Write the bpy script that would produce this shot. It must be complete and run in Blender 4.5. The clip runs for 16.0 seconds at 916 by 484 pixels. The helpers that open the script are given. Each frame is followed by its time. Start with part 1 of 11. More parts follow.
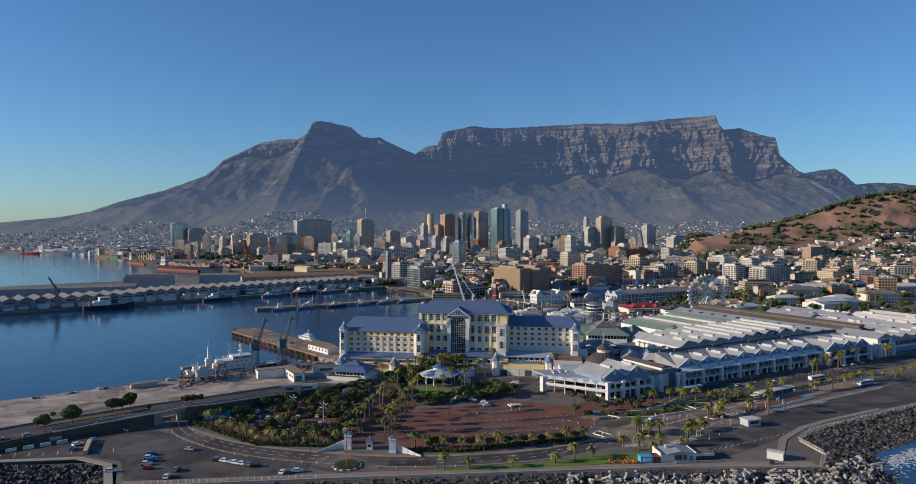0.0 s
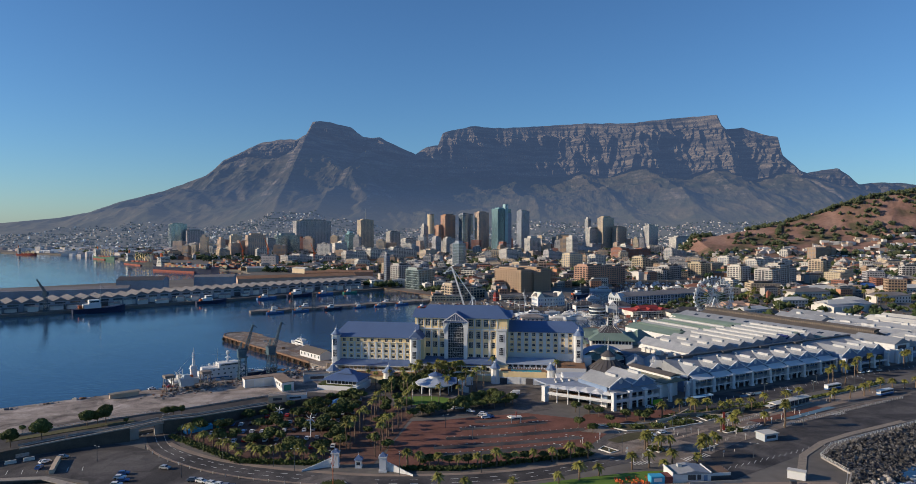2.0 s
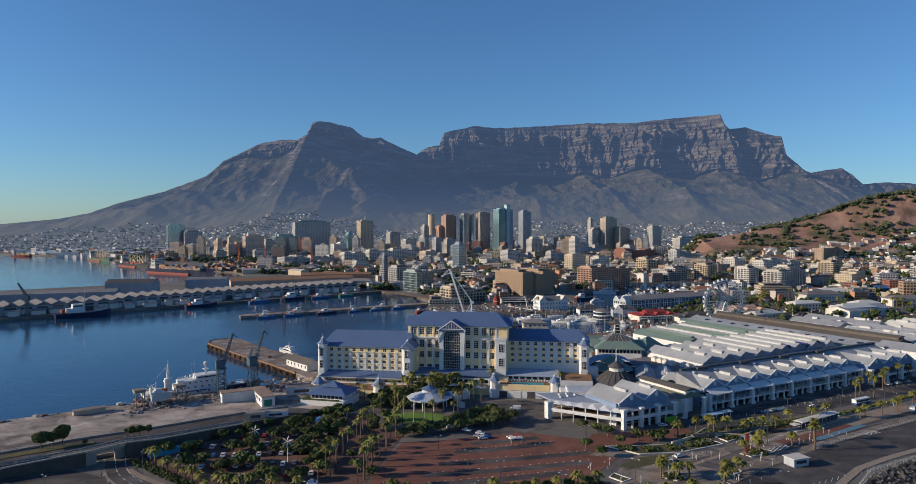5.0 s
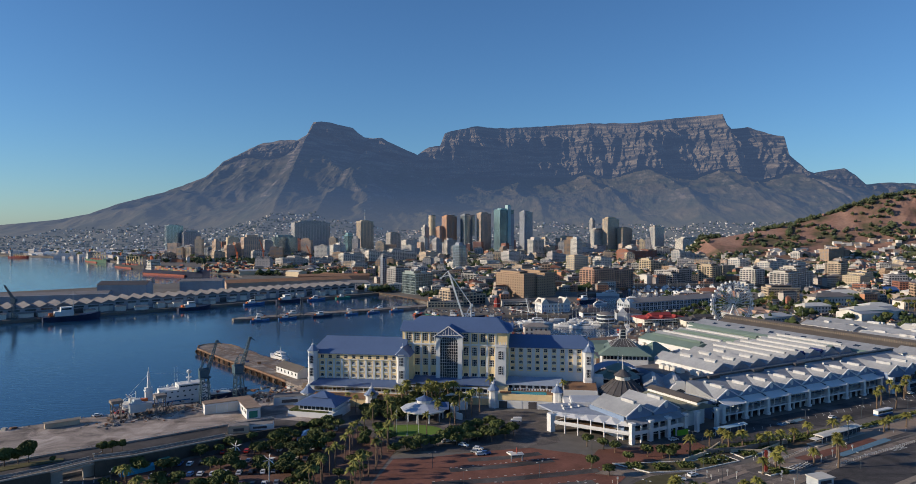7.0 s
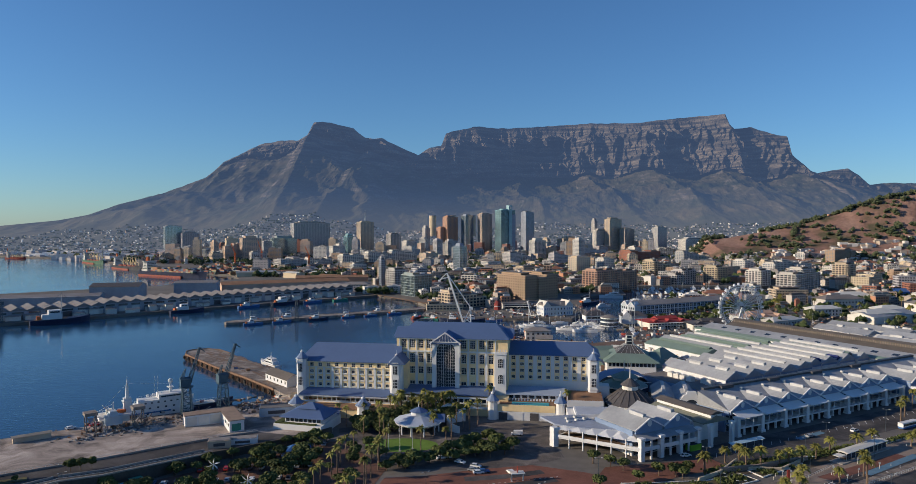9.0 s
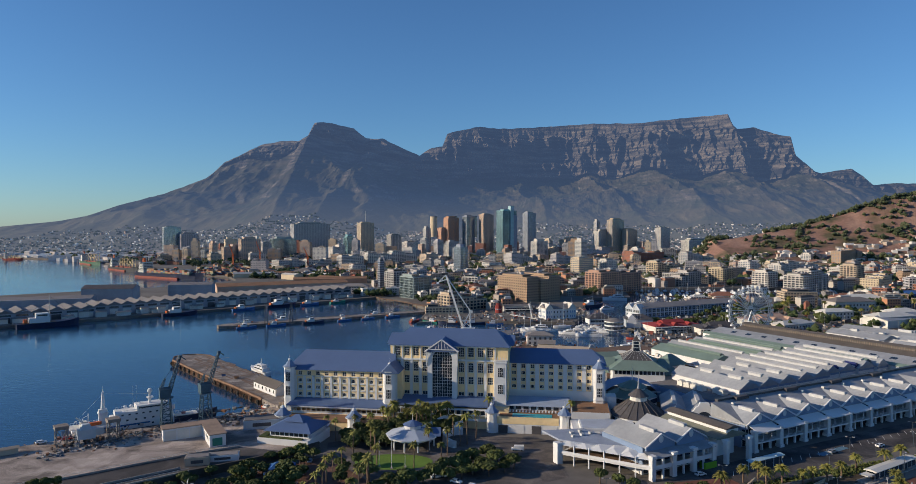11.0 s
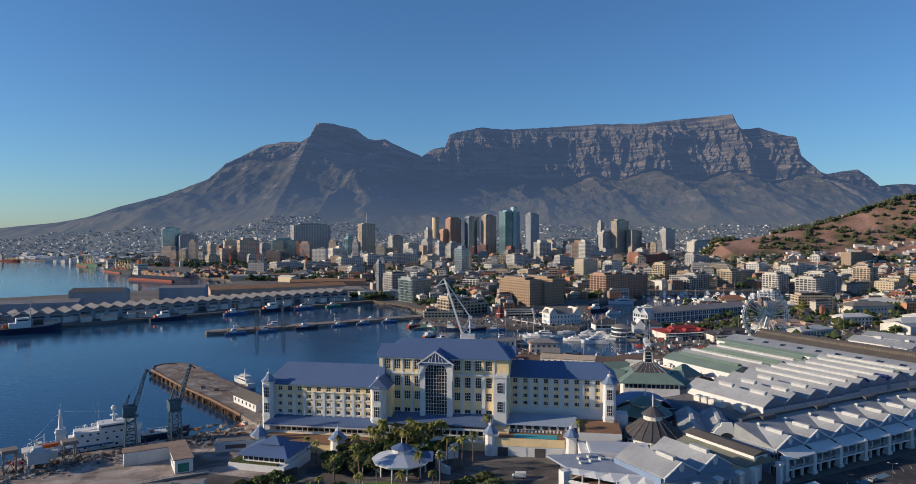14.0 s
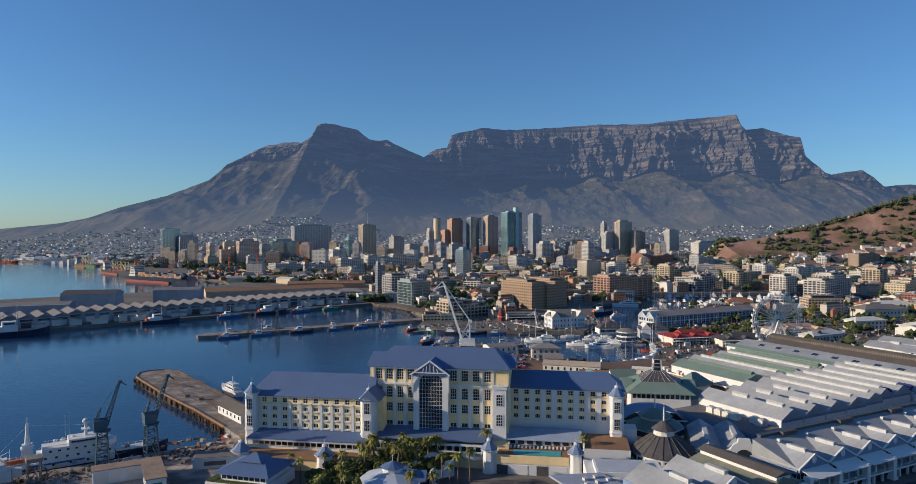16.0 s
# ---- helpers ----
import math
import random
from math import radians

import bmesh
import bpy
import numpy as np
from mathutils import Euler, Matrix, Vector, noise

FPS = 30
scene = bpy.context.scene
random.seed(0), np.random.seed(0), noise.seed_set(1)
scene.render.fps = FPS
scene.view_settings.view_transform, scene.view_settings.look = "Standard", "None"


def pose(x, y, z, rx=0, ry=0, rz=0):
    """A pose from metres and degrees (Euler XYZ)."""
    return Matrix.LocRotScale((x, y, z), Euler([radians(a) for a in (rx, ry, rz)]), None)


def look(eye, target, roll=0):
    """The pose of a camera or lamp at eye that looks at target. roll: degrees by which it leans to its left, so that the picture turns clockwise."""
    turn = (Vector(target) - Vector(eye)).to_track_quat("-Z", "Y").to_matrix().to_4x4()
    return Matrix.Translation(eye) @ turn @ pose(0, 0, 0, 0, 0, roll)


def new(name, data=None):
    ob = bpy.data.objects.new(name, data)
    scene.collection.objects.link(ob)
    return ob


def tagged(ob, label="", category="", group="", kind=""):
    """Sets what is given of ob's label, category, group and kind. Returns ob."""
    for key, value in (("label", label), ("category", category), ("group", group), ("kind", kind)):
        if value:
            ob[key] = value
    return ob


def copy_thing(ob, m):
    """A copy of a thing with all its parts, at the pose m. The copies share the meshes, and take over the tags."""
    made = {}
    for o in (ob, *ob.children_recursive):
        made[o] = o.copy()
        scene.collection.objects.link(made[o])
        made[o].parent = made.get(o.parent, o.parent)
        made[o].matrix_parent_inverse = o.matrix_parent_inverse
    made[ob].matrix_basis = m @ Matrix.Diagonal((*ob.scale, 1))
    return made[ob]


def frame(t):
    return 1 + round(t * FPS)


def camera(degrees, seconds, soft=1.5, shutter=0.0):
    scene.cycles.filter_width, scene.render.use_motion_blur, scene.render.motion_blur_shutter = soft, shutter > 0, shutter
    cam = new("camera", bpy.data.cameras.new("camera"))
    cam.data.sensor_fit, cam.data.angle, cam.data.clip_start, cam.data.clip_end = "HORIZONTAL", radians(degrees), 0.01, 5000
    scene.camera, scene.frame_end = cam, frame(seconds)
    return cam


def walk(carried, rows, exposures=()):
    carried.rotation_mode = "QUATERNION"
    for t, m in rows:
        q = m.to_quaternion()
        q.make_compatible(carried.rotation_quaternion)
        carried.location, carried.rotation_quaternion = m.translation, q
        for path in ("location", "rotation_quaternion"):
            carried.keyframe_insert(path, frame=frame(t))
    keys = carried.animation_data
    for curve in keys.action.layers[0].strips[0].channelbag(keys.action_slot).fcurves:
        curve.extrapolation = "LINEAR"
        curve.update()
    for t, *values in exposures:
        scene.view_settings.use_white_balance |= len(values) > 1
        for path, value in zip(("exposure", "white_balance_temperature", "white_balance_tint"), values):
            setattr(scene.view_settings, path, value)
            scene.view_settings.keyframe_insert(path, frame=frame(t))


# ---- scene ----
cam = camera(67.88, 16.0, 0.65)
PATH = [
    (0.0, look((0.00, 0.00, 96.00), (0.00, 999.66, 69.84), 0.103)),
    (1.0, look((1.07, 10.05, 96.14), (0.25, 1009.71, 70.18), 0.077)),
    (2.0, look((2.15, 20.11, 96.23), (0.49, 1019.78, 70.51), 0.054)),
    (3.0, look((3.24, 30.19, 96.28), (0.72, 1029.87, 70.84), 0.032)),
    (4.0, look((4.31, 40.30, 96.29), (0.92, 1039.97, 71.18), 0.013)),
    (5.0, look((5.37, 50.41, 96.27), (1.07, 1050.10, 71.53), -0.004)),
    (6.0, look((6.42, 60.54, 96.22), (1.16, 1060.23, 71.90), -0.020)),
    (7.0, look((7.45, 70.68, 96.15), (1.19, 1070.38, 72.28), -0.034)),
    (8.0, look((8.47, 80.82, 96.07), (1.13, 1080.52, 72.68), -0.046)),
    (9.0, look((9.46, 90.96, 95.98), (0.99, 1090.66, 73.11), -0.056)),
    (10.0, look((10.45, 101.09, 95.87), (0.76, 1100.79, 73.57), -0.065)),
    (11.0, look((11.43, 111.20, 95.76), (0.44, 1110.90, 74.05), -0.072)),
    (12.0, look((12.41, 121.28, 95.65), (0.03, 1120.98, 74.56), -0.077)),
    (13.0, look((13.41, 131.32, 95.54), (-0.48, 1131.02, 75.10), -0.082)),
    (14.0, look((14.43, 141.32, 95.43), (-1.07, 1141.00, 75.67), -0.084)),
    (15.0, look((15.49, 151.25, 95.33), (-1.74, 1150.92, 76.28), -0.086)),
    (16.0, look((16.60, 161.11, 95.22), (-2.49, 1160.76, 76.91), -0.086)),
]
walk(cam, PATH)

# ---- world, sun ----
SUN_EL, SUN_DIR = radians(17.5), Vector((-0.992, -0.126, 0.0))
world = bpy.data.worlds.new("sky")
scene.world = world
world.use_nodes = True
wn = world.node_tree.nodes
sky = wn.new("ShaderNodeTexSky")
sky.sky_type, sky.sun_disc, sky.sun_elevation = "NISHITA", False, SUN_EL
sky.sun_rotation = math.atan2(SUN_DIR.x, SUN_DIR.y)
sky.air_density, sky.dust_density, sky.ozone_density = 1.0, 0.2, 5.0
tint = wn.new("ShaderNodeMix")
tint.data_type, tint.blend_type = "RGBA", "MULTIPLY"
tint.inputs[0].default_value, tint.inputs[7].default_value = 1.0, (0.765, 0.965, 1.125, 1)
world.node_tree.links.new(sky.outputs[0], tint.inputs[6])
world.node_tree.links.new(tint.outputs[2], wn["Background"].inputs[0])
wn["Background"].inputs[1].default_value = 0.108
sun = new("sun", bpy.data.lights.new("sun", "SUN"))
sun.data.energy, sun.data.angle, sun.data.color = 5.2, radians(0.6), (1.0, 0.83, 0.61)
SUN_V = Vector((SUN_DIR.x * math.cos(SUN_EL), SUN_DIR.y * math.cos(SUN_EL), math.sin(SUN_EL)))
sun.matrix_world = look(SUN_V * 900 + Vector((0, 400, 0)), (0, 400, 0))
scene.view_settings.exposure = 0.0


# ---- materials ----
# blue of distance haze, painted into far surfaces as emission
HAZE_TINT = (0.25, 0.365, 0.64)

def mat(name, col, rough=0.8, var=0.25, scale=0.35, bump=0.0, metal=0.0, spec=0.3, obj=0.0, fine=6.0, col2=None):
    """A surface with large stains, fine grain and a little relief; scale in 1/m; obj: variation from thing to thing."""
    m = bpy.data.materials.new(name)
    m.use_nodes = True
    t = m.node_tree
    n, k = t.nodes, t.links
    b = n["Principled BSDF"]
    b.inputs["Roughness"].default_value, b.inputs["Metallic"].default_value = rough, metal
    b.inputs["Specular IOR Level"].default_value = spec
    tc = n.new("ShaderNodeTexCoord")
    big, small = n.new("ShaderNodeTexNoise"), n.new("ShaderNodeTexNoise")
    big.inputs["Scale"].default_value, small.inputs["Scale"].default_value = scale, scale * fine
    big.inputs["Detail"].default_value, small.inputs["Detail"].default_value = 4, 3
    for q in (big, small):
        k.new(tc.outputs["Object"], q.inputs["Vector"])
    mixv = n.new("ShaderNodeMath")
    mixv.operation = "MULTIPLY_ADD"
    k.new(small.outputs["Fac"], mixv.inputs[0])
    mixv.inputs[1].default_value = 0.45
    k.new(big.outputs["Fac"], mixv.inputs[2])
    ramp = n.new("ShaderNodeMapRange")
    ramp.inputs[1].default_value, ramp.inputs[2].default_value = 0.45, 1.0
    k.new(mixv.outputs[0], ramp.inputs[0])
    c2 = col2 or tuple(c * (1 - var) for c in col)
    c1 = col if col2 else tuple(min(1, c * (1 + var * 0.45)) for c in col)
    mx = n.new("ShaderNodeMix")
    mx.data_type = "RGBA"
    mx.inputs[6].default_value, mx.inputs[7].default_value = (*c2, 1), (*c1, 1)
    k.new(ramp.outputs[0], mx.inputs[0])
    out = mx.outputs[2]
    if obj:
        oi = n.new("ShaderNodeObjectInfo")
        hs = n.new("ShaderNodeHueSaturation")
        mr = n.new("ShaderNodeMapRange")
        mr.inputs[3].default_value, mr.inputs[4].default_value = 1 - obj, 1 + obj
        k.new(oi.outputs["Random"], mr.inputs[0])
        k.new(mr.outputs[0], hs.inputs["Value"])
        k.new(out, hs.inputs["Color"])
        out = hs.outputs[0]
    k.new(out, b.inputs["Base Color"])
    if bump:
        bp = n.new("ShaderNodeBump")
        bp.inputs["Strength"].default_value, bp.inputs["Distance"].default_value = bump, 0.15
        k.new(small.outputs["Fac"], bp.inputs["Height"])
        k.new(bp.outputs[0], b.inputs["Normal"])
    return m


def stained(name, cols, size, slab, rough=0.9, bump=0.05):
    """Worn ground: broad stains, patches of newer surface and fine grit."""
    m = bpy.data.materials.new(name)
    m.use_nodes = True
    t = m.node_tree
    n, k = t.nodes, t.links
    b = n["Principled BSDF"]
    b.inputs["Roughness"].default_value, b.inputs["Specular IOR Level"].default_value = rough, 0.25
    tc = n.new("ShaderNodeTexCoord")
    a, c, v = n.new("ShaderNodeTexNoise"), n.new("ShaderNodeTexNoise"), n.new("ShaderNodeTexVoronoi")
    a.inputs["Scale"].default_value, a.inputs["Detail"].default_value, a.inputs["Roughness"].default_value, a.inputs["Distortion"].default_value = 1 / size, 9, 0.62, 0.8
    c.inputs["Scale"].default_value, c.inputs["Detail"].default_value = 2.2, 4
    v.inputs["Scale"].default_value, v.distance = 1 / slab, "CHEBYCHEV"
    for q in (a, c, v):
        k.new(tc.outputs["Object"], q.inputs["Vector"])
    r = n.new("ShaderNodeValToRGB")
    r.color_ramp.elements.new(0.5)
    for e, p, col in zip(list(r.color_ramp.elements), (0.36, 0.5, 0.64), cols):
        e.position, e.color = p, (*col, 1)
    k.new(a.outputs["Fac"], r.inputs[0])
    hs, mr = n.new("ShaderNodeHueSaturation"), n.new("ShaderNodeMapRange")
    mr.inputs[3].default_value, mr.inputs[4].default_value = 0.8, 1.15
    sx = n.new("ShaderNodeSeparateColor")
    k.new(v.outputs["Color"], sx.inputs[0])
    k.new(sx.outputs[0], mr.inputs[0])
    k.new(mr.outputs[0], hs.inputs["Value"])
    k.new(r.outputs[0], hs.inputs["Color"])
    mx = n.new("ShaderNodeMix")
    mx.data_type, mx.blend_type = "RGBA", "OVERLAY"
    mx.inputs[0].default_value = 0.5
    k.new(hs.outputs[0], mx.inputs[6])
    k.new(c.outputs["Fac"], mx.inputs[7])
    k.new(mx.outputs[2], b.inputs["Base Color"])
    bp = n.new("ShaderNodeBump")
    bp.inputs["Strength"].default_value, bp.inputs["Distance"].default_value = bump, 0.1
    k.new(c.outputs["Fac"], bp.inputs["Height"])
    k.new(bp.outputs[0], b.inputs["Normal"])
    return m


def island_mat(name, cols, rough=0.8, spec=0.3, air=0.0):
    """Colour picked piece by piece; air: strength of a haze glow painted in."""
    m = bpy.data.materials.new(name)
    m.use_nodes = True
    t = m.node_tree
    b = t.nodes["Principled BSDF"]
    b.inputs["Roughness"].default_value, b.inputs["Specular IOR Level"].default_value = rough, spec
    b.inputs["Emission Color"].default_value, b.inputs["Emission Strength"].default_value = (*HAZE_TINT, 1), air
    g = t.nodes.new("ShaderNodeNewGeometry")
    r = t.nodes.new("ShaderNodeValToRGB")
    r.color_ramp.interpolation = "CONSTANT"
    while len(r.color_ramp.elements) < len(cols):
        r.color_ramp.elements.new(0.5)
    for i, c in enumerate(cols):
        r.color_ramp.elements[i].position, r.color_ramp.elements[i].color = i / len(cols), (*c, 1)
    t.links.new(g.outputs["Random Per Island"], r.inputs[0])
    t.links.new(r.outputs[0], b.inputs["Base Color"])
    return m


def water_mat():
    m = bpy.data.materials.new("water")
    m.use_nodes = True
    t = m.node_tree
    n, k = t.nodes, t.links
    b = n["Principled BSDF"]
    b.inputs["Base Color"].default_value = (0.012, 0.05, 0.115, 1)
    b.inputs["Roughness"].default_value = 0.06
    b.inputs["IOR"].default_value = 1.33
    tc, mp = n.new("ShaderNodeTexCoord"), n.new("ShaderNodeMapping")
    mp.inputs["Scale"].default_value = (0.22, 0.5, 1)
    k.new(tc.outputs["Object"], mp.inputs[0])
    a, c = n.new("ShaderNodeTexNoise"), n.new("ShaderNodeTexNoise")
    a.inputs["Scale"].default_value, a.inputs["Detail"].default_value = 1.0, 5
    c.inputs["Scale"].default_value = 0.02
    k.new(mp.outputs[0], a.inputs["Vector"])
    k.new(tc.outputs["Object"], c.inputs["Vector"])
    mul = n.new("ShaderNodeMath")
    mul.operation = "MULTIPLY"
    k.new(a.outputs["Fac"], mul.inputs[0])
    k.new(c.outputs["Fac"], mul.inputs[1])
    bp = n.new("ShaderNodeBump")
    bp.inputs["Strength"].default_value, bp.inputs["Distance"].default_value = 0.5, 0.35
    k.new(mul.outputs[0], bp.inputs["Height"])
    k.new(bp.outputs[0], b.inputs["Normal"])
    return m


WATER = water_mat()
ASPHALT = stained("asphalt", ((0.04, 0.038, 0.04), (0.074, 0.068, 0.068), (0.122, 0.111, 0.106)), 22, 9)
QUAYTOP = stained("quay_surface", ((0.14, 0.118, 0.105), (0.33, 0.275, 0.24), (0.46, 0.39, 0.345)), 16, 7)
COURT = stained("court_paving", ((0.075, 0.07, 0.07), (0.12, 0.105, 0.098), (0.19, 0.165, 0.15)), 12, 6)
GROUND = mat("ground", (0.16, 0.145, 0.13), 0.9, 0.4, 0.02, fine=12)
CONCRETE = mat("concrete", (0.36, 0.33, 0.30), 0.9, 0.3, 0.05, 0.1, fine=12)
PAVING = mat("paving", (0.29, 0.225, 0.18), 0.9, 0.25, 0.15, fine=10)
REDPAVE = mat("red_brick_paving", (0.2, 0.085, 0.06), 0.9, 0.45, 0.12, fine=12)
LINE = mat("road_paint", (0.7, 0.7, 0.66), 0.8, 0.3, 1.0)
GRASS = mat("grass", (0.13, 0.22, 0.035), 0.95, 0.3, 0.15, fine=10)
ROCK = mat("rock", (0.10, 0.098, 0.098), 0.85, 0.45, 0.6, 0.4, obj=0.25)
ROCKS = island_mat("breakwater_rock", [(0.03, 0.03, 0.033), (0.05, 0.047, 0.045), (0.085, 0.08, 0.075), (0.038, 0.036, 0.035), (0.13, 0.122, 0.115), (0.06, 0.057, 0.055), (0.16, 0.15, 0.14)], 0.85)
DOLOS = mat("cast_concrete", (0.36, 0.33, 0.3), 0.9, 0.3, 0.6, obj=0.15)
WALLSTONE = mat("retaining_wall", (0.10, 0.085, 0.07), 0.9, 0.35, 0.25, 0.4, fine=8)
TIMBER = mat("timber", (0.2, 0.13, 0.09), 0.85, 0.35, 0.4, 0.2)
CREAM = mat("cream_plaster", (0.86, 0.66, 0.37), 0.85, 0.14, 0.12)
WHITE = mat("white_paint", (0.65, 0.655, 0.66), 0.7, 0.08, 0.15)
OFFWHITE = mat("off_white", (0.62, 0.6, 0.55), 0.8, 0.15, 0.15, obj=0.1)
BLUEROOF = mat("blue_roof", (0.09, 0.142, 0.27), 0.55, 0.1, 0.1, spec=0.4)
GLASS = mat("window_glass", (0.05, 0.065, 0.085), 0.12, 0.3, 0.3, spec=0.7, metal=0.25)
GREYROOF = mat("white_sheet_roof", (0.32, 0.335, 0.36), 0.6, 0.25, 0.12, obj=0.1)
BLUEWALL = mat("grey_blue_wall", (0.19, 0.26, 0.39), 0.8, 0.12, 0.15)
GREENROOF = mat("green_roof", (0.17, 0.235, 0.205), 0.6, 0.15, 0.1)
DARKROOF = mat("dark_roof", (0.12, 0.105, 0.095), 0.75, 0.25, 0.1)
BROWNROOF = mat("brown_deck", (0.27, 0.15, 0.085), 0.9, 0.25, 0.1)
SLATE = mat("slate", (0.085, 0.08, 0.085), 0.7, 0.3, 0.4)
VENT = mat("vent_paint", (0.48, 0.485, 0.49), 0.7, 0.2, 0.4)
STEEL = mat("painted_steel", (0.55, 0.55, 0.53), 0.5, 0.15, 0.4, metal=0.2)
DARKSTEEL = mat("dark_steel", (0.06, 0.08, 0.10), 0.6, 0.3, 0.4)
TRUNK = mat("bark", (0.17, 0.12, 0.085), 0.95, 0.35, 1.5)
PALMLEAF = mat("palm_leaf", (0.2, 0.19, 0.045), 0.7, 0.4, 0.6, obj=0.3)
LEAF = mat("leaf", (0.085, 0.105, 0.03), 0.8, 0.5, 0.5, obj=0.3)
CURTAIN = mat("curtain_glass", (0.22, 0.30, 0.34), 0.14, 0.2, 0.05, spec=0.7, metal=0.7, obj=0.3)
PIERDECK = stained("pier_deck", ((0.13, 0.11, 0.095), (0.23, 0.195, 0.17), (0.32, 0.285, 0.255)), 14, 5, 0.9, 0.15)
RUBBER = mat("rubber", (0.02, 0.02, 0.02), 0.8, 0.2)
POOL = mat("pool_water", (0.08, 0.42, 0.45), 0.1, 0.1)


# ---- mesh builder ----
class MB:
    def __init__(self):
        self.v, self.f = [], []

    def add(self, vs, fs):
        o = len(self.v)
        self.v += [tuple(p) for p in vs]
        self.f += [tuple(i + o for i in q) for q in fs]
        return self

    def box(self, x0, y0, z0, x1, y1, z1):
        return self.add([(x, y, z) for z in (z0, z1) for x, y in ((x0, y0), (x1, y0), (x1, y1), (x0, y1))],
                        [(3, 2, 1, 0), (4, 5, 6, 7), (0, 1, 5, 4), (1, 2, 6, 5), (2, 3, 7, 6), (3, 0, 4, 7)])

    def obox(self, cx, cy, z0, z1, lx, ly, deg=0.0):
        c, s = math.cos(radians(deg)), math.sin(radians(deg))
        pts = [(cx + c * x - s * y, cy + s * x + c * y) for x, y in ((-lx / 2, -ly / 2), (lx / 2, -ly / 2), (lx / 2, ly / 2), (-lx / 2, ly / 2))]
        return self.prism(pts, z0, z1)

    def prism(self, pts, z0, z1):
        n = len(pts)
        return self.add([(x, y, z0) for x, y in pts] + [(x, y, z1) for x, y in pts],
                        [tuple(range(n - 1, -1, -1)), tuple(range(n, 2 * n))] + [(i, (i + 1) % n, n + (i + 1) % n, n + i) for i in range(n)])

    def gable(self, x0, y0, x1, y1, z0, z1, along="x", base=0.0):
        """A solid pitched roof; its ridge runs along x or y; base: thickness at the eaves."""
        zb = z0 - base
        if along == "x":
            ym = (y0 + y1) / 2
            vs = [(x, y, z) for x in (x0, x1) for y, z in ((y0, zb), (y1, zb), (y1, z0), (ym, z1), (y0, z0))]
        else:
            xm = (x0 + x1) / 2
            vs = [(x, y, z) for y in (y1, y0) for x, z in ((x0, zb), (x1, zb), (x1, z0), (xm, z1), (x0, z0))]
        return self.add(vs, [(4, 3, 2, 1, 0), (5, 6, 7, 8, 9), (0, 1, 6, 5), (1, 2, 7, 6), (2, 3, 8, 7), (3, 4, 9, 8), (4, 0, 5, 9)])

    def hip(self, x0, y0, x1, y1, z0, z1, a=None, b=None, base=0.3):
        """A hipped roof with its ridge along x; a, b: how far the ridge ends lie from the ends."""
        a = (y1 - y0) / 2 if a is None else a
        b = a if b is None else b
        ym = (y0 + y1) / 2
        vs = [(x0, y0, z0 - base), (x1, y0, z0 - base), (x1, y1, z0 - base), (x0, y1, z0 - base), (x0, y0, z0), (x1, y0, z0), (x1, y1, z0), (x0, y1, z0), (x0 + a, ym, z1), (x1 - b, ym, z1)]
        return self.add(vs, [(3, 2, 1, 0), (0, 1, 5, 4), (1, 2, 6, 5), (2, 3, 7, 6), (3, 0, 4, 7), (4, 5, 9, 8), (5, 6, 9), (6, 7, 8, 9), (7, 4, 8)])

    def cone(self, cx, cy, z0, z1, r0, r1, n=8, turn=0.0):
        vs = []
        for z, r in ((z0, r0), (z1, max(r1, 0.001))):
            vs += [(cx + r * math.cos(turn + 2 * math.pi * i / n), cy + r * math.sin(turn + 2 * math.pi * i / n), z) for i in range(n)]
        return self.add(vs, [tuple(range(n - 1, -1, -1)), tuple(range(n, 2 * n))] + [(i, (i + 1) % n, n + (i + 1) % n, n + i) for i in range(n)])

    def beam(self, p, q, w=0.3, h=None):
        p, q = Vector(p), Vector(q)
        d = (q - p).normalized()
        s = d.cross(Vector((0, 0, 1)))
        s = Vector((1, 0, 0)) if s.length < 1e-3 else s.normalized()
        u = s.cross(d)
        h = w if h is None else h
        vs = [e + s * (a * w / 2) + u * (c * h / 2) for e in (p, q) for a, c in ((-1, -1), (1, -1), (1, 1), (-1, 1))]
        return self.add(vs, [(3, 2, 1, 0), (4, 5, 6, 7), (0, 1, 5, 4), (1, 2, 6, 5), (2, 3, 7, 6), (3, 0, 4, 7)])

    def mesh(self, name, material):
        m = bpy.data.meshes.new(name)
        m.from_pydata(self.v, [], self.f)
        m.materials.append(material)
        m.validate()
        return m


def part(name, mb, material, parent, label="", at=None):
    """One mesh object under a thing or a part; at: its pose there."""
    data = mb if isinstance(mb, bpy.types.Mesh) else mb.mesh(name, material)
    ob = new(name, data)
    ob.parent = parent
    if at is not None:
        ob.matrix_basis = at
    return tagged(ob, label) if label else ob


def thing(name, label, category, m=None, group="", kind=""):
    ob = new(name)
    ob.empty_display_size = 1
    if m is not None:
        ob.matrix_basis = m
    return tagged(ob, label, category, group, kind)


def solid(name, mb, material, label="", category="", kind="", m=None, group=""):
    ob = new(name, mb.mesh(name, material))
    if m is not None:
        ob.matrix_basis = m
    return tagged(ob, label, category, group, kind)


rng = random.Random(7)
LAND, QUAY = 3.0, 4.5

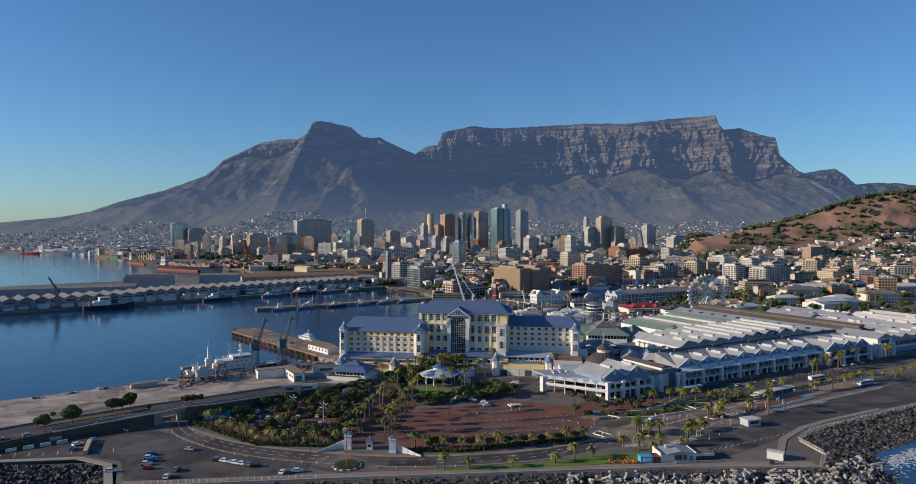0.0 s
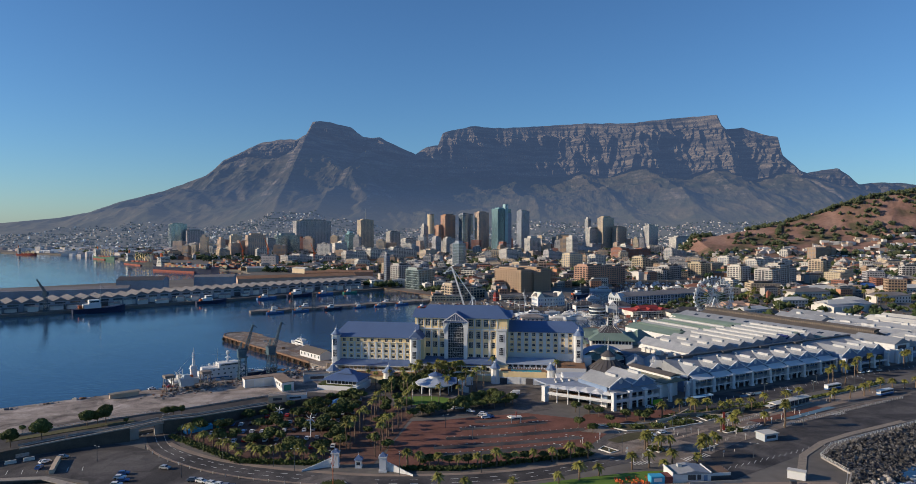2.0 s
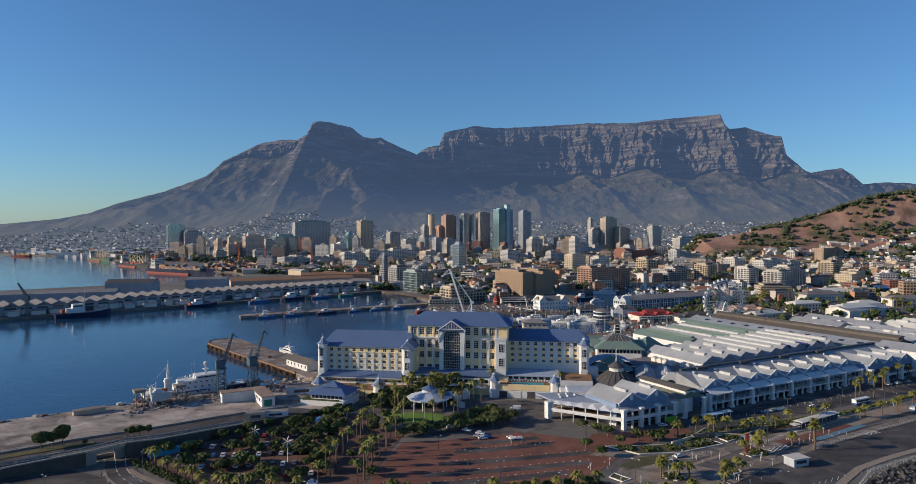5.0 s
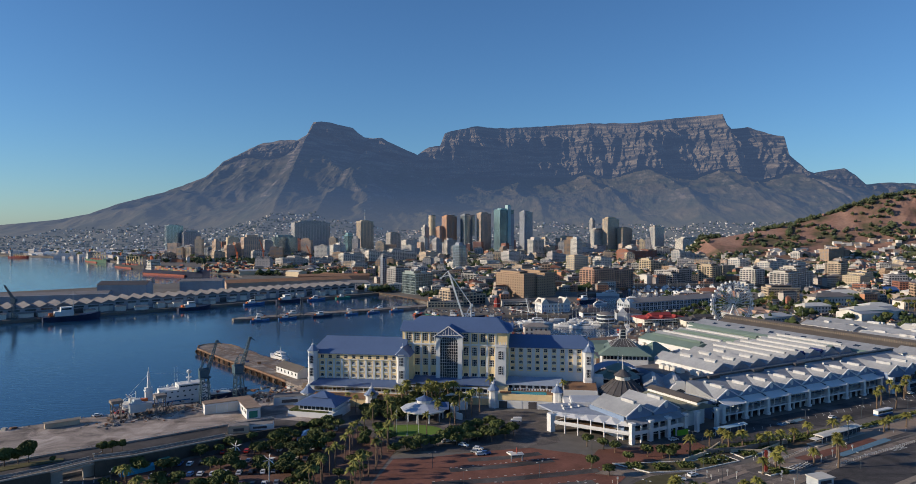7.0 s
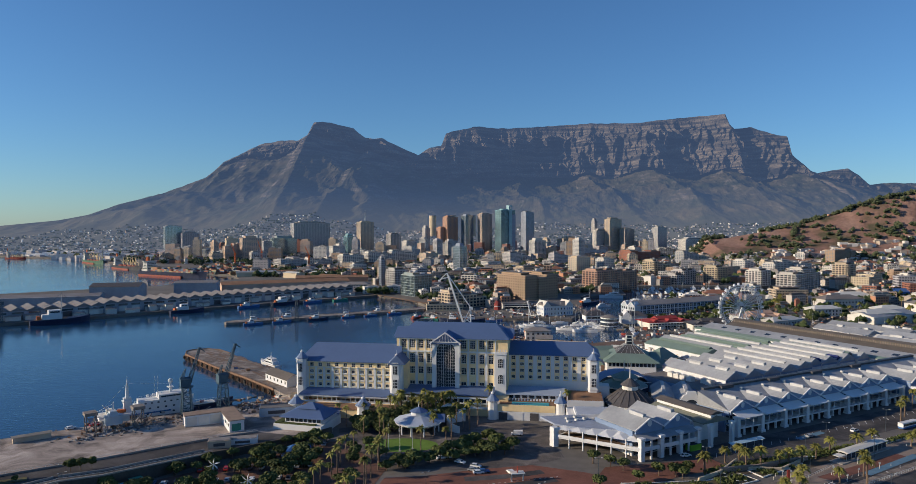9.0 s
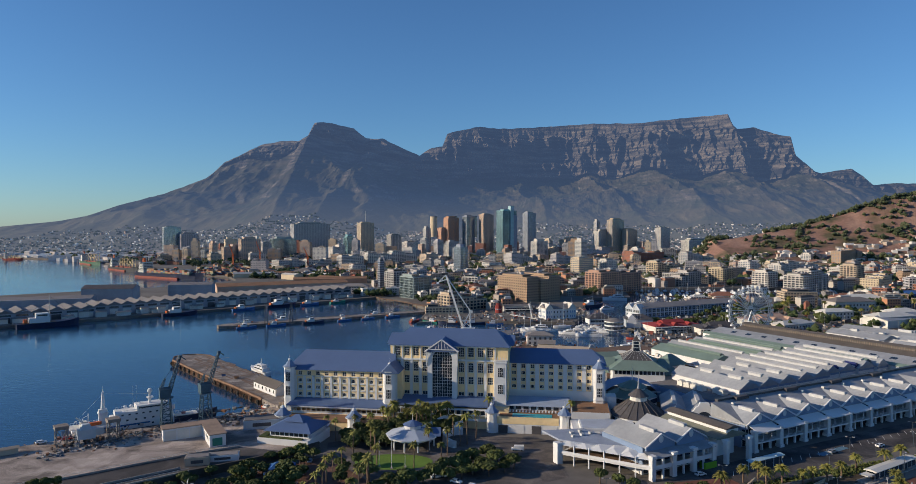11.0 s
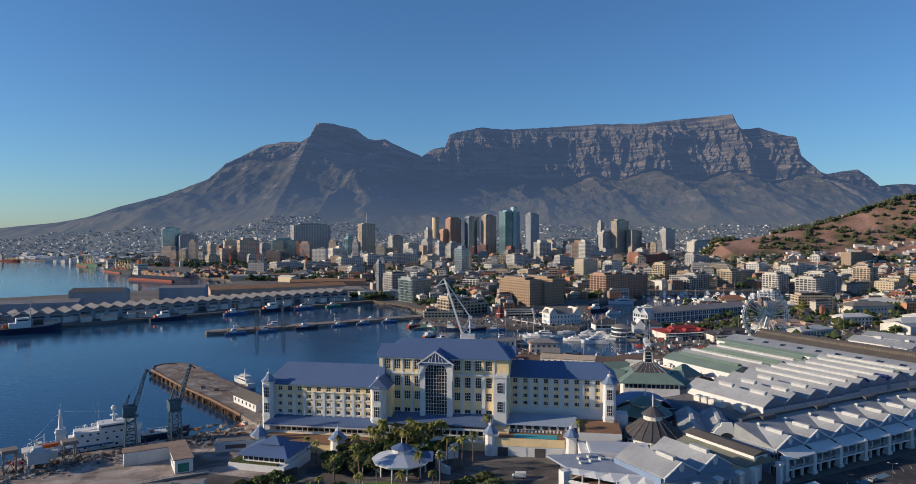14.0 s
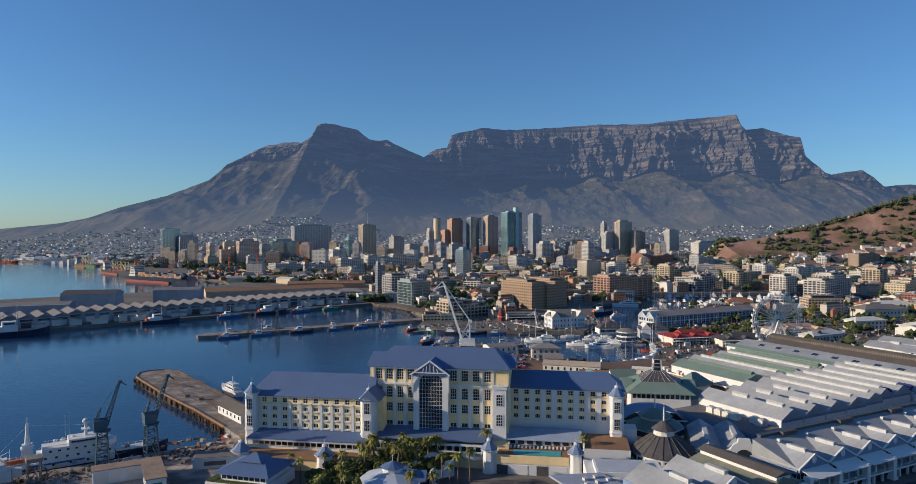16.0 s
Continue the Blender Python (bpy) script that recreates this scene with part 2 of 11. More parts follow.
# ---- water and ground ----
water = MB()
water.add([(-5000, -300, 0), (5000, -300, 0), (5000, 4980, 0), (-5000, 4980, 0)], [(0, 1, 2, 3)])
solid("water", water, WATER, "calm deep blue harbour water with small ripples", "water", "structure")


def flat(name, pts, z, material, label, depth=None, category="ground"):
    """A sheet of ground with its sides."""
    bm = bmesh.new()
    top = [bm.verts.new((x, y, z)) for x, y in pts]
    edges = [bm.edges.new((top[i], top[(i + 1) % len(top)])) for i in range(len(top))]
    bmesh.ops.triangle_fill(bm, edges=edges, use_beauty=True, normal=(0, 0, 1))
    bmesh.ops.recalc_face_normals(bm, faces=bm.faces[:])
    if bm.faces and bm.faces[0].normal.z < 0:
        bmesh.ops.reverse_faces(bm, faces=bm.faces[:])
    if depth:
        low = [bm.verts.new((x, y, z - depth)) for x, y in pts]
        for i in range(len(pts)):
            j = (i + 1) % len(pts)
            bm.faces.new((low[i], low[j], top[j], top[i]))
    me = bpy.data.meshes.new(name)
    bm.to_mesh(me)
    bm.free()
    me.materials.append(material)
    return tagged(new(name, me), label, category, kind="structure")


outer_shore = [(-700, 150), (-180, 262), (-150, 268), (-132, 262), (-120, 236), (-31, 246), (87, 257), (140, 258), (150, 272), (148, 290), (160, 304), (234, 345), (600, 540), (1800, 900), (4900, 1500),
         (4900, 4970), (-4900, 4970), (-4900, 2700), (-1509, 2262), (-1200, 2115), (-930, 1895), (-800, 1705), (-690, 1590), (-600, 1505), (-440, 1402), (-390, 1300), (-470, 1160), (-620, 1040), (-720, 960), (-1300, 640), (-1250, 560), (-520, 670), (-266, 885), (-108, 1012)]
basin_edge = [(-60, 960), (-30, 880), (-35, 800), (0, 788), (118, 775), (140, 830), (165, 1000), (230, 1015), (250, 1150), (560, 1160), (560, 1020), (300, 1000), (240, 930), (190, 830), (165, 760), (170, 705), (160, 674), (148, 648),
         (112, 633), (84, 642), (64, 662), (56, 690), (25, 712), (-8, 705), (-12, 650), (-30, 560), (-62, 492), (-88, 474), (-84, 457), (-95, 446.6), (-236, 349), (-420, 222), (-700, 200)]
coast = outer_shore + basin_edge
flat("ground", coast, LAND, GROUND, "grey-brown made ground with dark quay walls", 8)

# ---- mountains ----
def mountain_mat():
    m = bpy.data.materials.new("hazed_mountain_rock")
    m.use_nodes = True
    t = m.node_tree
    n, k = t.nodes, t.links
    b = n["Principled BSDF"]
    b.inputs["Roughness"].default_value, b.inputs["Specular IOR Level"].default_value = 0.95, 0.1
    g, sx = n.new("ShaderNodeNewGeometry"), n.new("ShaderNodeSeparateXYZ")
    k.new(g.outputs["Normal"], sx.inputs[0])
    steep = n.new("ShaderNodeMapRange")
    steep.inputs[1].default_value, steep.inputs[2].default_value = 0.6, 0.84
    crest, bare = n.new("ShaderNodeSeparateXYZ"), n.new("ShaderNodeMapRange")
    k.new(g.outputs["Position"], crest.inputs[0])
    bare.inputs[1].default_value, bare.inputs[2].default_value = 430, 640
    bare.inputs[3].default_value, bare.inputs[4].default_value = 0.0, 0.34
    k.new(crest.outputs[2], bare.inputs[0])
    less = n.new("ShaderNodeMath")
    less.operation = "SUBTRACT"
    k.new(sx.outputs[2], less.inputs[0])
    k.new(bare.outputs[0], less.inputs[1])
    k.new(less.outputs[0], steep.inputs[0])
    mp = n.new("ShaderNodeMapping")
    mp.inputs["Scale"].default_value = (0.004, 0.004, 0.06)
    k.new(g.outputs["Position"], mp.inputs[0])
    strata = n.new("ShaderNodeTexNoise")
    strata.inputs["Scale"].default_value, strata.inputs["Detail"].default_value = 1.0, 6
    k.new(mp.outputs[0], strata.inputs["Vector"])
    patch = n.new("ShaderNodeTexNoise")
    patch.inputs["Scale"].default_value, patch.inputs["Detail"].default_value, patch.inputs["Roughness"].default_value = 0.007, 10, 0.62
    k.new(g.outputs["Position"], patch.inputs["Vector"])
    rock, veg, mx = n.new("ShaderNodeValToRGB"), n.new("ShaderNodeValToRGB"), n.new("ShaderNodeMix")
    rock.color_ramp.elements[0].position, rock.color_ramp.elements[0].color = 0.4, (0.022, 0.022, 0.022, 1)
    rock.color_ramp.elements[1].position, rock.color_ramp.elements[1].color = 0.64, (0.135, 0.112, 0.088, 1)
    veg.color_ramp.elements[0].position, veg.color_ramp.elements[0].color = 0.35, (0.022, 0.026, 0.012, 1)
    veg.color_ramp.elements[1].position, veg.color_ramp.elements[1].color = 0.7, (0.068, 0.054, 0.028, 1)
    k.new(strata.outputs["Fac"], rock.inputs[0])
    k.new(patch.outputs["Fac"], veg.inputs[0])
    mx.data_type = "RGBA"
    k.new(steep.outputs[0], mx.inputs[0])
    k.new(rock.outputs[0], mx.inputs[6])
    k.new(veg.outputs[0], mx.inputs[7])
    k.new(mx.outputs[2], b.inputs["Base Color"])
    crag = n.new("ShaderNodeTexNoise")
    crag.inputs["Scale"].default_value, crag.inputs["Detail"].default_value, crag.inputs["Roughness"].default_value = 0.022, 6, 0.65
    k.new(g.outputs["Position"], crag.inputs["Vector"])
    add1, add2 = n.new("ShaderNodeMath"), n.new("ShaderNodeMath")
    add1.operation = add2.operation = "MULTIPLY_ADD"
    k.new(strata.outputs["Fac"], add1.inputs[0])
    add1.inputs[1].default_value = 0.7
    k.new(patch.outputs["Fac"], add1.inputs[2])
    k.new(crag.outputs["Fac"], add2.inputs[0])
    add2.inputs[1].default_value = 0.5
    k.new(add1.outputs[0], add2.inputs[2])
    bp = n.new("ShaderNodeBump")
    bp.inputs["Distance"].default_value = 30
    rough_rock = n.new("ShaderNodeMapRange")
    rough_rock.inputs[3].default_value, rough_rock.inputs[4].default_value = 0.9, 0.2
    k.new(steep.outputs[0], rough_rock.inputs[0])
    k.new(rough_rock.outputs[0], bp.inputs["Strength"])
    k.new(add2.outputs[0], bp.inputs["Height"])
    k.new(bp.outputs[0], b.inputs["Normal"])
    # haze painted onto the rock as emission, stronger and greyer low down
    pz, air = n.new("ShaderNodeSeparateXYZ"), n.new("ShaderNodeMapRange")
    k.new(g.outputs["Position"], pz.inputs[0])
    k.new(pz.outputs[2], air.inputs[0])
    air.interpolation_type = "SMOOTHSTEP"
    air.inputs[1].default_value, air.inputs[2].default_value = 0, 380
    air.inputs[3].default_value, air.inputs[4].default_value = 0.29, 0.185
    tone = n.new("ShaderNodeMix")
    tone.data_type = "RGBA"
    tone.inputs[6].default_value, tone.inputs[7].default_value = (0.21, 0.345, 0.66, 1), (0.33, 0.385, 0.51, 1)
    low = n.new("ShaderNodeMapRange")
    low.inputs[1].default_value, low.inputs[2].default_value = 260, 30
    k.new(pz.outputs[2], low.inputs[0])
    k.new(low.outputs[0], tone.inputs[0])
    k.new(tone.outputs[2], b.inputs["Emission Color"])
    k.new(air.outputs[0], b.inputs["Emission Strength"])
    return m


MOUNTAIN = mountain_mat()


def ridged(x, y, z, octaves=5):
    a, f, s = 0.0, 1.0, 1.0
    for _ in range(octaves):
        a += (1 - abs(noise.noise((x * f, y * f, z))) * 2) * s
        f, s = f * 2.1, s * 0.52
    return a


def massif(name, label, crest, y_ridge, y_foot, cliff, x_step, rows, depth, spur, seed, ribs=(), material=None, bend=()):
    """A range whose crest line follows height over x; cliff: the share of the height that stands steep; ribs: (x, drift, rise, width) of spurs that run down."""
    xs = np.arange(crest[0][0], crest[-1][0] + 1, x_step)
    top = np.interp(xs, [c[0] for c in crest], [c[1] for c in crest])
    lie = np.interp(xs, [c[0] for c in bend], [c[1] for c in bend]) if bend else np.full(len(xs), float(y_ridge))
    slope_x, slope_z = (xs - 8) / (y_ridge - 80), (top - 96) / (y_ridge - 80)
    verts, faces = [], []
    k = 0.6
    for j in range(rows + 1):
        s = j / rows
        for i, x0 in enumerate(xs):
            yr = lie[i]
            f = (yr - 80) / (y_ridge - 80)
            x, h = 8 + (x0 - 8) * f, 96 + (top[i] - 96) * f
            span = yr - y_foot
            c = cliff * min(1.0, max(0.0, (h - 250) / 350))
            if s < k:
                q = s / k
                run, rise = q * 0.92, (1 - c) * (0.3 * q + 0.7 * q ** 1.8)
            else:
                q = (s - k) / (1 - k)
                # two tiers of cliff with a ledge between
                tier = q + 0.06 * math.sin(q * 4 * math.pi)
                run, rise = 0.92 + 0.08 * q, (1 - c) + c * tier
            yy = run * span
            wx = x + 120 * noise.noise((x * 0.0013, yy * 0.0017, seed))
            big = ridged(wx * 0.0017 + seed, yy * 0.0011, 1.3, 4)
            mid = ridged(wx * 0.0052 + seed, yy * 0.0034 + rise * 1.2, 5.1, 4)
            fine = ridged(x * 0.019, yy * 0.012 + rise * 5, seed, 3)
            crag = ridged(wx * 0.0105 + seed, rise * 2.2, 9.4, 3)
            env = min(1.0, s * 3.0) * (1.0 if s < 0.9 else max(0.0, (1 - s) / 0.1))
            body = min(1.0, h / 420)
            z = rise * h
            if s < k:
                z += env * body * (spur * (big - 0.55) * 0.5 + 10 * (mid - 0.5) + 3 * (fine - 0.5))
                y = y_foot + yy
            else:
                g = (1 - (s - k) / (1 - k)) ** 0.6
                z += env * body * g * (spur * (big - 0.55) * 0.5 + 10 * (mid - 0.5))
                y = y_foot + yy - env * body * depth * (0.6 * (mid - 0.4) + 0.55 * (crag - 0.5) + 0.4 * (fine - 0.4) + 0.45 * (big - 0.5))
                z += 6 * math.sin(rise * h * 0.11 + 2 * noise.noise((x * 0.004, seed, 0.0))) * c * g
            for xr, drift, amp, wid in ribs:
                dx = abs(x - xr - drift * (1 - s) - 95 * noise.noise((s * 5.0, xr * 0.01, 3.3)))
                if dx < wid * 4 and s < 0.87:
                    z += amp * math.exp(-dx / wid) * math.sin(math.pi * min(1, s * 1.15))
            y = min(y, 4960)
            if j == rows:
                z = h + 5 * noise.noise((x * 0.02, seed, 2.0)) * body
            else:
                z = min(z, 96 + np.interp((x - 8) / (y - 80), slope_x, slope_z) * (y - 80) * 0.985)
            verts.append((x, y, max(z, -4)))
    w = len(xs)
    for j in range(rows):
        for i in range(w - 1):
            a = j * w + i
            faces.append((a, a + 1, a + w + 1, a + w))
    b = MB()
    b.v, b.f = verts, faces
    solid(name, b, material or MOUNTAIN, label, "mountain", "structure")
    return verts, w


PEAK = [(-4400, 60), (-3235, 88), (-2684, 140), (-2488, 176), (-2290, 243), (-1976, 322), (-1700, 420), (-1582, 522), (-1346, 636), (-1189, 667), (-1091, 664), (-1025, 703), (-981, 781), (-927, 789),
        (-836, 773), (-719, 746), (-641, 680), (-524, 676), (-445, 638), (-301, 571), (-92, 423), (300, 248)]
TABLE = [(-926, 316), (-595, 440), (-318, 589), (-222, 647), (-148, 656), (-115, 742), (-36, 767), (116, 792), (253, 776), (480, 784), (892, 810), (1223, 814), (1388, 836), (1635, 856), (1825, 873), (1855, 807),
         (1888, 770), (2000, 783), (2141, 738), (2256, 718), (2291, 590), (2425, 479), (2717, 372), (3381, 262), (4300, 200)]
FAR_HILLS = [(2298, 409), (2508, 469), (2600, 490), (2726, 503), (2803, 452), (2876, 385), (3014, 402), (3182, 398), (3436, 370), (4200, 340)]
HILL = [(640, 20), (680, 57), (740, 62), (886, 87), (971, 107), (1056, 130), (1125, 156), (1193, 176), (1261, 186), (1344, 194), (1467, 204), (1655, 211), (2600, 220)]
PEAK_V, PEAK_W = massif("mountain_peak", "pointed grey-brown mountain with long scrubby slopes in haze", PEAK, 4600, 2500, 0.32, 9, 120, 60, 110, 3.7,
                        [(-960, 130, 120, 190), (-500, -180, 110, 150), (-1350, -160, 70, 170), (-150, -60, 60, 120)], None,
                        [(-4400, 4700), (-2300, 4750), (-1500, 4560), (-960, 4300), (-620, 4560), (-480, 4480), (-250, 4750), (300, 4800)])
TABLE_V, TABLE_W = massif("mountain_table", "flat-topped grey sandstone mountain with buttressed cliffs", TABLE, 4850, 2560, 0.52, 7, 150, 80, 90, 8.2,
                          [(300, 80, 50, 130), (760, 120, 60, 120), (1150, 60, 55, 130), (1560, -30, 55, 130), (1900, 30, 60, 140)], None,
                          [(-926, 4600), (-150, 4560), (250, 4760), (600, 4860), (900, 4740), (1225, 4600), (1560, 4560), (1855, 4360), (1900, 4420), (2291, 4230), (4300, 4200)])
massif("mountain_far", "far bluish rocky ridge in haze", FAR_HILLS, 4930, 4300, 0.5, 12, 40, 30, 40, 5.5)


def hill_mat():
    m = bpy.data.materials.new("dry_hillside")
    m.use_nodes = True
    t = m.node_tree
    n, k = t.nodes, t.links
    b = n["Principled BSDF"]
    b.inputs["Roughness"].default_value, b.inputs["Specular IOR Level"].default_value = 0.95, 0.1
    g = n.new("ShaderNodeNewGeometry")
    a, c = n.new("ShaderNodeTexNoise"), n.new("ShaderNodeTexNoise")
    a.inputs["Scale"].default_value, a.inputs["Detail"].default_value = 0.012, 6
    c.inputs["Scale"].default_value, c.inputs["Detail"].default_value = 0.15, 4
    r, mx = n.new("ShaderNodeValToRGB"), n.new("ShaderNodeMix")
    r.color_ramp.elements.new(0.5)
    for e, (p, col) in zip(list(r.color_ramp.elements), ((0.36, (0.13, 0.115, 0.075, 1)), (0.5, (0.33, 0.195, 0.155, 1)), (0.66, (0.41, 0.26, 0.205, 1)))):
        e.position, e.color = p, col
    k.new(g.outputs["Position"], a.inputs["Vector"])
    k.new(g.outputs["Position"], c.inputs["Vector"])
    k.new(a.outputs["Fac"], r.inputs[0])
    mx.data_type, mx.blend_type = "RGBA", "MULTIPLY"
    mx.inputs[0].default_value = 0.5
    k.new(r.outputs[0], mx.inputs[6])
    k.new(c.outputs["Fac"], mx.inputs[7])
    k.new(mx.outputs[2], b.inputs["Base Color"])
    return m


HILL_V, HILL_W = massif("hill_near", "dry red-brown hillside with scattered dark trees", HILL, 2000, 1640, 0.0, 10, 60, 5, 18, 6.1, (), hill_mat())


def clump(b, r, x, y, z, s):
    """A small uneven tree head of a few faceted lumps."""
    for _ in range(3):
        cx, cy, cz, q = x + r.uniform(-.5, .5) * s, y + r.uniform(-.5, .5) * s, z + r.uniform(0.1, 0.6) * s, s * r.uniform(0.35, 0.6)
        vs = [(cx + q * r.uniform(.7, 1.2) * math.cos(a), cy + q * r.uniform(.7, 1.2) * math.sin(a), cz + r.uniform(-.2, .2) * q) for a in (0.3, 1.6, 2.8, 4.0, 5.3)]
        vs += [(cx, cy, cz + q * r.uniform(.7, 1.1)), (cx, cy, cz - q * 0.8)]
        b.add(vs, [(i, (i + 1) % 5, 5) for i in range(5)] + [((i + 1) % 5, i, 6) for i in range(5)])


houses, woods, hill_trees, villas, street_trees = MB(), MB(), MB(), MB(), MB()
hr = random.Random(21)
for V, w, n_h, n_t, top_s in ((PEAK_V, PEAK_W, 5200, 5200, 0.15), (TABLE_V, TABLE_W, 7000, 6400, 0.19)):
    rows_n = len(V) // w
    for _ in range(n_h + n_t):
        s = hr.random() ** 1.5 * top_s
        x, y, z = V[int(s * rows_n) * w + hr.randrange(w)]
        if abs(x) > y * 0.72:
            continue
        if _ < n_h:
            x, y = x + hr.uniform(-9, 9), y + hr.uniform(-9, 9)
            houses.obox(x, y, z - 5, z + hr.uniform(2, 4), hr.uniform(3.5, 8), hr.uniform(4, 7), hr.uniform(0, 90))
        else:
            clump(woods, hr, x, y, z - 2, hr.uniform(5, 10))
rows_n = len(HILL_V) // HILL_W
for i in range(2200):
    x, y, z = HILL_V[int(hr.random() * 0.98 * rows_n) * HILL_W + hr.randrange(HILL_W * 3 // 5)]
    if noise.noise((x * 0.012, y * 0.012, 7.0)) + 0.22 * hr.random() > 0.13 - 0.0004 * (x - 700):
        clump(hill_trees, hr, x, y, z, hr.uniform(6, 15))
for i in range(760):
    x, y, z = HILL_V[int((hr.random() ** 1.3 * 0.34) * rows_n) * HILL_W + hr.randrange(HILL_W * 3 // 5)]
    villas.obox(x, y, z - 4, z + hr.uniform(3, 8), hr.uniform(9, 22), hr.uniform(7, 12), hr.uniform(-20, 20))
for i in range(26):
    x, y, z = HILL_V[int(hr.uniform(0.93, 0.99) * rows_n) * HILL_W + hr.randrange(HILL_W // 3)]
    villas.obox(x, y, z - 4, z + hr.uniform(3, 7), hr.uniform(8, 18), 8, 10)
# the low town across the bay
for i in range(1500):
    x, y = hr.uniform(-2600, -620), hr.uniform(1750, 2560)
    if abs(x) > y * 0.75 or x > -620 - (2300 - y) * 0.9 and y < 2000 or y < 1590 - (x + 617) * 0.85:
        continue
    houses.obox(x, y, 0, LAND + hr.choice([4, 5, 6, 8, 12]), hr.uniform(10, 34), hr.uniform(9, 18), hr.uniform(-40, 20))
for i in range(1500):
    x, y = hr.uniform(-1500, 1500), hr.uniform(1000, 2560)
    if abs(x) > y * 0.7 or (x < -100 and y < 1500) or (x < 620 and y < 1180):
        continue
    if x < -560 and y < 2560 and y < 1590 - (x + 617) * 0.85 + 60:
        continue
    clump(street_trees, hr, x, y, LAND + 2, hr.uniform(6, 13))
# far houses and trees carry a faint painted haze glow
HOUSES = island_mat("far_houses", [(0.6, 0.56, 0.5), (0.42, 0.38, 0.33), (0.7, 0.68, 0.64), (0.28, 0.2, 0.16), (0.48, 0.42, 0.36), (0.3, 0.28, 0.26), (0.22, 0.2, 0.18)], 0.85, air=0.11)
WOODS = island_mat("hazed_woods", [(0.03, 0.045, 0.018), (0.045, 0.06, 0.022), (0.055, 0.065, 0.03), (0.025, 0.035, 0.018)], 0.9, air=0.13)
HILLLEAF = island_mat("hill_leaf", [(0.045, 0.06, 0.03), (0.06, 0.075, 0.035), (0.075, 0.085, 0.045)], 0.9)
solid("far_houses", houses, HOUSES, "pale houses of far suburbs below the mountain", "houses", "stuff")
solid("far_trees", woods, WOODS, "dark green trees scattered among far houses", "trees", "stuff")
solid("hill_houses", villas, island_mat("hill_house", [(0.5, 0.46, 0.42), (0.58, 0.55, 0.52), (0.4, 0.33, 0.27), (0.34, 0.19, 0.14), (0.24, 0.22, 0.21), (0.6, 0.58, 0.56)], 0.85), "white and tan villas at the foot of the dry hill", "houses", "stuff")
solid("hill_trees", hill_trees, HILLLEAF, "dark green trees on the dry hillside", "trees", "stuff")
solid("street_trees", street_trees, HILLLEAF, "dark green trees along the far town streets", "trees", "stuff")

# ---- grand hotel ----
HOTEL_POSE = pose(-74, 437, LAND, 0, 0, -8)


def facade(mb, x0, x1, z0, z1, y, thick, bays, rows, ww):
    """A wall in the xz plane with openings; rows: (sill, head); the bays are evenly spaced."""
    zs = [z0] + [q for r in rows for q in r] + [z1]
    for a, b in zip(zs[::2], zs[1::2]):
        if b > a + 1e-3:
            mb.box(x0, y, a, x1, y + thick, b)
    step = (x1 - x0) / bays
    for sill, head in rows:
        edge = x0
        for i in range(bays):
            c = x0 + (i + 0.5) * step
            mb.box(edge, y, sill, c - ww / 2, y + thick, head)
            edge = c + ww / 2
        mb.box(edge, y, sill, x1, y + thick, head)


def window_mesh(w, h, arch=False, cols=2, rws=2):
    fr, pane = MB(), MB()
    t = 0.12
    fr.box(-w / 2, -0.05, 0, -w / 2 + t, 0.1, h).box(w / 2 - t, -0.05, 0, w / 2, 0.1, h).box(-w / 2 + t, -0.05, 0, w / 2 - t, 0.1, t).box(-w / 2 + t, -0.05, h - t, w / 2 - t, 0.1, h)
    for i in range(1, cols):
        x = -w / 2 + w * i / cols
        fr.box(x - 0.05, -0.02, t, x + 0.05, 0.08, h - t)
    for i in range(1, rws):
        z = h * i / rws
        fr.box(-w / 2 + t, -0.01, z - 0.05, w / 2 - t, 0.07, z + 0.05)
    if arch:
        for s in (-1, 1):
            fr.add([(s * w / 2, -0.06, h), (s * w / 2, -0.06, h - 0.45 * w / 2), (s * w * 0.18, -0.06, h)], [(0, 1, 2) if s > 0 else (2, 1, 0)])
    pane.box(-w / 2 + 0.05, 0.1, 0.05, w / 2 - 0.05, 0.14, h - 0.05)
    return fr.mesh("window", WHITE), pane.mesh("pane", GLASS)


def put_windows(parent, kind, x0, x1, y, bays, sills, sub=""):
    step = (x1 - x0) / bays
    for z in sills:
        for i in range(bays):
            w = part("window", kind[0], None, parent, at=pose(x0 + (i + 0.5) * step, y, z))
            part("pane", kind[1], None, w)


WIN_SMALL, WIN_TOP = window_mesh(2.0, 1.7, True, 3, 1), window_mesh(2.0, 2.0, False, 2, 2)
WIN_TALL, WIN_MID = window_mesh(2.6, 4.6, True, 3, 4), window_mesh(2.6, 3.6, False, 3, 3)
WIN_CROWN, WIN_SIDE = window_mesh(2.8, 4.4, False, 3, 4), window_mesh(2.6, 1.8, False, 2, 1)


CAPBLUE = mat("pale_blue_cap", (0.17, 0.23, 0.35), 0.5, 0.12, 0.3, spec=0.4)


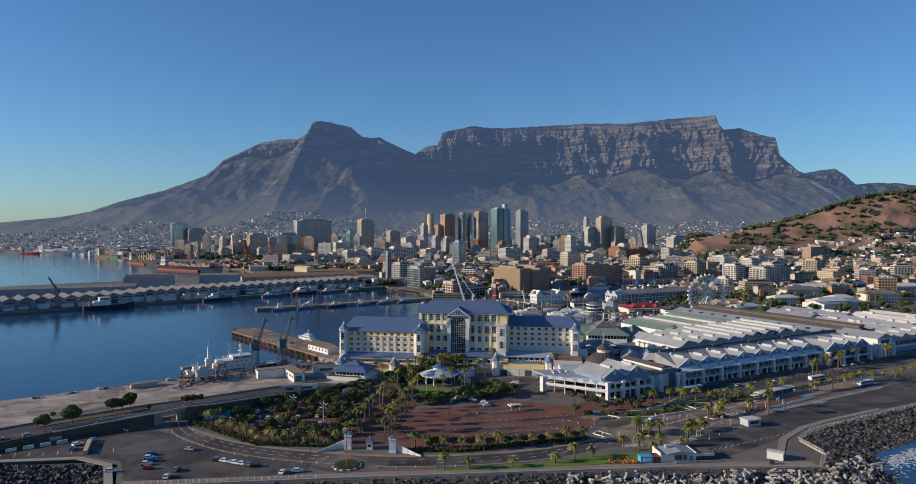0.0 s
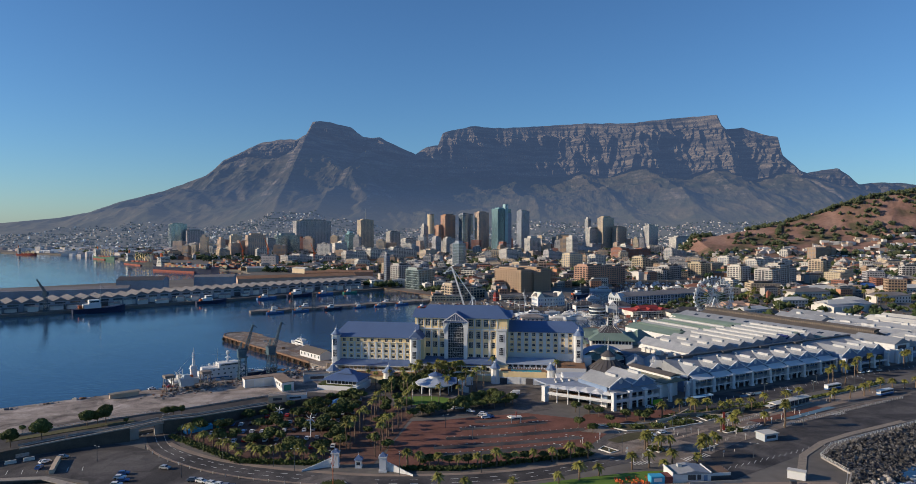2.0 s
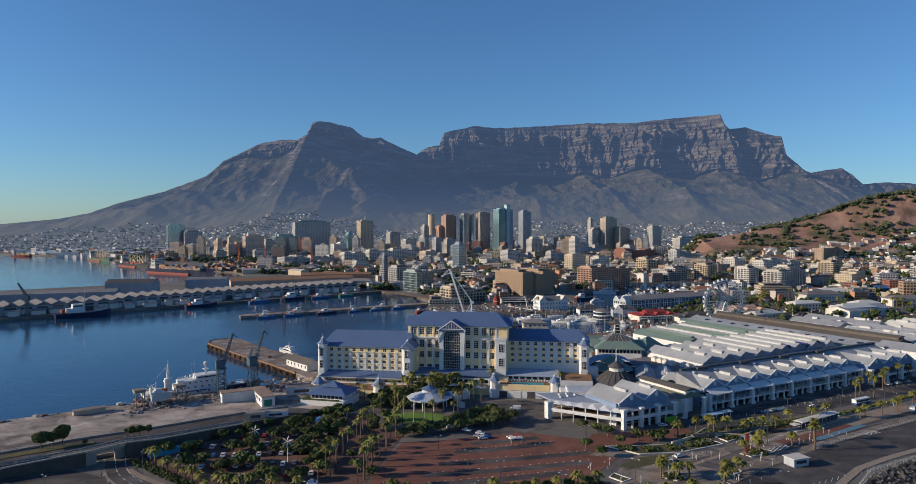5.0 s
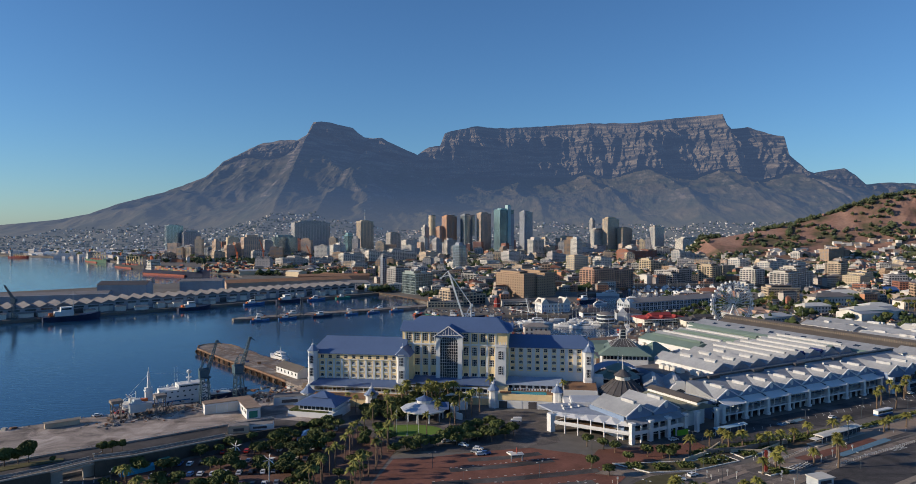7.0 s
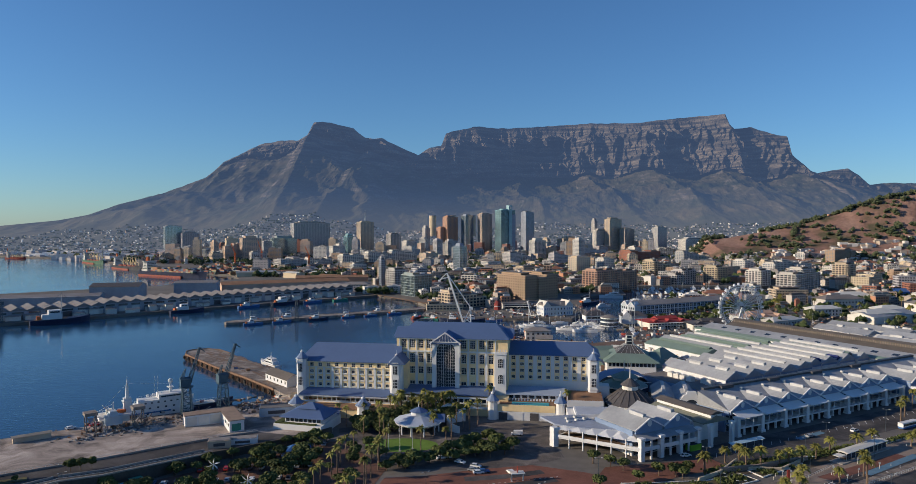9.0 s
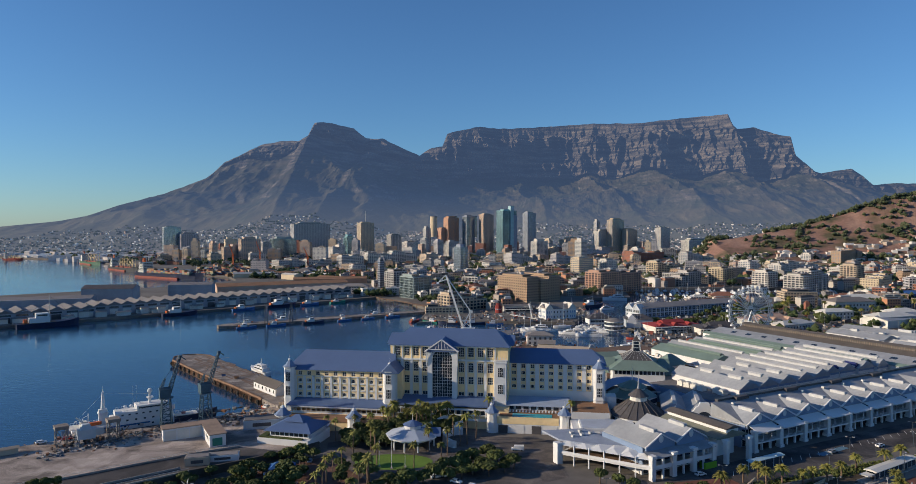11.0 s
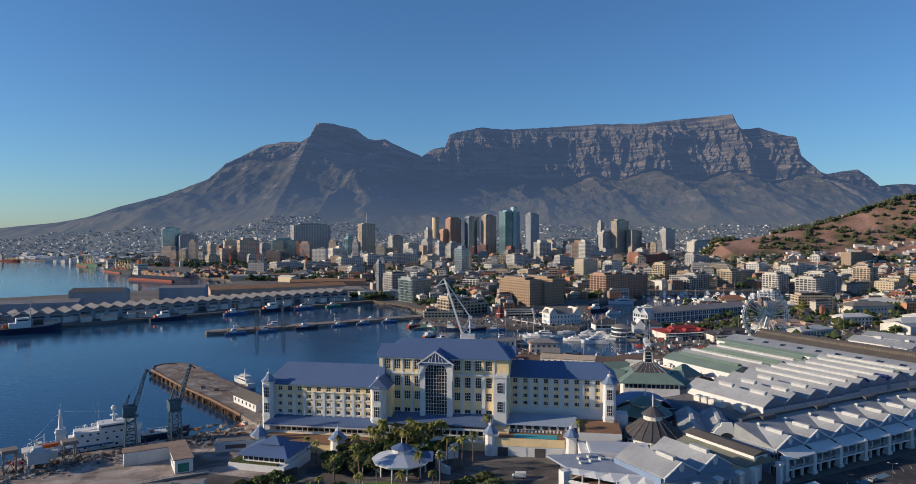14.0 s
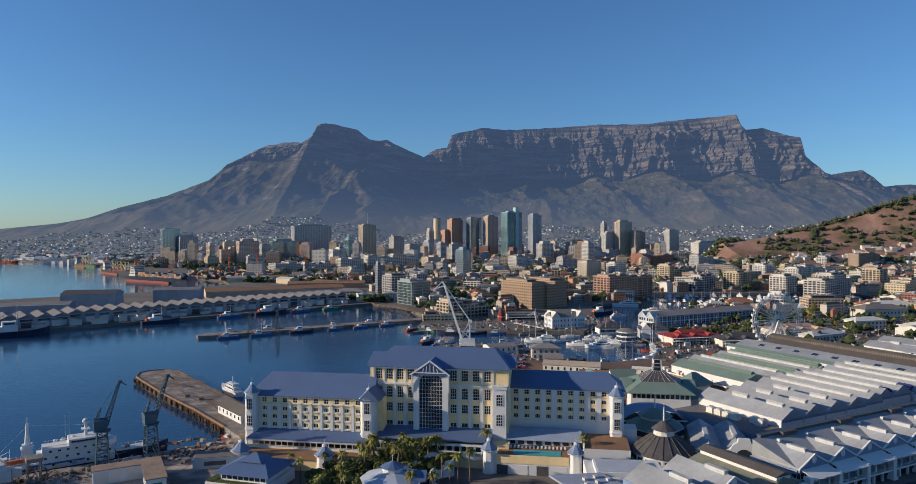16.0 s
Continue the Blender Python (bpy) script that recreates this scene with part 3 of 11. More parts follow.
def tower_cap(parent, x, y, z, r, label="blue pyramid cap with finial"):
    cap = MB()
    k = math.pi / 8
    cap.cone(x, y, z, z + 0.35, r * 1.22, r * 1.3, 8, k).cone(x, y, z + 0.35, z + 1.5, r * 1.3, r * 0.8, 8, k).cone(x, y, z + 1.5, z + 3.2, r * 0.8, r * 0.3, 8, k)
    c = part("cap", cap, CAPBLUE, parent, label)
    part("eave", MB().cone(x, y, z - 0.25, z + 0.02, r * 1.3, r * 1.34, 8, k), WHITE, c)
    fin = MB()
    fin.cone(x, y, z + 3.1, z + 3.6, r * 0.32, r * 0.32, 8, k).cone(x, y, z + 3.6, z + 4.2, r * 0.38, 0.12, 8, k).cone(x, y, z + 4.2, z + 6.0, 0.1, 0.03, 6)
    part("finial", fin, WHITE, c)


def hotel():
    h = thing("hotel", "cream and white grand hotel with blue roofs on the quay", "hotel", HOTEL_POSE)
    # left wing
    wall = MB()
    rows_l = [(11.1, 12.8), (14.4, 16.1), (17.7, 19.4), (21.0, 23.0)]
    facade(wall, 2.2, 46.8, 0, 23.8, 4, 0.5, 10, rows_l, 2.0)
    wall.box(2.2, 4.7, 0, 46.8, 22, 23.8).box(-2, 4, 0, 2.2, 22, 23.8)
    part("wall", wall, CREAM, h, "cream plaster wall")
    pil = MB()
    for i in range(11):
        x = 2.2 + i * 4.46
        p = MB().box(x - 0.6, 3.72, 9.5, x + 0.6, 4.05, 20.6).cone(x, 3.75, 20.2, 20.9, 0.5, 0.7, 4, math.pi / 4)
        part("pilaster", p, WHITE, h)
    cor = MB().box(1.5, 3.2, 23.5, 47.4, 4.3, 24.0).box(1.8, 3.6, 20.5, 47, 4.02, 20.75)
    part("cornice", cor, WHITE, h)
    for r in rows_l[:3]:
        for i in range(10):
            x = 2.2 + (i + 0.5) * 4.46
            part("sill", SILL, None, h, at=pose(x, 4, r[0]))
    put_windows(h, WIN_SMALL, 2.2, 46.8, 4.1, 10, [r[0] for r in rows_l[:3]])
    put_windows(h, WIN_TOP, 2.2, 46.8, 4.1, 10, [21.0])
    part("roof", MB().hip(-2.5, 2.8, 52, 23.2, 24.0, 32.0, 6.5, 2.0), BLUEROOF, h, "blue hipped metal roof")
    # corner towers
    for x0, x1, y0, y1, hz in ((-2.6, 2.2, 0, 5, 25.3), (46.7, 52.4, 0, 6, 24.6), (145.3, 150.8, 17, 23, 25.2)):
        t = MB()
        k = 1.0
        pts = [(x0 + k, y0), (x1 - k, y0), (x1, y0 + k), (x1, y1), (x0, y1), (x0, y0 + k)]
        t.prism(pts, 0, hz).prism([(x0 + k * .8, y0 - .25), (x1 - k * .8, y0 - .25), (x1 + .25, y0 + k * .8), (x1 + .25, y1), (x0 - .25, y1), (x0 - .25, y0 + k * .8)], 10.2, 10.8)
        tw = part("tower", t, WHITE, h, "white corner tower")
        for z in (11.8, 18.6):
            w = part("window", WIN_MID[0], None, tw, at=pose((x0 + x1) / 2, y0 - 0.12, z) @ Matrix.Diagonal((0.9, 1, 1.25, 1)))
            part("pane", WIN_MID[1], None, w)
        tower_cap(tw, (x0 + x1) / 2, (y0 + y1) / 2 - 0.2, hz, (x1 - x0) / 2 * 1.02)
    # side wall and cross roof at the inner tower
    part("side_wall", MB().box(50, 6, 0, 54.5, 12.6, 24), CREAM, h)
    part("cross_roof", MB().gable(46, -0.5, 54.5, 20, 24.1, 28.6, "y", 0.3), BLUEROOF, h)
    # terrace gallery before the left wing
    part("gallery_roof", MB().add([(0, -3.6, 8.2), (50, -3.6, 8.2), (47, 4, 10.3), (2, 4, 10.3), (0, -3.6, 7.9), (50, -3.6, 7.9), (47, 4, 7.9), (2, 4, 7.9)],
                                  [(0, 1, 2, 3), (4, 5, 1, 0), (5, 6, 2, 1), (7, 4, 0, 3)]), BLUEROOF, h)
    for i in range(21):
        x = 0.3 + i * 2.46
        part("gallery_post", MB().box(x - 0.12, -3.5, 4.6, x + 0.12, -3.26, 7.9), WHITE, h)
    part("gallery_rail", MB().box(0, -3.5, 5.5, 50, -3.3, 5.65).box(0, -3.5, 7.3, 50, -3.3, 7.9).box(0, -3.45, 4.4, 50, -3.3, 5.2), WHITE, h)
    part("podium", MB().box(-1, -4, 0, 51, 4, 4.6), CREAM, h)
    part("deck", MB().box(2, -15, 4.2, 53, -4, 4.5).box(3, 0, 4.62, 46, 3.6, 4.7), BROWNROOF, h, "brown tiled terrace roof")
    part("lower_wall", MB().box(2.5, -14.6, 0, 52.5, -4.02, 4.2), CREAM, h)
    part("awning", MB().add([(7, -18.5, 2.6), (26, -18.5, 2.6), (26, -14.6, 3.6), (7, -14.6, 3.6), (7, -18.5, 2.4), (26, -18.5, 2.4), (26, -14.6, 3.4), (7, -14.6, 3.4)], [(0, 1, 2, 3), (4, 5, 1, 0), (7, 6, 5, 4), (5, 6, 2, 1), (4, 0, 3, 7)]), BLUEROOF, h)
    # centre
    c = MB()
    rows_c = [(11.6, 13.4), (17.2, 20.8), (22.9, 27.5), (30.4, 34.8)]
    for a, b, n in ((49.0, 67.0, 4), (80.2, 98.8, 4)):
        facade(c, a, b, 0, 35.4, 12, 0.6, n, rows_c, 2.6)
    c.box(47.5, 12.7, 0, 105, 38, 35.4).box(47.5, 12, 0, 49, 12.7, 35.4).box(98.8, 12, 0, 105, 12.7, 35.4)
    part("wall", c, CREAM, h, "tall cream central wall")
    for a, b, n in ((49.0, 67.0, 4), (80.2, 98.8, 4)):
        put_windows(h, WIN_SIDE, a, b, 12.15, n, [11.6])
        put_windows(h, WIN_MID, a, b, 12.15, n, [17.2])
        put_windows(h, WIN_TALL, a, b, 12.15, n, [22.9])
        put_windows(h, WIN_CROWN, a, b, 12.15, n, [30.4])
        st = (b - a) / n
        for i in range(n + 1):
            x = a + i * st
            part("pilaster", MB().box(x - 0.6, 11.6, 9.5, x + 0.6, 12.02, 28.6).box(x - 0.3, 11.75, 28.6, x + 0.3, 12.02, 35), WHITE, h)
        part("cornice", MB().box(a - 0.6, 11.2, 28.4, b + 0.6, 12.02, 29.2).box(a - 1, 10.9, 35.2, b + 1, 12.3, 35.8), WHITE, h)
    part("roof", MB().hip(46.5, 10.6, 106, 39.5, 35.9, 42.2, 8, 8, 0.3), BLUEROOF, h, "blue hipped metal roof")
    part("side_gable", MB().gable(100, 16, 107.5, 34, 35.9, 39.5, "x", 0.4), BLUEROOF, h)
    part("side_gable", MB().gable(45, 16, 52, 34, 35.9, 39.5, "x", 0.4), BLUEROOF, h)
    # gable bay with the great window
    part("bay_pier", MB().box(66.6, 8.4, 0, 68.9, 12.8, 33), WHITE, h)
    part("bay_pier", MB().box(78.5, 8.4, 0, 80.8, 12.8, 33), WHITE, h)
    part("bay_glass", MB().box(68.9, 9.6, 11, 78.5, 9.8, 34.5), GLASS, h, "tall dark glazed stair window")
    bars = MB()
    for i in range(1, 8):
        x = 68.9 + i * 1.2
        bars.box(x - 0.055, 9.4, 11, x + 0.055, 9.62, 33.6 - abs(i - 4) * 0.5)
    for i in range(15):
        bars.box(68.9, 9.42, 11.5 + i * 1.55, 78.5, 9.6, 11.59 + i * 1.55)
    part("bay_bars", bars, WHITE, h)
    arch = MB()
    for i in range(12):
        a0, a1 = math.pi * i / 12, math.pi * (i + 1) / 12
        arch.beam((73.7 + 5.0 * math.cos(a0), 9.2, 30.2 + 4.2 * math.sin(a0)), (73.7 + 5.0 * math.cos(a1), 9.2, 30.2 + 4.2 * math.sin(a1)), 0.7, 0.7)
    part("arch", arch, WHITE, h)
    part("gable_roof", MB().gable(65.6, 7.6, 81.8, 26, 33.6, 39.2, "y", 0.35), BLUEROOF, h)
    tr = MB()
    tr.beam((65.6, 7.4, 33.5), (73.7, 7.4, 39.2), 0.6, 0.6).beam((81.8, 7.4, 33.5), (73.7, 7.4, 39.2), 0.6, 0.6).beam((67.5, 7.4, 34.4), (79.9, 7.4, 34.4), 0.35, 0.35)
    for x in (70.5, 72, 73.7, 75.4, 77):
        tr.beam((x, 7.4, 34.4), (73.7 + (x - 73.7) * 0.8, 7.4, 38.6 - abs(x - 73.7) * 0.75), 0.25, 0.25)
    for s in (66.2, 81.2):
        tr.beam((s, 7.4, 33.4), (s, 8.4, 26.5), 0.5, 0.5)
    part("gable_truss", tr, WHITE, h, "white openwork timber gable")
    # balcony tower on the right of the centre
    t = MB().box(99, 8, 0, 104.4, 13, 28.8).box(98.6, 7.6, 28.6, 104.8, 13, 29.4)
    for i in range(5):
        t.box(98.9 + i * 1.3, 7.7, 29.4, 99.3 + i * 1.3, 8.1, 31.3)
    tw = part("tower", t, WHITE, h, "white balcony tower with pinnacles")
    for z in (14, 22):
        w = part("window", WIN_TALL[0], None, tw, at=pose(101.7, 7.85, z))
        part("pane", WIN_TALL[1], None, w)
    # right wing
    r = MB()
    rows_r = [(14.3, 16.0), (17.6, 19.3), (20.9, 22.6), (24.0, 26.0)]
    facade(r, 105, 145.4, 0, 26.6, 21, 0.5, 9, rows_r, 2.0)
    r.box(105, 21.7, 0, 150.5, 39, 26.6)
    part("wall", r, CREAM, h, "cream wing wall")
    put_windows(h, WIN_SMALL, 105, 145.4, 21.1, 9, [q[0] for q in rows_r[:3]])
    put_windows(h, WIN_TOP, 105, 145.4, 21.1, 9, [24.0])
    for i in range(10):
        x = 105 + i * 4.49
        part("pilaster", MB().box(x - 0.95, 20.72, 10, x + 0.95, 21.05, 26.2), WHITE, h)
    part("plinth", MB().box(105, 20.6, 0, 146, 21, 13.6).box(104, 20.4, 26.3, 146, 21.3, 26.8), WHITE, h)
    part("roof", MB().hip(100, 19.8, 151.5, 40.2, 26.8, 32.4, 2, 6.5), BLUEROOF, h, "blue hipped metal roof")
    part("annex", MB().box(149, 19, 0, 156, 26, 12), WHITE, h)
    # low blue roof and podium before the centre
    part("podium", MB().box(52.5, 2, 0, 106, 12, 8.2), CREAM, h)
    for i in range(16):
        part("gallery_window", MB().box(53.2 + i * 2.85, 1.86, 5.0, 55.2 + i * 2.85, 1.98, 7.8), GLASS, h)
    part("gallery_roof", MB().add([(52, 0.5, 9.6), (99, 0.5, 9.6), (99, 12, 11.6), (52, 12, 11.6), (52, 0.5, 9.2), (99, 0.5, 9.2), (99, 12, 9.2), (52, 12, 9.2)], [(0, 1, 2, 3), (4, 5, 1, 0), (5, 6, 2, 1), (7, 4, 0, 3)]), BLUEROOF, h)
    for i in range(17):
        x = 53 + i * 2.85
        part("gallery_post", MB().box(x - 0.15, -2.3, 4.5, x + 0.15, -2.0, 9.3), WHITE, h)
    part("gallery_rail", MB().box(52, -2.35, 6.0, 99, -2.05, 6.5).box(52, -2.35, 8.4, 99, -2.05, 9.2).box(52, -2.4, 3.6, 99, -2, 4.6), WHITE, h)
    part("lower_wall", MB().box(53, -1.5, 0, 99, 2, 4.5), CREAM, h)
    # pool terrace
    pw = MB().box(99, -6, 0, 132, -5.2, 5.2).box(99, -5.2, 0, 132, 16, 6.6)
    part("pool_wall", pw, WHITE, h)
    part("pool_band", MB().box(101.5, -6.15, 4.2, 129, -5.9, 7.4), CREAM, h, "cream parapet panels")
    for x in (102, 109.5, 117, 124):
        part("door", MB().box(x, -6.12, 0, x + 4.2, -5.98, 3.6), SLATE if x in (102, 117) else WHITE, h)
    part("pool_deck", MB().box(102, -5, 6.62, 131, 11, 6.75), BROWNROOF, h)
    part("pool", MB().box(108, -3.5, 6.78, 126, 2, 6.86), POOL, h, "turquoise pool")
    part("pool_roof", MB().add([(100, 8, 9.0), (134, 8, 9.0), (134, 17, 11.4), (100, 17, 11.4), (100, 8, 8.7), (134, 8, 8.7), (134, 17, 8.7), (100, 17, 8.7)], [(0, 1, 2, 3), (4, 5, 1, 0), (5, 6, 2, 1), (7, 4, 0, 3)]), mat("pale_blue_sheet", (0.3, 0.36, 0.47), 0.6, 0.15, 0.2), h)
    part("pool_house", MB().box(101, 9, 6.7, 133, 17, 8.9), WHITE, h)
    part("deck", MB().box(104, 17, 10.2, 134, 20.4, 10.5), BROWNROOF, h)
    part("court_wall", MB().box(134.5, 1, 0, 152, 20.5, 8.8).box(134.5, 1, 8.8, 135, 20.5, 9.8), WHITE, h)
    part("court_deck", MB().box(135.1, 1.2, 8.82, 151.8, 20.4, 9.0), BROWNROOF, h, "brown paved raised court")
    for i in range(9):
        part("pool_house_window", MB().box(102 + i * 3.5, 8.86, 7.0, 104.4 + i * 3.5, 8.98, 8.6), GLASS, h)
    for x in (99, 131.5):
        t = MB().cone(x, -5, 0, 9, 2.5, 2.3, 8, math.pi / 8).cone(x, -5, 8.6, 9.2, 2.8, 2.8, 8, math.pi / 8)
        tw = part("tower", t, WHITE, h, "white eight-sided pool tower")
        tower_cap(tw, x, -5, 9.0, 2.5)
    for x in (3, 37):
        t = MB().cone(x, -14, 0, 6.6, 3.0, 2.9, 8, math.pi / 8)
        tw = part("tower", t, WHITE, h, "white eight-sided corner kiosk")
        tower_cap(tw, x, -14, 6.6, 3.0)
    return h


SILL = MB().box(-1.15, -0.5, -0.5, 1.15, 0.0, -0.05).mesh("sill", WHITE)
hotel()

# ---- shopping arcade ----
MALL_POSE = pose(120, 388.5, LAND, 0, 0, 28.6)


def mall():
    m = thing("shopping_arcade", "long white arcade with blue-grey gables and column porches", "shopping mall", MALL_POSE)
    n, step, u0 = 8, 15.85, 10.0
    end = u0 + n * step
    part("back_wall", MB().box(u0, 4, 0, end + 4, 20.6, 9.3).box(u0, 1.6, 8, end + 4, 4.2, 10.0), BLUEWALL, m)
    part("main_roof", MB().add([(u0, 0.6, 10.0), (end + 50, 0.6, 10.0), (end + 50, 19.6, 15.5), (u0, 19.6, 15.5), (u0, 0.6, 9.6), (end + 50, 0.6, 9.6), (end + 50, 19.6, 9.2), (u0, 19.6, 9.2)], [(0, 1, 2, 3), (4, 5, 1, 0), (5, 6, 2, 1), (7, 4, 0, 3), (3, 2, 6, 7)]), GREYROOF, m, "white lean-to sheet roof")
    part("parapet", MB().box(u0 + 4, 19.3, 9, end + 52, 20.9, 16.2), SLATE, m, "dark ridge parapet")
    part("parapet_cap", MB().box(u0 + 3.8, 19.0, 16.2, end + 52.2, 21.2, 16.45), DARKSTEEL, m)
    for i in range(4):
        part("ridge_vent", MB().box(u0 + 14 + i * 34, 17.4, 15.2, u0 + 22 + i * 34, 19.2, 16.6), SLATE, m)
    for i in range(8):
        part("roof_unit", MB().box(u0 + 9 + i * 15.8, 15.2, 14.2, u0 + 10.2 + i * 15.8, 16.4, 15.3), STEEL, m)
    gab = gable_meshes(step)
    for i in range(n):
        dormer(m, gab, pose(u0 + (i + 0.5) * step, 0.5, 8.5), 16)
    # columns, canopy and floors of the porch
    col = MB().box(-1, -1, 0, 1, 1, 8.6).box(-1.3, -1.3, 0, 1.3, 1.3, 1.2).box(-1.25, -1.25, 7.8, 1.25, 1.25, 8.8).mesh("column", WHITE)
    for i in range(n + 1):
        part("column", col, None, m, at=pose(u0 + i * step, -3, 0))
    for i in range(n):
        for k in (0.33, 0.66):
            part("post", MB().box(-0.4, -0.4, 0, 0.4, 0.4, 4.2), WHITE, m, at=pose(u0 + (i + k) * step, -2.4, 0))
            part("upper_post", MB().box(-0.14, -0.14, 4.2, 0.14, 0.14, 8.2), WHITE, m, at=pose(u0 + (i + k) * step, -3.2, 0))
        part("canopy", MB().add([(0.8, -4.8, 8.2), (step - 0.8, -4.8, 8.2), (step - 0.8, 0.6, 9.9), (0.8, 0.6, 9.9), (0.8, -4.8, 8.0), (step - 0.8, -4.8, 8.0), (step - 0.8, 0.6, 9.7), (0.8, 0.6, 9.7)], [(0, 1, 2, 3), (7, 6, 5, 4), (4, 5, 1, 0), (5, 6, 2, 1), (7, 4, 0, 3)]), WHITE, m, at=pose(u0 + i * step, 0, 0))
        part("strut", MB().beam((step / 2, -4.2, 7.4), (step / 2, 3.3, 4.6), 0.2).beam((step * 0.25, -4.2, 7.4), (step * 0.25, 3.3, 5.2), 0.2).beam((step * 0.75, -4.2, 7.4), (step * 0.75, 3.3, 5.2), 0.2), WHITE, m, at=pose(u0 + i * step, 0, 0))
        part("balcony", MB().box(0.5, -3.6, 3.3, step - 0.5, -3.2, 3.9).box(0.5, -3.55, 4.75, step - 0.5, -3.45, 4.85).box(0.5, -3.4, 3.4, step - 0.5, 3.4, 3.7), WHITE, m, at=pose(u0 + i * step, 0, 0))
        for z in (0.3, 4.3):
            g = part("shop_window", MB().box(0.8, 3.8, z, step - 0.8, 3.98, z + 3.1), GLASS, m, at=pose(u0 + i * step, 0, 0))
            fr = MB()
            for j in range(8):
                fr.box(0.8 + j * (step - 1.6) / 7 - 0.1, 3.7, z, 0.8 + j * (step - 1.6) / 7 + 0.1, 3.9, z + 2.7)
            part("mullions", fr, WHITE, g)
    # end pavilion
    e = end + 2
    part("end_wall", MB().box(e, -6, 0, e + 46, 10, 11), BLUEWALL, m)
    gab2 = gable_meshes(15.3)
    for i in range(3):
        dormer(m, gab2, pose(e + 7.7 + i * 15.3, -6.6, 8.8), 27)
        for k in range(2):
            part("shop_window", MB().box(e + 2 + i * 15.3, -6.2, 0.5 + 4.3 * k, e + 13.4 + i * 15.3, -6.02, 3.4 + 4.3 * k), GLASS, m)
    for i in range(4):
        part("column", col, None, m, at=pose(e + i * 15.3, -8, 0))
    part("balcony", MB().box(e, -8.6, 3.6, e + 46, -8.2, 4.6).box(e, -8.4, 3.4, e + 46, -6, 3.7), WHITE, m)
    return m


def gable_meshes(w):
    h = 4.8
    face = MB().add([(-w / 2 + 0.6, 0, 2), (w / 2 - 0.6, 0, 2), (0, 0, 2 + h * 0.86)], [(0, 1, 2)])
    wall = MB().add([(-w / 2 + 0.5, 0.4, 0), (w / 2 - 0.5, 0.4, 0), (w / 2 - 0.5, 0.4, 2.2), (0, 0.4, h + 0.8), (-w / 2 + 0.5, 0.4, 2.2), (-w / 2 + 0.5, 1, 0), (w / 2 - 0.5, 1, 0), (w / 2 - 0.5, 1, 2.2), (0, 1, h + 0.8), (-w / 2 + 0.5, 1, 2.2)],
                    [(0, 1, 2, 3, 4), (9, 8, 7, 6, 5), (0, 5, 6, 1), (1, 6, 7, 2), (4, 9, 5, 0)])
    trim = MB().beam((-w / 2 - 0.2, 0.1, 1.6), (0, 0.1, h + 1.0), 0.6, 0.45).beam((w / 2 + 0.2, 0.1, 1.6), (0, 0.1, h + 1.0), 0.6, 0.45)
    for i in range(16):
        a, b = 2 * math.pi * i / 16, 2 * math.pi * (i + 1) / 16
        trim.beam((1.0 * math.cos(a), 0.2, 3.9 + 1.25 * math.sin(a)), (1.0 * math.cos(b), 0.2, 3.9 + 1.25 * math.sin(b)), 0.25, 0.25)
    disc = MB().add([(0.9 * math.cos(2 * math.pi * i / 12), 0.3, 3.9 + 1.15 * math.sin(2 * math.pi * i / 12)) for i in range(12)] + [(0.9 * math.cos(2 * math.pi * i / 12), 0.4, 3.9 + 1.15 * math.sin(2 * math.pi * i / 12)) for i in range(12)],
                    [tuple(range(12))[::1]] + [(i, 12 + i, 12 + (i + 1) % 12, (i + 1) % 12) for i in range(12)])
    return wall.mesh("gable", BLUEWALL), trim.mesh("gable_trim", WHITE), disc.mesh("medallion", WHITE), w, h


def dormer(parent, g, m, length):
    wall, trim, disc, w, h = g
    roof = MB()
    roof.add([(-w / 2 - 0.1, 0, 1.8), (0, 0, h + 1.1), (w / 2 + 0.1, 0, 1.8), (-w / 2 - 0.1, length, 1.8), (0, length, h + 1.1), (w / 2 + 0.1, length, 1.8),
              (-w / 2 - 0.1, 0, 1.5), (0, 0, h + 0.8), (w / 2 + 0.1, 0, 1.5), (-w / 2 - 0.1, length, 1.5), (0, length, h + 0.8), (w / 2 + 0.1, length, 1.5)],
             [(0, 1, 4, 3), (1, 2, 5, 4), (6, 9, 10, 7), (7, 10, 11, 8), (0, 3, 9, 6), (2, 8, 11, 5), (0, 6, 7, 1), (1, 7, 8, 2), (3, 4, 10, 9), (4, 5, 11, 10)])
    r = part("gable_roof", roof, GREYROOF, parent, at=m)
    part("vent", MB().box(-0.9, 3.2, h - 0.2, 0.9, 3.2 + min(8, length * 0.45), h + 2.0), VENT, r)
    gw = part("gable", wall, None, parent, at=m)
    part("gable_trim", trim, None, gw)
    part("medallion", disc, None, gw)


mall()

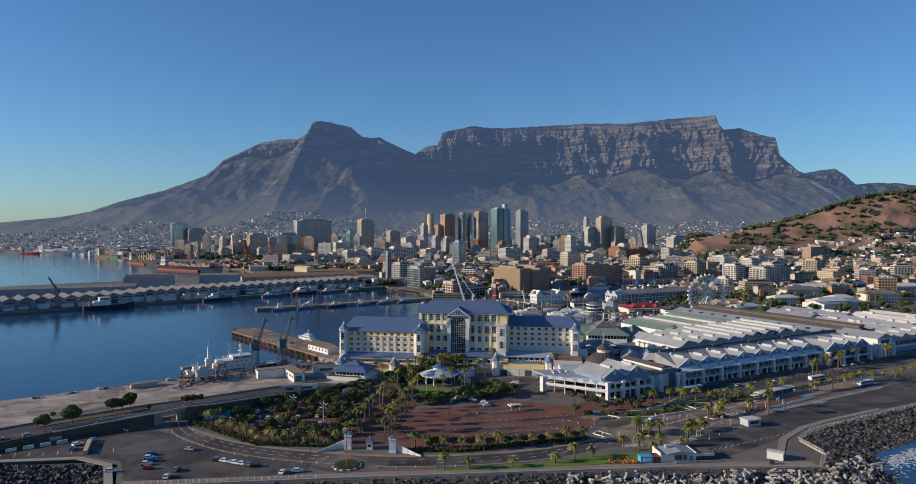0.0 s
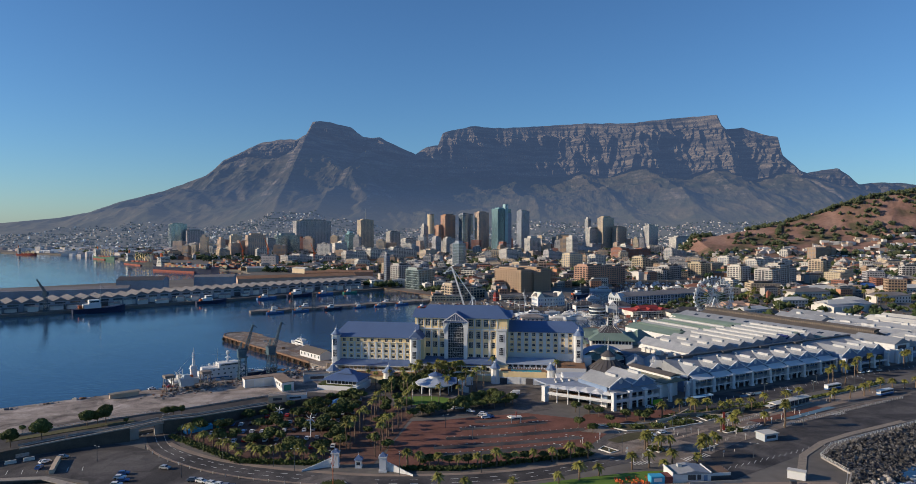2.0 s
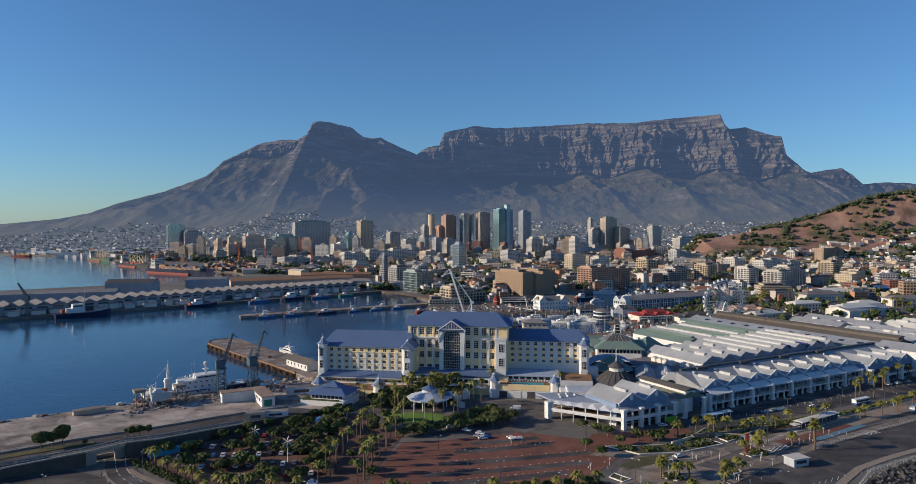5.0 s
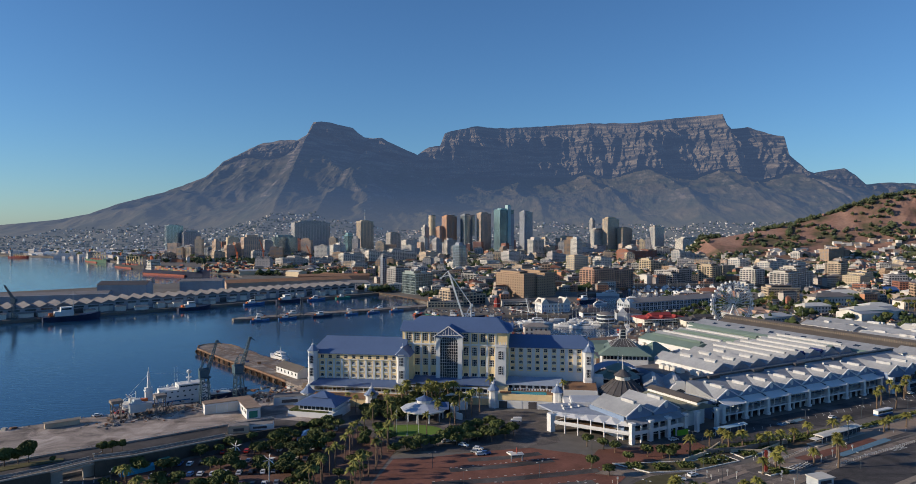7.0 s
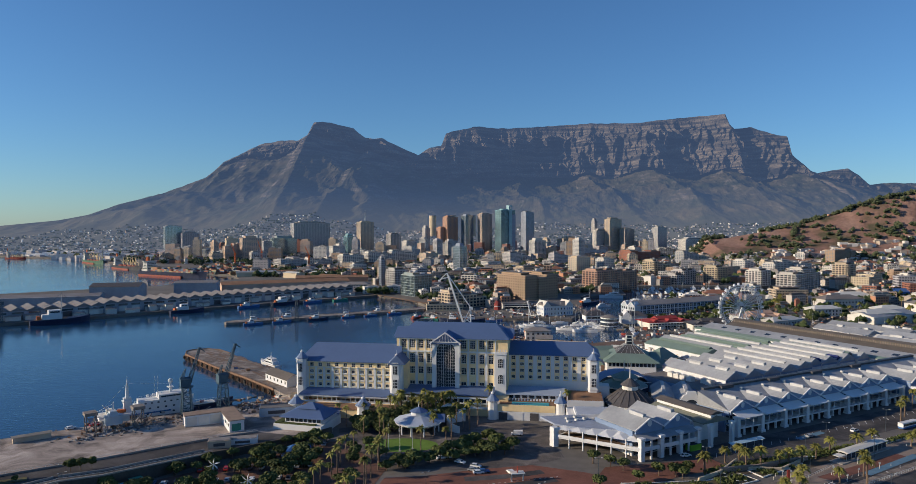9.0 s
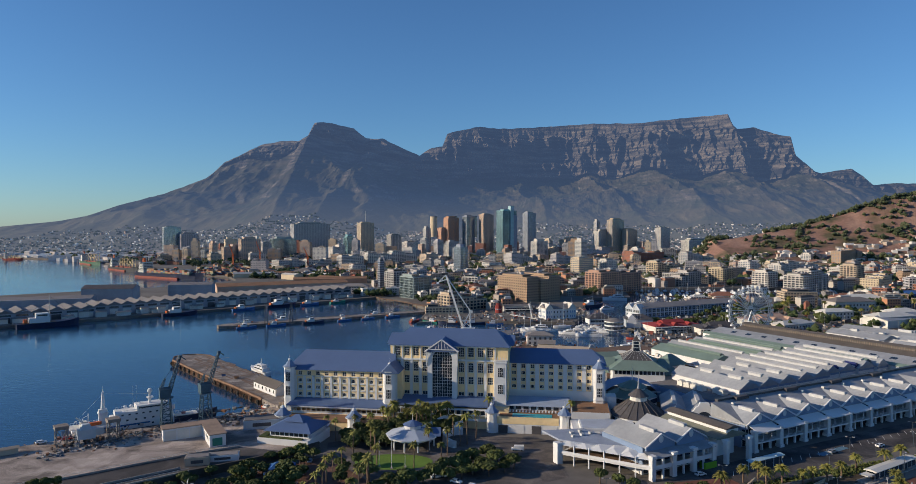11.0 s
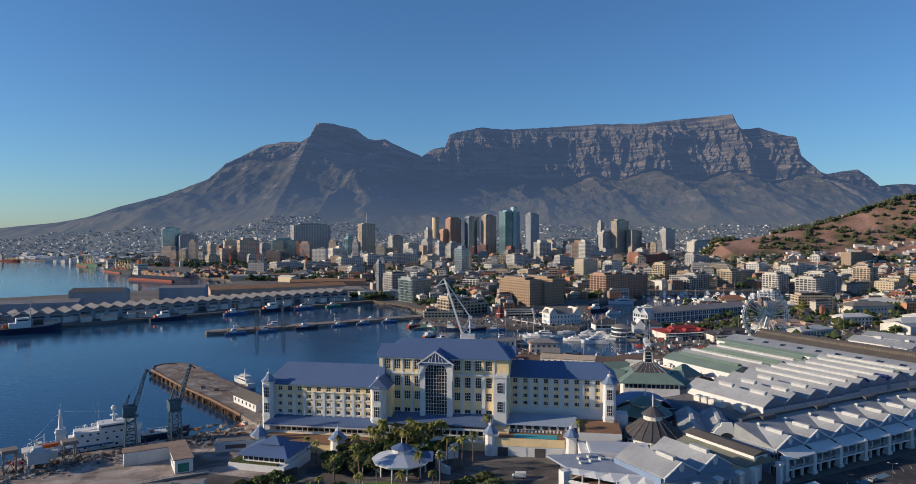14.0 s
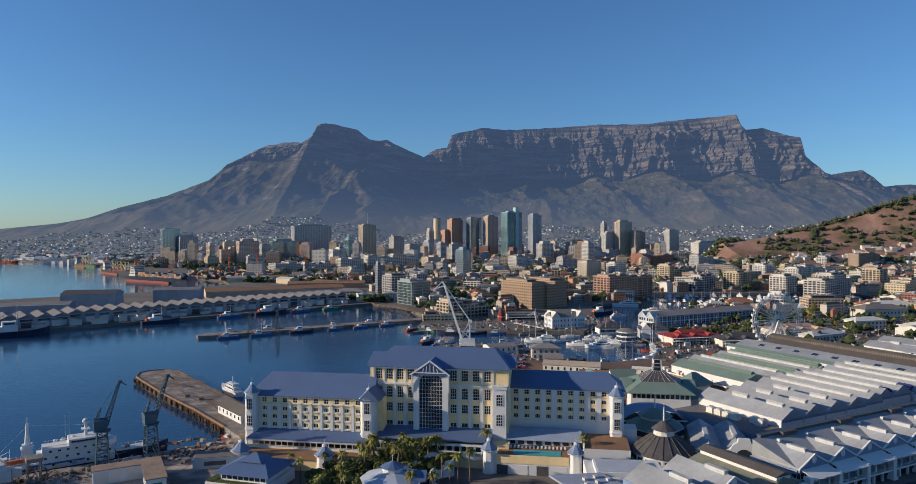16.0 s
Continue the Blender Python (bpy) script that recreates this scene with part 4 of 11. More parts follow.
# ---- town ----
WALLS = {"teal": mat("teal_panel", (0.2, 0.36, 0.4), 0.35, 0.15, 0.1), "navy": mat("navy_panel", (0.26, 0.29, 0.36), 0.4, 0.2, 0.1), "green": mat("green_panel", (0.28, 0.34, 0.34), 0.4, 0.2, 0.1),
         "dark": mat("dark_concrete", (0.4, 0.385, 0.4), 0.8, 0.2, 0.08), "brown": mat("brown_concrete", (0.5, 0.37, 0.29), 0.85, 0.2, 0.08), "orange": mat("orange_stone", (0.5, 0.27, 0.17), 0.85, 0.15, 0.08),
         "grey": mat("grey_concrete", (0.45, 0.43, 0.42), 0.85, 0.2, 0.08, obj=0.1), "tan": mat("tan_plaster", (0.5, 0.4, 0.3), 0.85, 0.2, 0.08, obj=0.12), "white": mat("white_plaster", (0.58, 0.55, 0.51), 0.8, 0.15, 0.08, obj=0.12),
         "beige": mat("beige_stone", (0.37, 0.26, 0.18), 0.85, 0.15, 0.1), "pale": mat("pale_panel", (0.42, 0.46, 0.5), 0.6, 0.15, 0.08), "cream": mat("cream_render", (0.56, 0.46, 0.33), 0.85, 0.12, 0.08, obj=0.1),
         "brick": mat("red_brick", (0.30, 0.13, 0.09), 0.9, 0.25, 0.1, fine=10), "pink": mat("pink_render", (0.46, 0.28, 0.21), 0.85, 0.15, 0.08)}
WORDS = {"teal": "teal glass", "navy": "dark navy glass", "green": "dark green glass", "dark": "dark grey concrete", "brown": "brown concrete", "orange": "orange-brown stone", "grey": "grey concrete", "tan": "tan plastered",
         "white": "white plastered", "beige": "beige stone", "pale": "pale grey-blue", "cream": "cream rendered", "brick": "red brick", "pink": "pinkish rendered"}
ROOFGREY = mat("flat_roof", (0.24, 0.22, 0.21), 0.9, 0.3, 0.06, obj=0.25)
TILEROOF = mat("tile_roof", (0.24, 0.11, 0.075), 0.9, 0.25, 0.15, obj=0.2)


# window glass made paler: distance haze put into its colour
HAZEGLASS = mat("haze_glass", (0.27, 0.3, 0.35), 0.18, 0.3, 0.1, spec=0.7, metal=0.3, obj=0.25)


def building(x, y, w, d, h, style, colour, rot=None, roof="flat"):
    """A storeyed block in one to four lengths: floor bands and piers in front of set-back glazing, balconies, roof plant."""
    if rot is None:
        rot = 38.0
        w = (w - d * 0.616) / 0.788 if w > d * 1.3 else w / 1.404
        d = d if w > d * 0.8 else w
    r = random.Random(int(x * 7 + y * 13))
    tall = "tower block" if h > 45 else "apartment block" if style == "balc" else "office block"
    b = thing("office_tower" if h > 45 else "building", f"{WORDS[colour]} {tall} with rows of windows", "building", pose(x, y, LAND, 0, 0, rot), group="town buildings")
    wall, glass, tops, plant = MB(), MB(), MB(), MB()
    band = {"grid": 0.42, "glass": 0.14, "balc": 0.26, "plain": 0.5}[style]
    pitch = {"grid": 3.6, "glass": 3.0, "balc": 5.2, "plain": 3.4}[style] * (1.6 if h > 60 else 1)
    pw = {"grid": 1.0, "glass": 0.3, "balc": 1.3, "plain": 1.7}[style] * (1.6 if h > 60 else 1)
    lengths = 1 if h > 45 or w < 20 or roof == "hip" else min(4, max(1, int(w / r.uniform(13, 24))))
    cuts = [-w / 2 + w * (i + (r.uniform(-0.15, 0.15) if 0 < i < lengths else 0)) / lengths for i in range(lengths + 1)]
    far = y > 1750
    for i in range(lengths):
        x0, x1 = cuts[i], cuts[i + 1]
        hh = h if lengths == 1 else max(6, h + r.choice([0, 0, -3.4, -3.4, 3.0]))
        y0, y1 = -d / 2 + (r.choice([0, 0.0, 1.6, -1.6]) if lengths > 1 else 0), d / 2 + (r.uniform(-2, 2) if lengths > 1 else 0)
        n = max(1, round(hh / 3.4))
        sh = hh / n
        glass.box(x0 + 0.5, y0 + 0.5, 0.3, x1 - 0.5, y1 - 0.5, hh - 0.4)
        for f in range(n):
            wall.box(x0, y0, f * sh, x1, y1, f * sh + sh * band)
        for a0, a1, along in ((x0, x1, 0), (y0, y1, 1)):
            k = max(1, round((a1 - a0) / pitch))
            for j in range(k + 1):
                q = a0 + (a1 - a0) * j / k
                c0, c1 = max(a0, q - pw / 2), min(a1, q + pw / 2)
                if along == 0:
                    wall.box(c0, y0 + 0.02, 0, c1, y0 + 0.6, hh).box(c0, y1 - 0.6, 0, c1, y1 - 0.02, hh)
                else:
                    wall.box(x0 + 0.02, c0, 0, x0 + 0.6, c1, hh).box(x1 - 0.6, c0, 0, x1 - 0.02, c1, hh)
                if style == "balc" and j < k and not far and (j + i) % 3 < 2:
                    q2 = a0 + (a1 - a0) * (j + 1) / k
                    for f in range(1, n):
                        z = f * sh
                        if along == 0:
                            wall.box(q + 0.3, y0 - 1.5, z - 0.15, q2 - 0.3, y0, z + 0.15).box(q + 0.3, y0 - 1.5, z + 0.15, q2 - 0.3, y0 - 1.4, z + 0.85)
                        elif i == 0:
                            wall.box(x0 - 1.5, q + 0.3, z - 0.15, x0, q2 - 0.3, z + 0.15).box(x0 - 1.5, q + 0.3, z + 0.15, x0 - 1.4, q2 - 0.3, z + 0.85)
        if style == "balc" and far:
            for f in range(1, n):
                wall.box(x0 - 0.9, y0 - 0.9, f * sh - 0.2, x1, y0, f * sh + 0.8)
        wall.box(x0, y0, hh - 0.5, x1, y1, hh + 0.9)
        if roof == "hip":
            tops.hip(x0 - 0.8, y0 - 0.8, x1 + 0.8, y1 + 0.8, hh + 0.9, hh + 0.9 + min(w, d) * 0.22)
            plant.box(x0 + 2, 0, hh, x0 + 3, 1, hh + 1.2 + min(w, d) * 0.22)
            continue
        tops.box(x0 + 0.4, y0 + 0.4, hh - 0.2, x1 - 0.4, y1 - 0.4, hh + 0.91)
        s, t = x1 - x0, y1 - y0
        if style == "balc" and h < 45 or r.random() < 0.35:
            wall.box(x0 + s * 0.12, y0 + t * 0.2, hh + 0.8, x1 - s * 0.2, y1 - t * 0.12, hh + 3.6)
            tops.box(x0 + s * 0.08, y0 + t * 0.12, hh + 3.6, x1 - s * 0.15, y1 - t * 0.08, hh + 3.95)
            glass.box(x0 + s * 0.15, y0 + t * 0.2 - 0.05, hh + 1.3, x1 - s * 0.23, y0 + t * 0.2 + 0.1, hh + 3.2)
            zt = hh + 3.9
        else:
            zt = hh + 0.85
        for _ in range(r.randint(2, 5)):
            px0, py0, a = x0 + s * r.uniform(0.2, 0.7), y0 + t * r.uniform(0.25, 0.65), r.uniform(0.8, 3.2)
            plant.box(px0, py0, zt - 0.5, px0 + a * r.uniform(1, 2), py0 + a, zt + r.uniform(0.8, 2.8))
    if h > 45 and roof != "hip":
        wall.box(-w * 0.32, -d * 0.3, h + 0.8, w * r.uniform(0.1, 0.34), d * 0.3, h + r.uniform(4, 9))
    tagged(part("facade", wall, WALLS[colour], b), kind="stuff")
    # past 1400 m the windows take the haze-paled glass
    tagged(part("glazing", glass, CURTAIN if style == "glass" else HAZEGLASS if y > 1400 else GLASS, b), kind="stuff")
    part("roof", tops, TILEROOF if roof == "hip" and r.random() < 0.4 else ROOFGREY, b)
    tagged(part("roof_plant", plant, WALLS["grey" if r.random() < 0.5 else "white"], b), kind="stuff")
    return b


landmark = building(144, 2306, 66, 30, 145, "glass", "teal")
shaft = MB().box(2, -17.5, 0, 15, -4, 161)
for i in range(44):
    shaft.box(1.9, -17.7, 4 + i * 3.5, 15.1, -17.4, 4.5 + i * 3.5)
part("shaft", shaft, mat("pale_teal_panel", (0.3, 0.45, 0.48), 0.3, 0.15, 0.1), landmark, "pale teal shaft rising above the roof")
part("roundel", MB().prism([(8.5 + 4.2 * math.cos(math.pi * i / 8), 4.2 * math.sin(math.pi * i / 8)) for i in range(16)], 0, 0.4).mesh("roundel", WHITE), None, landmark, "white round emblem", at=pose(0, -17.75, 153, 90))
wing = MB().box(16, -16.2, 0, 30.8, 15.6, 132)
for i in range(37):
    wing.box(15.9, -16.5, 3 + i * 3.5, 31.1, 15.9, 3.9 + i * 3.5)
part("wing", wing, WALLS["navy"], landmark, "dark navy glass wing")
building(229, 2437, 46, 25, 140, "grid", "navy")
building(83, 2462, 51, 25, 135, "grid", "brown")
building(22, 2462, 43, 25, 129, "glass", "navy")
building(-38, 2464, 53, 28, 125, "grid", "orange")
building(-62, 2462, 49, 25, 88, "grid", "orange")
building(-122, 2462, 28, 25, 88, "grid", "grey")
building(-335, 2465, 59, 30, 108, "grid", "tan")
building(-526, 2465, 125, 30, 104, "grid", "dark")
building(-339, 2154, 34, 25, 63, "glass", "teal")
building(-234, 2448, 51, 30, 66, "grid", "grey")
building(-171, 2355, 53, 30, 43, "grid", "white")
building(-169, 1745, 126, 25, 30, "balc", "white")
building(-251, 1659, 60, 25, 24, "balc", "white")
building(-322, 1637, 62, 22, 20, "balc", "white")
building(-92, 1120, 34, 25, 27, "balc", "grey")
building(-54, 1011, 43, 30, 31, "glass", "green")
building(2, 1475, 27, 22, 53, "glass", "navy")
building(8, 880, 56, 24, 14, "balc", "tan")
building(-12, 846, 40, 12, 9, "grid", "cream", 8)
building(92, 985, 56, 58, 30, "plain", "beige", 38)
building(67, 1543, 43, 25, 18, "grid", "white")
building(128, 1405, 47, 30, 14, "grid", "tan")
building(528, 2462, 64, 25, 116, "grid", "tan")
building(463, 2460, 21, 20, 112, "grid", "grey")
building(689, 2462, 56, 25, 87, "grid", "grey")
building(486, 2462, 74, 25, 77, "grid", "white")
building(576, 2462, 56, 25, 83, "grid", "tan")
building(378, 2465, 90, 30, 50, "balc", "tan")
building(265, 2182, 64, 25, 29, "grid", "tan")
building(405, 2261, 128, 30, 21, "grid", "pale")
building(457, 1818, 118, 35, 28, "plain", "brick")
building(766, 1977, 85, 30, 28, "grid", "white")
building(905, 1716, 100, 25, 37, "plain", "beige")
building(234, 1415, 44, 22, 32, "balc", "cream")
building(289, 1444, 37, 22, 28, "balc", "white")
building(365, 1348, 53, 25, 26, "balc", "cream")
building(361, 1191, 55, 22, 18, "balc", "grey")
building(420, 1203, 39, 25, 26, "balc", "cream")
building(564, 1445, 46, 25, 25, "balc", "white")
building(473, 1165, 39, 25, 23, "balc", "white")
building(509, 1106, 81, 25, 26, "balc", "white")
building(638, 1416, 128, 25, 22, "balc", "white")
building(634, 1213, 38, 25, 30, "balc", "tan")
building(609, 1106, 55, 25, 21, "plain", "cream")
building(225, 1089, 88, 25, 26, "balc", "pink")
building(-1007, 2459, 60, 25, 93, "glass", "pale")
building(-946, 2458, 62, 25, 69, "grid", "dark")
building(-640, 1989, 50, 25, 42, "grid", "brown")
building(-587, 1989, 58, 25, 61, "grid", "brown")
building(-548, 2194, 75, 25, 58, "glass", "green")
building(-581, 2121, 37, 25, 47, "grid", "grey")
building(-62, 1173, 26, 25, 26, "grid", "dark")
building(-116, 1134, 10, 20, 41, "grid", "navy")
building(542, 1718, 65, 25, 29, "balc", "grey")
building(-357, 2052, 49, 30, 40, "grid", "white")
building(-75, 1724, 47, 30, 29, "grid", "tan")
building(124, 1723, 46, 30, 29, "grid", "grey")
building(625, 2462, 49, 25, 42, "grid", "brown")
building(805, 2465, 116, 30, 47, "grid", "white")
building(845, 1762, 54, 25, 27, "balc", "white")
building(1251, 2135, 62, 30, 56, "balc", "white")
building(-128, 1276, 27, 25, 21, "grid", "tan")
building(-369, 1570, 72, 40, 22, "grid", "grey")
building(-653, 1904, 41, 30, 22, "grid", "tan")
# lift tower and mast on the tall blocks
mast = thing("roof_mast", "thin steel mast on a tower block roof", "mast", pose(-335, 2465, LAND + 108))
part("pole", MB().cone(0, 0, 0, 42, 1.6, 0.4, 6), STEEL, mast)
for sx in (-92, -28, 36):
    c = thing("round_tower", "pale round apartment tower on the mountain's lower slope", "building", pose(sx * 1.15, 2620, 60), group="round towers")
    part("wall", MB().cone(0, 0, 0, 74, 13, 13, 14), WALLS["cream"], c)
    part("roof", MB().cone(0, 0, 74, 77, 13.5, 12, 14), ROOFGREY, c)

taken = []
for o in [q for q in scene.objects if q.parent is None and q.name.startswith(("building", "office_tower"))]:
    taken.append((o.matrix_basis.translation.x, o.matrix_basis.translation.y, 38))


def free(x, y, r):
    return all(abs(x - a) > r * 0.5 + s * 0.75 or abs(y - b) > (r + s) * 0.55 for a, b, s in taken)


def in_water(x, y):
    inside = False
    for i in range(len(coast)):
        (x1, y1), (x2, y2) = coast[i], coast[i - 1]
        if (y1 > y) != (y2 > y) and x < (x2 - x1) * (y - y1) / (y2 - y1) + x1:
            inside = not inside
    return not inside


def edge_clear(x, y, r):
    return all(not in_water(x + a, y + b) for a in (-r, r) for b in (-r, 0, r))


# the streets between: lower blocks in rows
count = 0
for tries in range(6000):
    y = 900 + 1560 * rng.random() ** 1.15
    half = 0.70 * y
    x = rng.uniform(-0.42 * y, half)
    if y < 1050 and x < 330:
        continue
    if x < -150 and y < 1420 or x < -420 and y < 1900:
        continue
    if x > 640 + (y - 1700) * 0.2 and y > 1680:
        continue
    w, d = rng.uniform(14, 44), rng.uniform(12, 26)
    if not free(x, y, max(w, d) + 4) or not edge_clear(x, y, 30):
        continue
    h = rng.choice([6, 7, 9, 10, 13, 13, 16, 19, 22]) * (1.25 if y > 1700 and x < 500 else 1.0)
    if y > 1850 and -900 < x < 560 and rng.random() < 0.55:
        h = rng.uniform(24, 58)
    low = h < 11
    building(x, y, w, d, h, rng.choice(["grid", "balc", "plain", "grid"]), rng.choice(["white", "white", "cream", "tan", "grey", "brick", "beige", "white", "dark", "brown"]), rng.choice([0, -8, -14, -20, 38, 42, 30]), "hip" if low and rng.random() < 0.7 else "flat")
    taken.append((x, y, max(w, d)))
    count += 1
    if count >= 320:
        break

# sheds, yards and small houses between the blocks
infill, green, panes, slopes = MB(), MB(), MB(), MB()
gr = random.Random(77)
made = 0
for tries in range(26000):
    y = 870 + 1640 * gr.random() ** 1.25
    x = gr.uniform(-0.5 * y, 0.69 * y)
    if (x < -130 and y < 1330) or (x < -390 and y < 1800) or (x > 660 + (y - 1700) * 0.2 and y > 1680) or (y < 1030 and 60 < x < 260) or (y < 1018 and 200 < x < 620 and gr.random() < 0.8):
        continue
    if not free(x, y, 9) or not edge_clear(x, y, 12):
        continue
    if gr.random() < 0.55:
        w, d, h, a = gr.uniform(8, 24), gr.uniform(6, 13), gr.choice([3, 4, 6, 6, 7, 9, 10, 13]), gr.choice([27, 27, 117, 10, 0])
        infill.obox(x, y, LAND, LAND + h, w, d, a)
        if gr.random() < 0.5:
            slopes.obox(x, y, LAND + h, LAND + h + 0.4, w + 0.8, d + 0.8, a)
            slopes.obox(x, y, LAND + h + 0.4, LAND + h + gr.uniform(1.2, 2.6), w * 0.85, d * 0.45, a)
        else:
            infill.obox(x + 1, y, LAND + h, LAND + h + gr.uniform(0.8, 2.6), w * gr.uniform(0.2, 0.6), d * 0.5, a)
        for z in range(int(h // 3)):
            for j in range(int(w // 3.2)):
                q, c, sn = -w / 2 + 1.6 + j * 3.2, math.cos(radians(a)), math.sin(radians(a))
                if y < 1500:
                    panes.obox(x + c * q + sn * (d / 2), y + sn * q - c * (d / 2), LAND + 1 + z * 3.1, LAND + 2.5 + z * 3.1, 1.6, 0.2, a)
    else:
        for _ in range(3):
            clump(green, gr, x + gr.uniform(-9, 9), y + gr.uniform(-9, 9), LAND + 2, gr.uniform(4, 11))
    made += 1
    if made > 4200:
        break
solid("town_infill", infill, island_mat("infill", [(0.45, 0.41, 0.37), (0.36, 0.31, 0.27), (0.56, 0.54, 0.51), (0.3, 0.16, 0.11), (0.42, 0.33, 0.25), (0.2, 0.19, 0.19), (0.45, 0.22, 0.13), (0.26, 0.24, 0.23)], 0.85), "low sheds and small houses between the town blocks", "houses", "stuff")
solid("infill_windows", panes, GLASS, "dark windows of the low town houses", "windows", "stuff")
solid("infill_roofs", slopes, island_mat("infill_roof", [(0.16, 0.15, 0.15), (0.24, 0.12, 0.085), (0.3, 0.29, 0.28), (0.2, 0.21, 0.2), (0.11, 0.1, 0.1)], 0.85), "grey and red roofs of the low town houses", "roofs", "stuff")
solid("town_trees", green, island_mat("town_leaf", [(0.03, 0.05, 0.018), (0.045, 0.065, 0.022), (0.06, 0.075, 0.03)], 0.9), "dark green street trees between the town blocks", "trees", "stuff")

# ---- ferris wheel ----
def ferris_wheel():
    f = thing("ferris_wheel", "white steel observation wheel with cabins", "ferris wheel", pose(255.8, 697, LAND, 0, 0, 8))
    R, hz, n = 19.5, 21.0, 30
    for side in (-1.2, 1.2):
        rim = MB()
        for rr in (R, R - 1.9):
            for i in range(60):
                a, b = 2 * math.pi * i / 60, 2 * math.pi * (i + 1) / 60
                rim.beam((rr * math.cos(a), side, hz + rr * math.sin(a)), (rr * math.cos(b), side, hz + rr * math.sin(b)), 0.3)
        for i in range(60):
            a, b = 2 * math.pi * i / 60, 2 * math.pi * (i + 1) / 60
            rim.beam((R * math.cos(a), side, hz + R * math.sin(a)), ((R - 1.9) * math.cos(b), side, hz + (R - 1.9) * math.sin(b)), 0.16)
        part("rim", rim, WHITE, f)
    for i in range(n):
        a = 2 * math.pi * i / n
        sp = MB().beam((0, -0.9, hz), ((R - 1.9) * math.cos(a), -1.2, hz + (R - 1.9) * math.sin(a)), 0.28).beam((0, 0.9, hz), ((R - 1.9) * math.cos(a), 1.2, hz + (R - 1.9) * math.sin(a)), 0.28)
        part("spoke", sp, WHITE, f)
        cab = MB().cone((R + 1.1) * math.cos(a), 0, hz + (R + 1.1) * math.sin(a) - 1.0, hz + (R + 1.1) * math.sin(a) + 1.0, 1.15, 1.0, 8)
        part("cabin", cab, WHITE, f)
    part("hub", MB().beam((0, -2.4, hz), (0, 2.4, hz), 2.4), DARKSTEEL, f)
    for sx in (-9, 9):
        for sy in (-6, 6):
            part("leg", MB().beam((sx, sy, 0), (0, math.copysign(2.2, sy), hz), 0.9), WHITE, f)
    part("platform", MB().box(-13, -7, 0, 13, 7, 1.4), TIMBER, f)


ferris_wheel()


# ---- cranes ----
def lattice(mb, p, q, w0, w1, n, t=0.22):
    p, q = Vector(p), Vector(q)
    d = (q - p).normalized()
    s = d.cross(Vector((0, 1, 0))).normalized()
    u = s.cross(d)
    prev = None
    for i in range(n + 1):
        k = i / n
        c, w = p.lerp(q, k), (w0 + (w1 - w0) * k) / 2
        ring = [c + s * (a * w) + u * (b * w) for a, b in ((-1, -1), (1, -1), (1, 1), (-1, 1))]
        for j in range(4):
            mb.beam(ring[j], ring[(j + 1) % 4], t * 0.7)
            if prev:
                mb.beam(prev[j], ring[j], t)
                mb.beam(prev[j], ring[(j + 1) % 4], t * 0.6)
        prev = ring
    return mb


CRANEBLUE = mat("crane_paint", (0.05, 0.10, 0.14), 0.6, 0.35, 0.4)


def quay_crane(x, y, turn, reach):
    c = thing("quay_crane", "old dark blue lattice jib crane on the quay", "crane", pose(x, y, QUAY, 0, 0, turn), group="quay cranes")
    tw = MB()
    H = 13.4
    for sx in (-2.4, 2.4):
        for sy in (-2.4, 2.4):
            tw.beam((sx, sy, 0), (sx * 0.7, sy * 0.7, H), 0.42)
    for z in (2.7, 5.4, 8, 10.7, H):
        k = 2.4 - 0.054 * z
        for a, b in (((-k, -k), (k, -k)), ((k, -k), (k, k)), ((k, k), (-k, k)), ((-k, k), (-k, -k))):
            tw.beam((*a, z), (*b, z), 0.25)
            tw.beam((*a, z), (*b, z - 2.6), 0.2)
    part("tower", tw, CRANEBLUE, c)
    part("deck", MB().cone(0, 0, H, H + 0.5, 3.2, 3.2, 10), CRANEBLUE, c)
    cab = part("cab", MB().box(-2.8, -2, H + 0.6, 1.8, 2, H + 4.4).gable(-3, -2.2, 2, 2.2, H + 4.4, H + 5.2, "x", 0.1), CRANEBLUE, c)
    part("window", MB().box(1.8, -1.3, H + 2, 1.86, 1.3, H + 3.8), GLASS, cab)
    part("jib", lattice(MB(), (1.2, 0, H + 2.4), (reach, 0, 32), 1.8, 0.7, 11, 0.26), CRANEBLUE, c)
    part("jib_head", MB().beam((reach, 0, 32), (reach + 2.4, 0, 30.2), 0.45).cone(reach, 0, 31.4, 32.4, 0.9, 0.9, 10), CRANEBLUE, c)
    part("backstay", lattice(MB(), (-2, 0, H + 4.4), (-0.4, 0, H + 9), 1.3, 0.5, 3), CRANEBLUE, c)
    part("cable", MB().beam((-0.4, 0, H + 9), (reach, 0, 32), 0.1), DARKSTEEL, c)


quay_crane(-125.3, 418.7, 31, 6.2)
quay_crane(-111, 428.6, 42, 6.6)


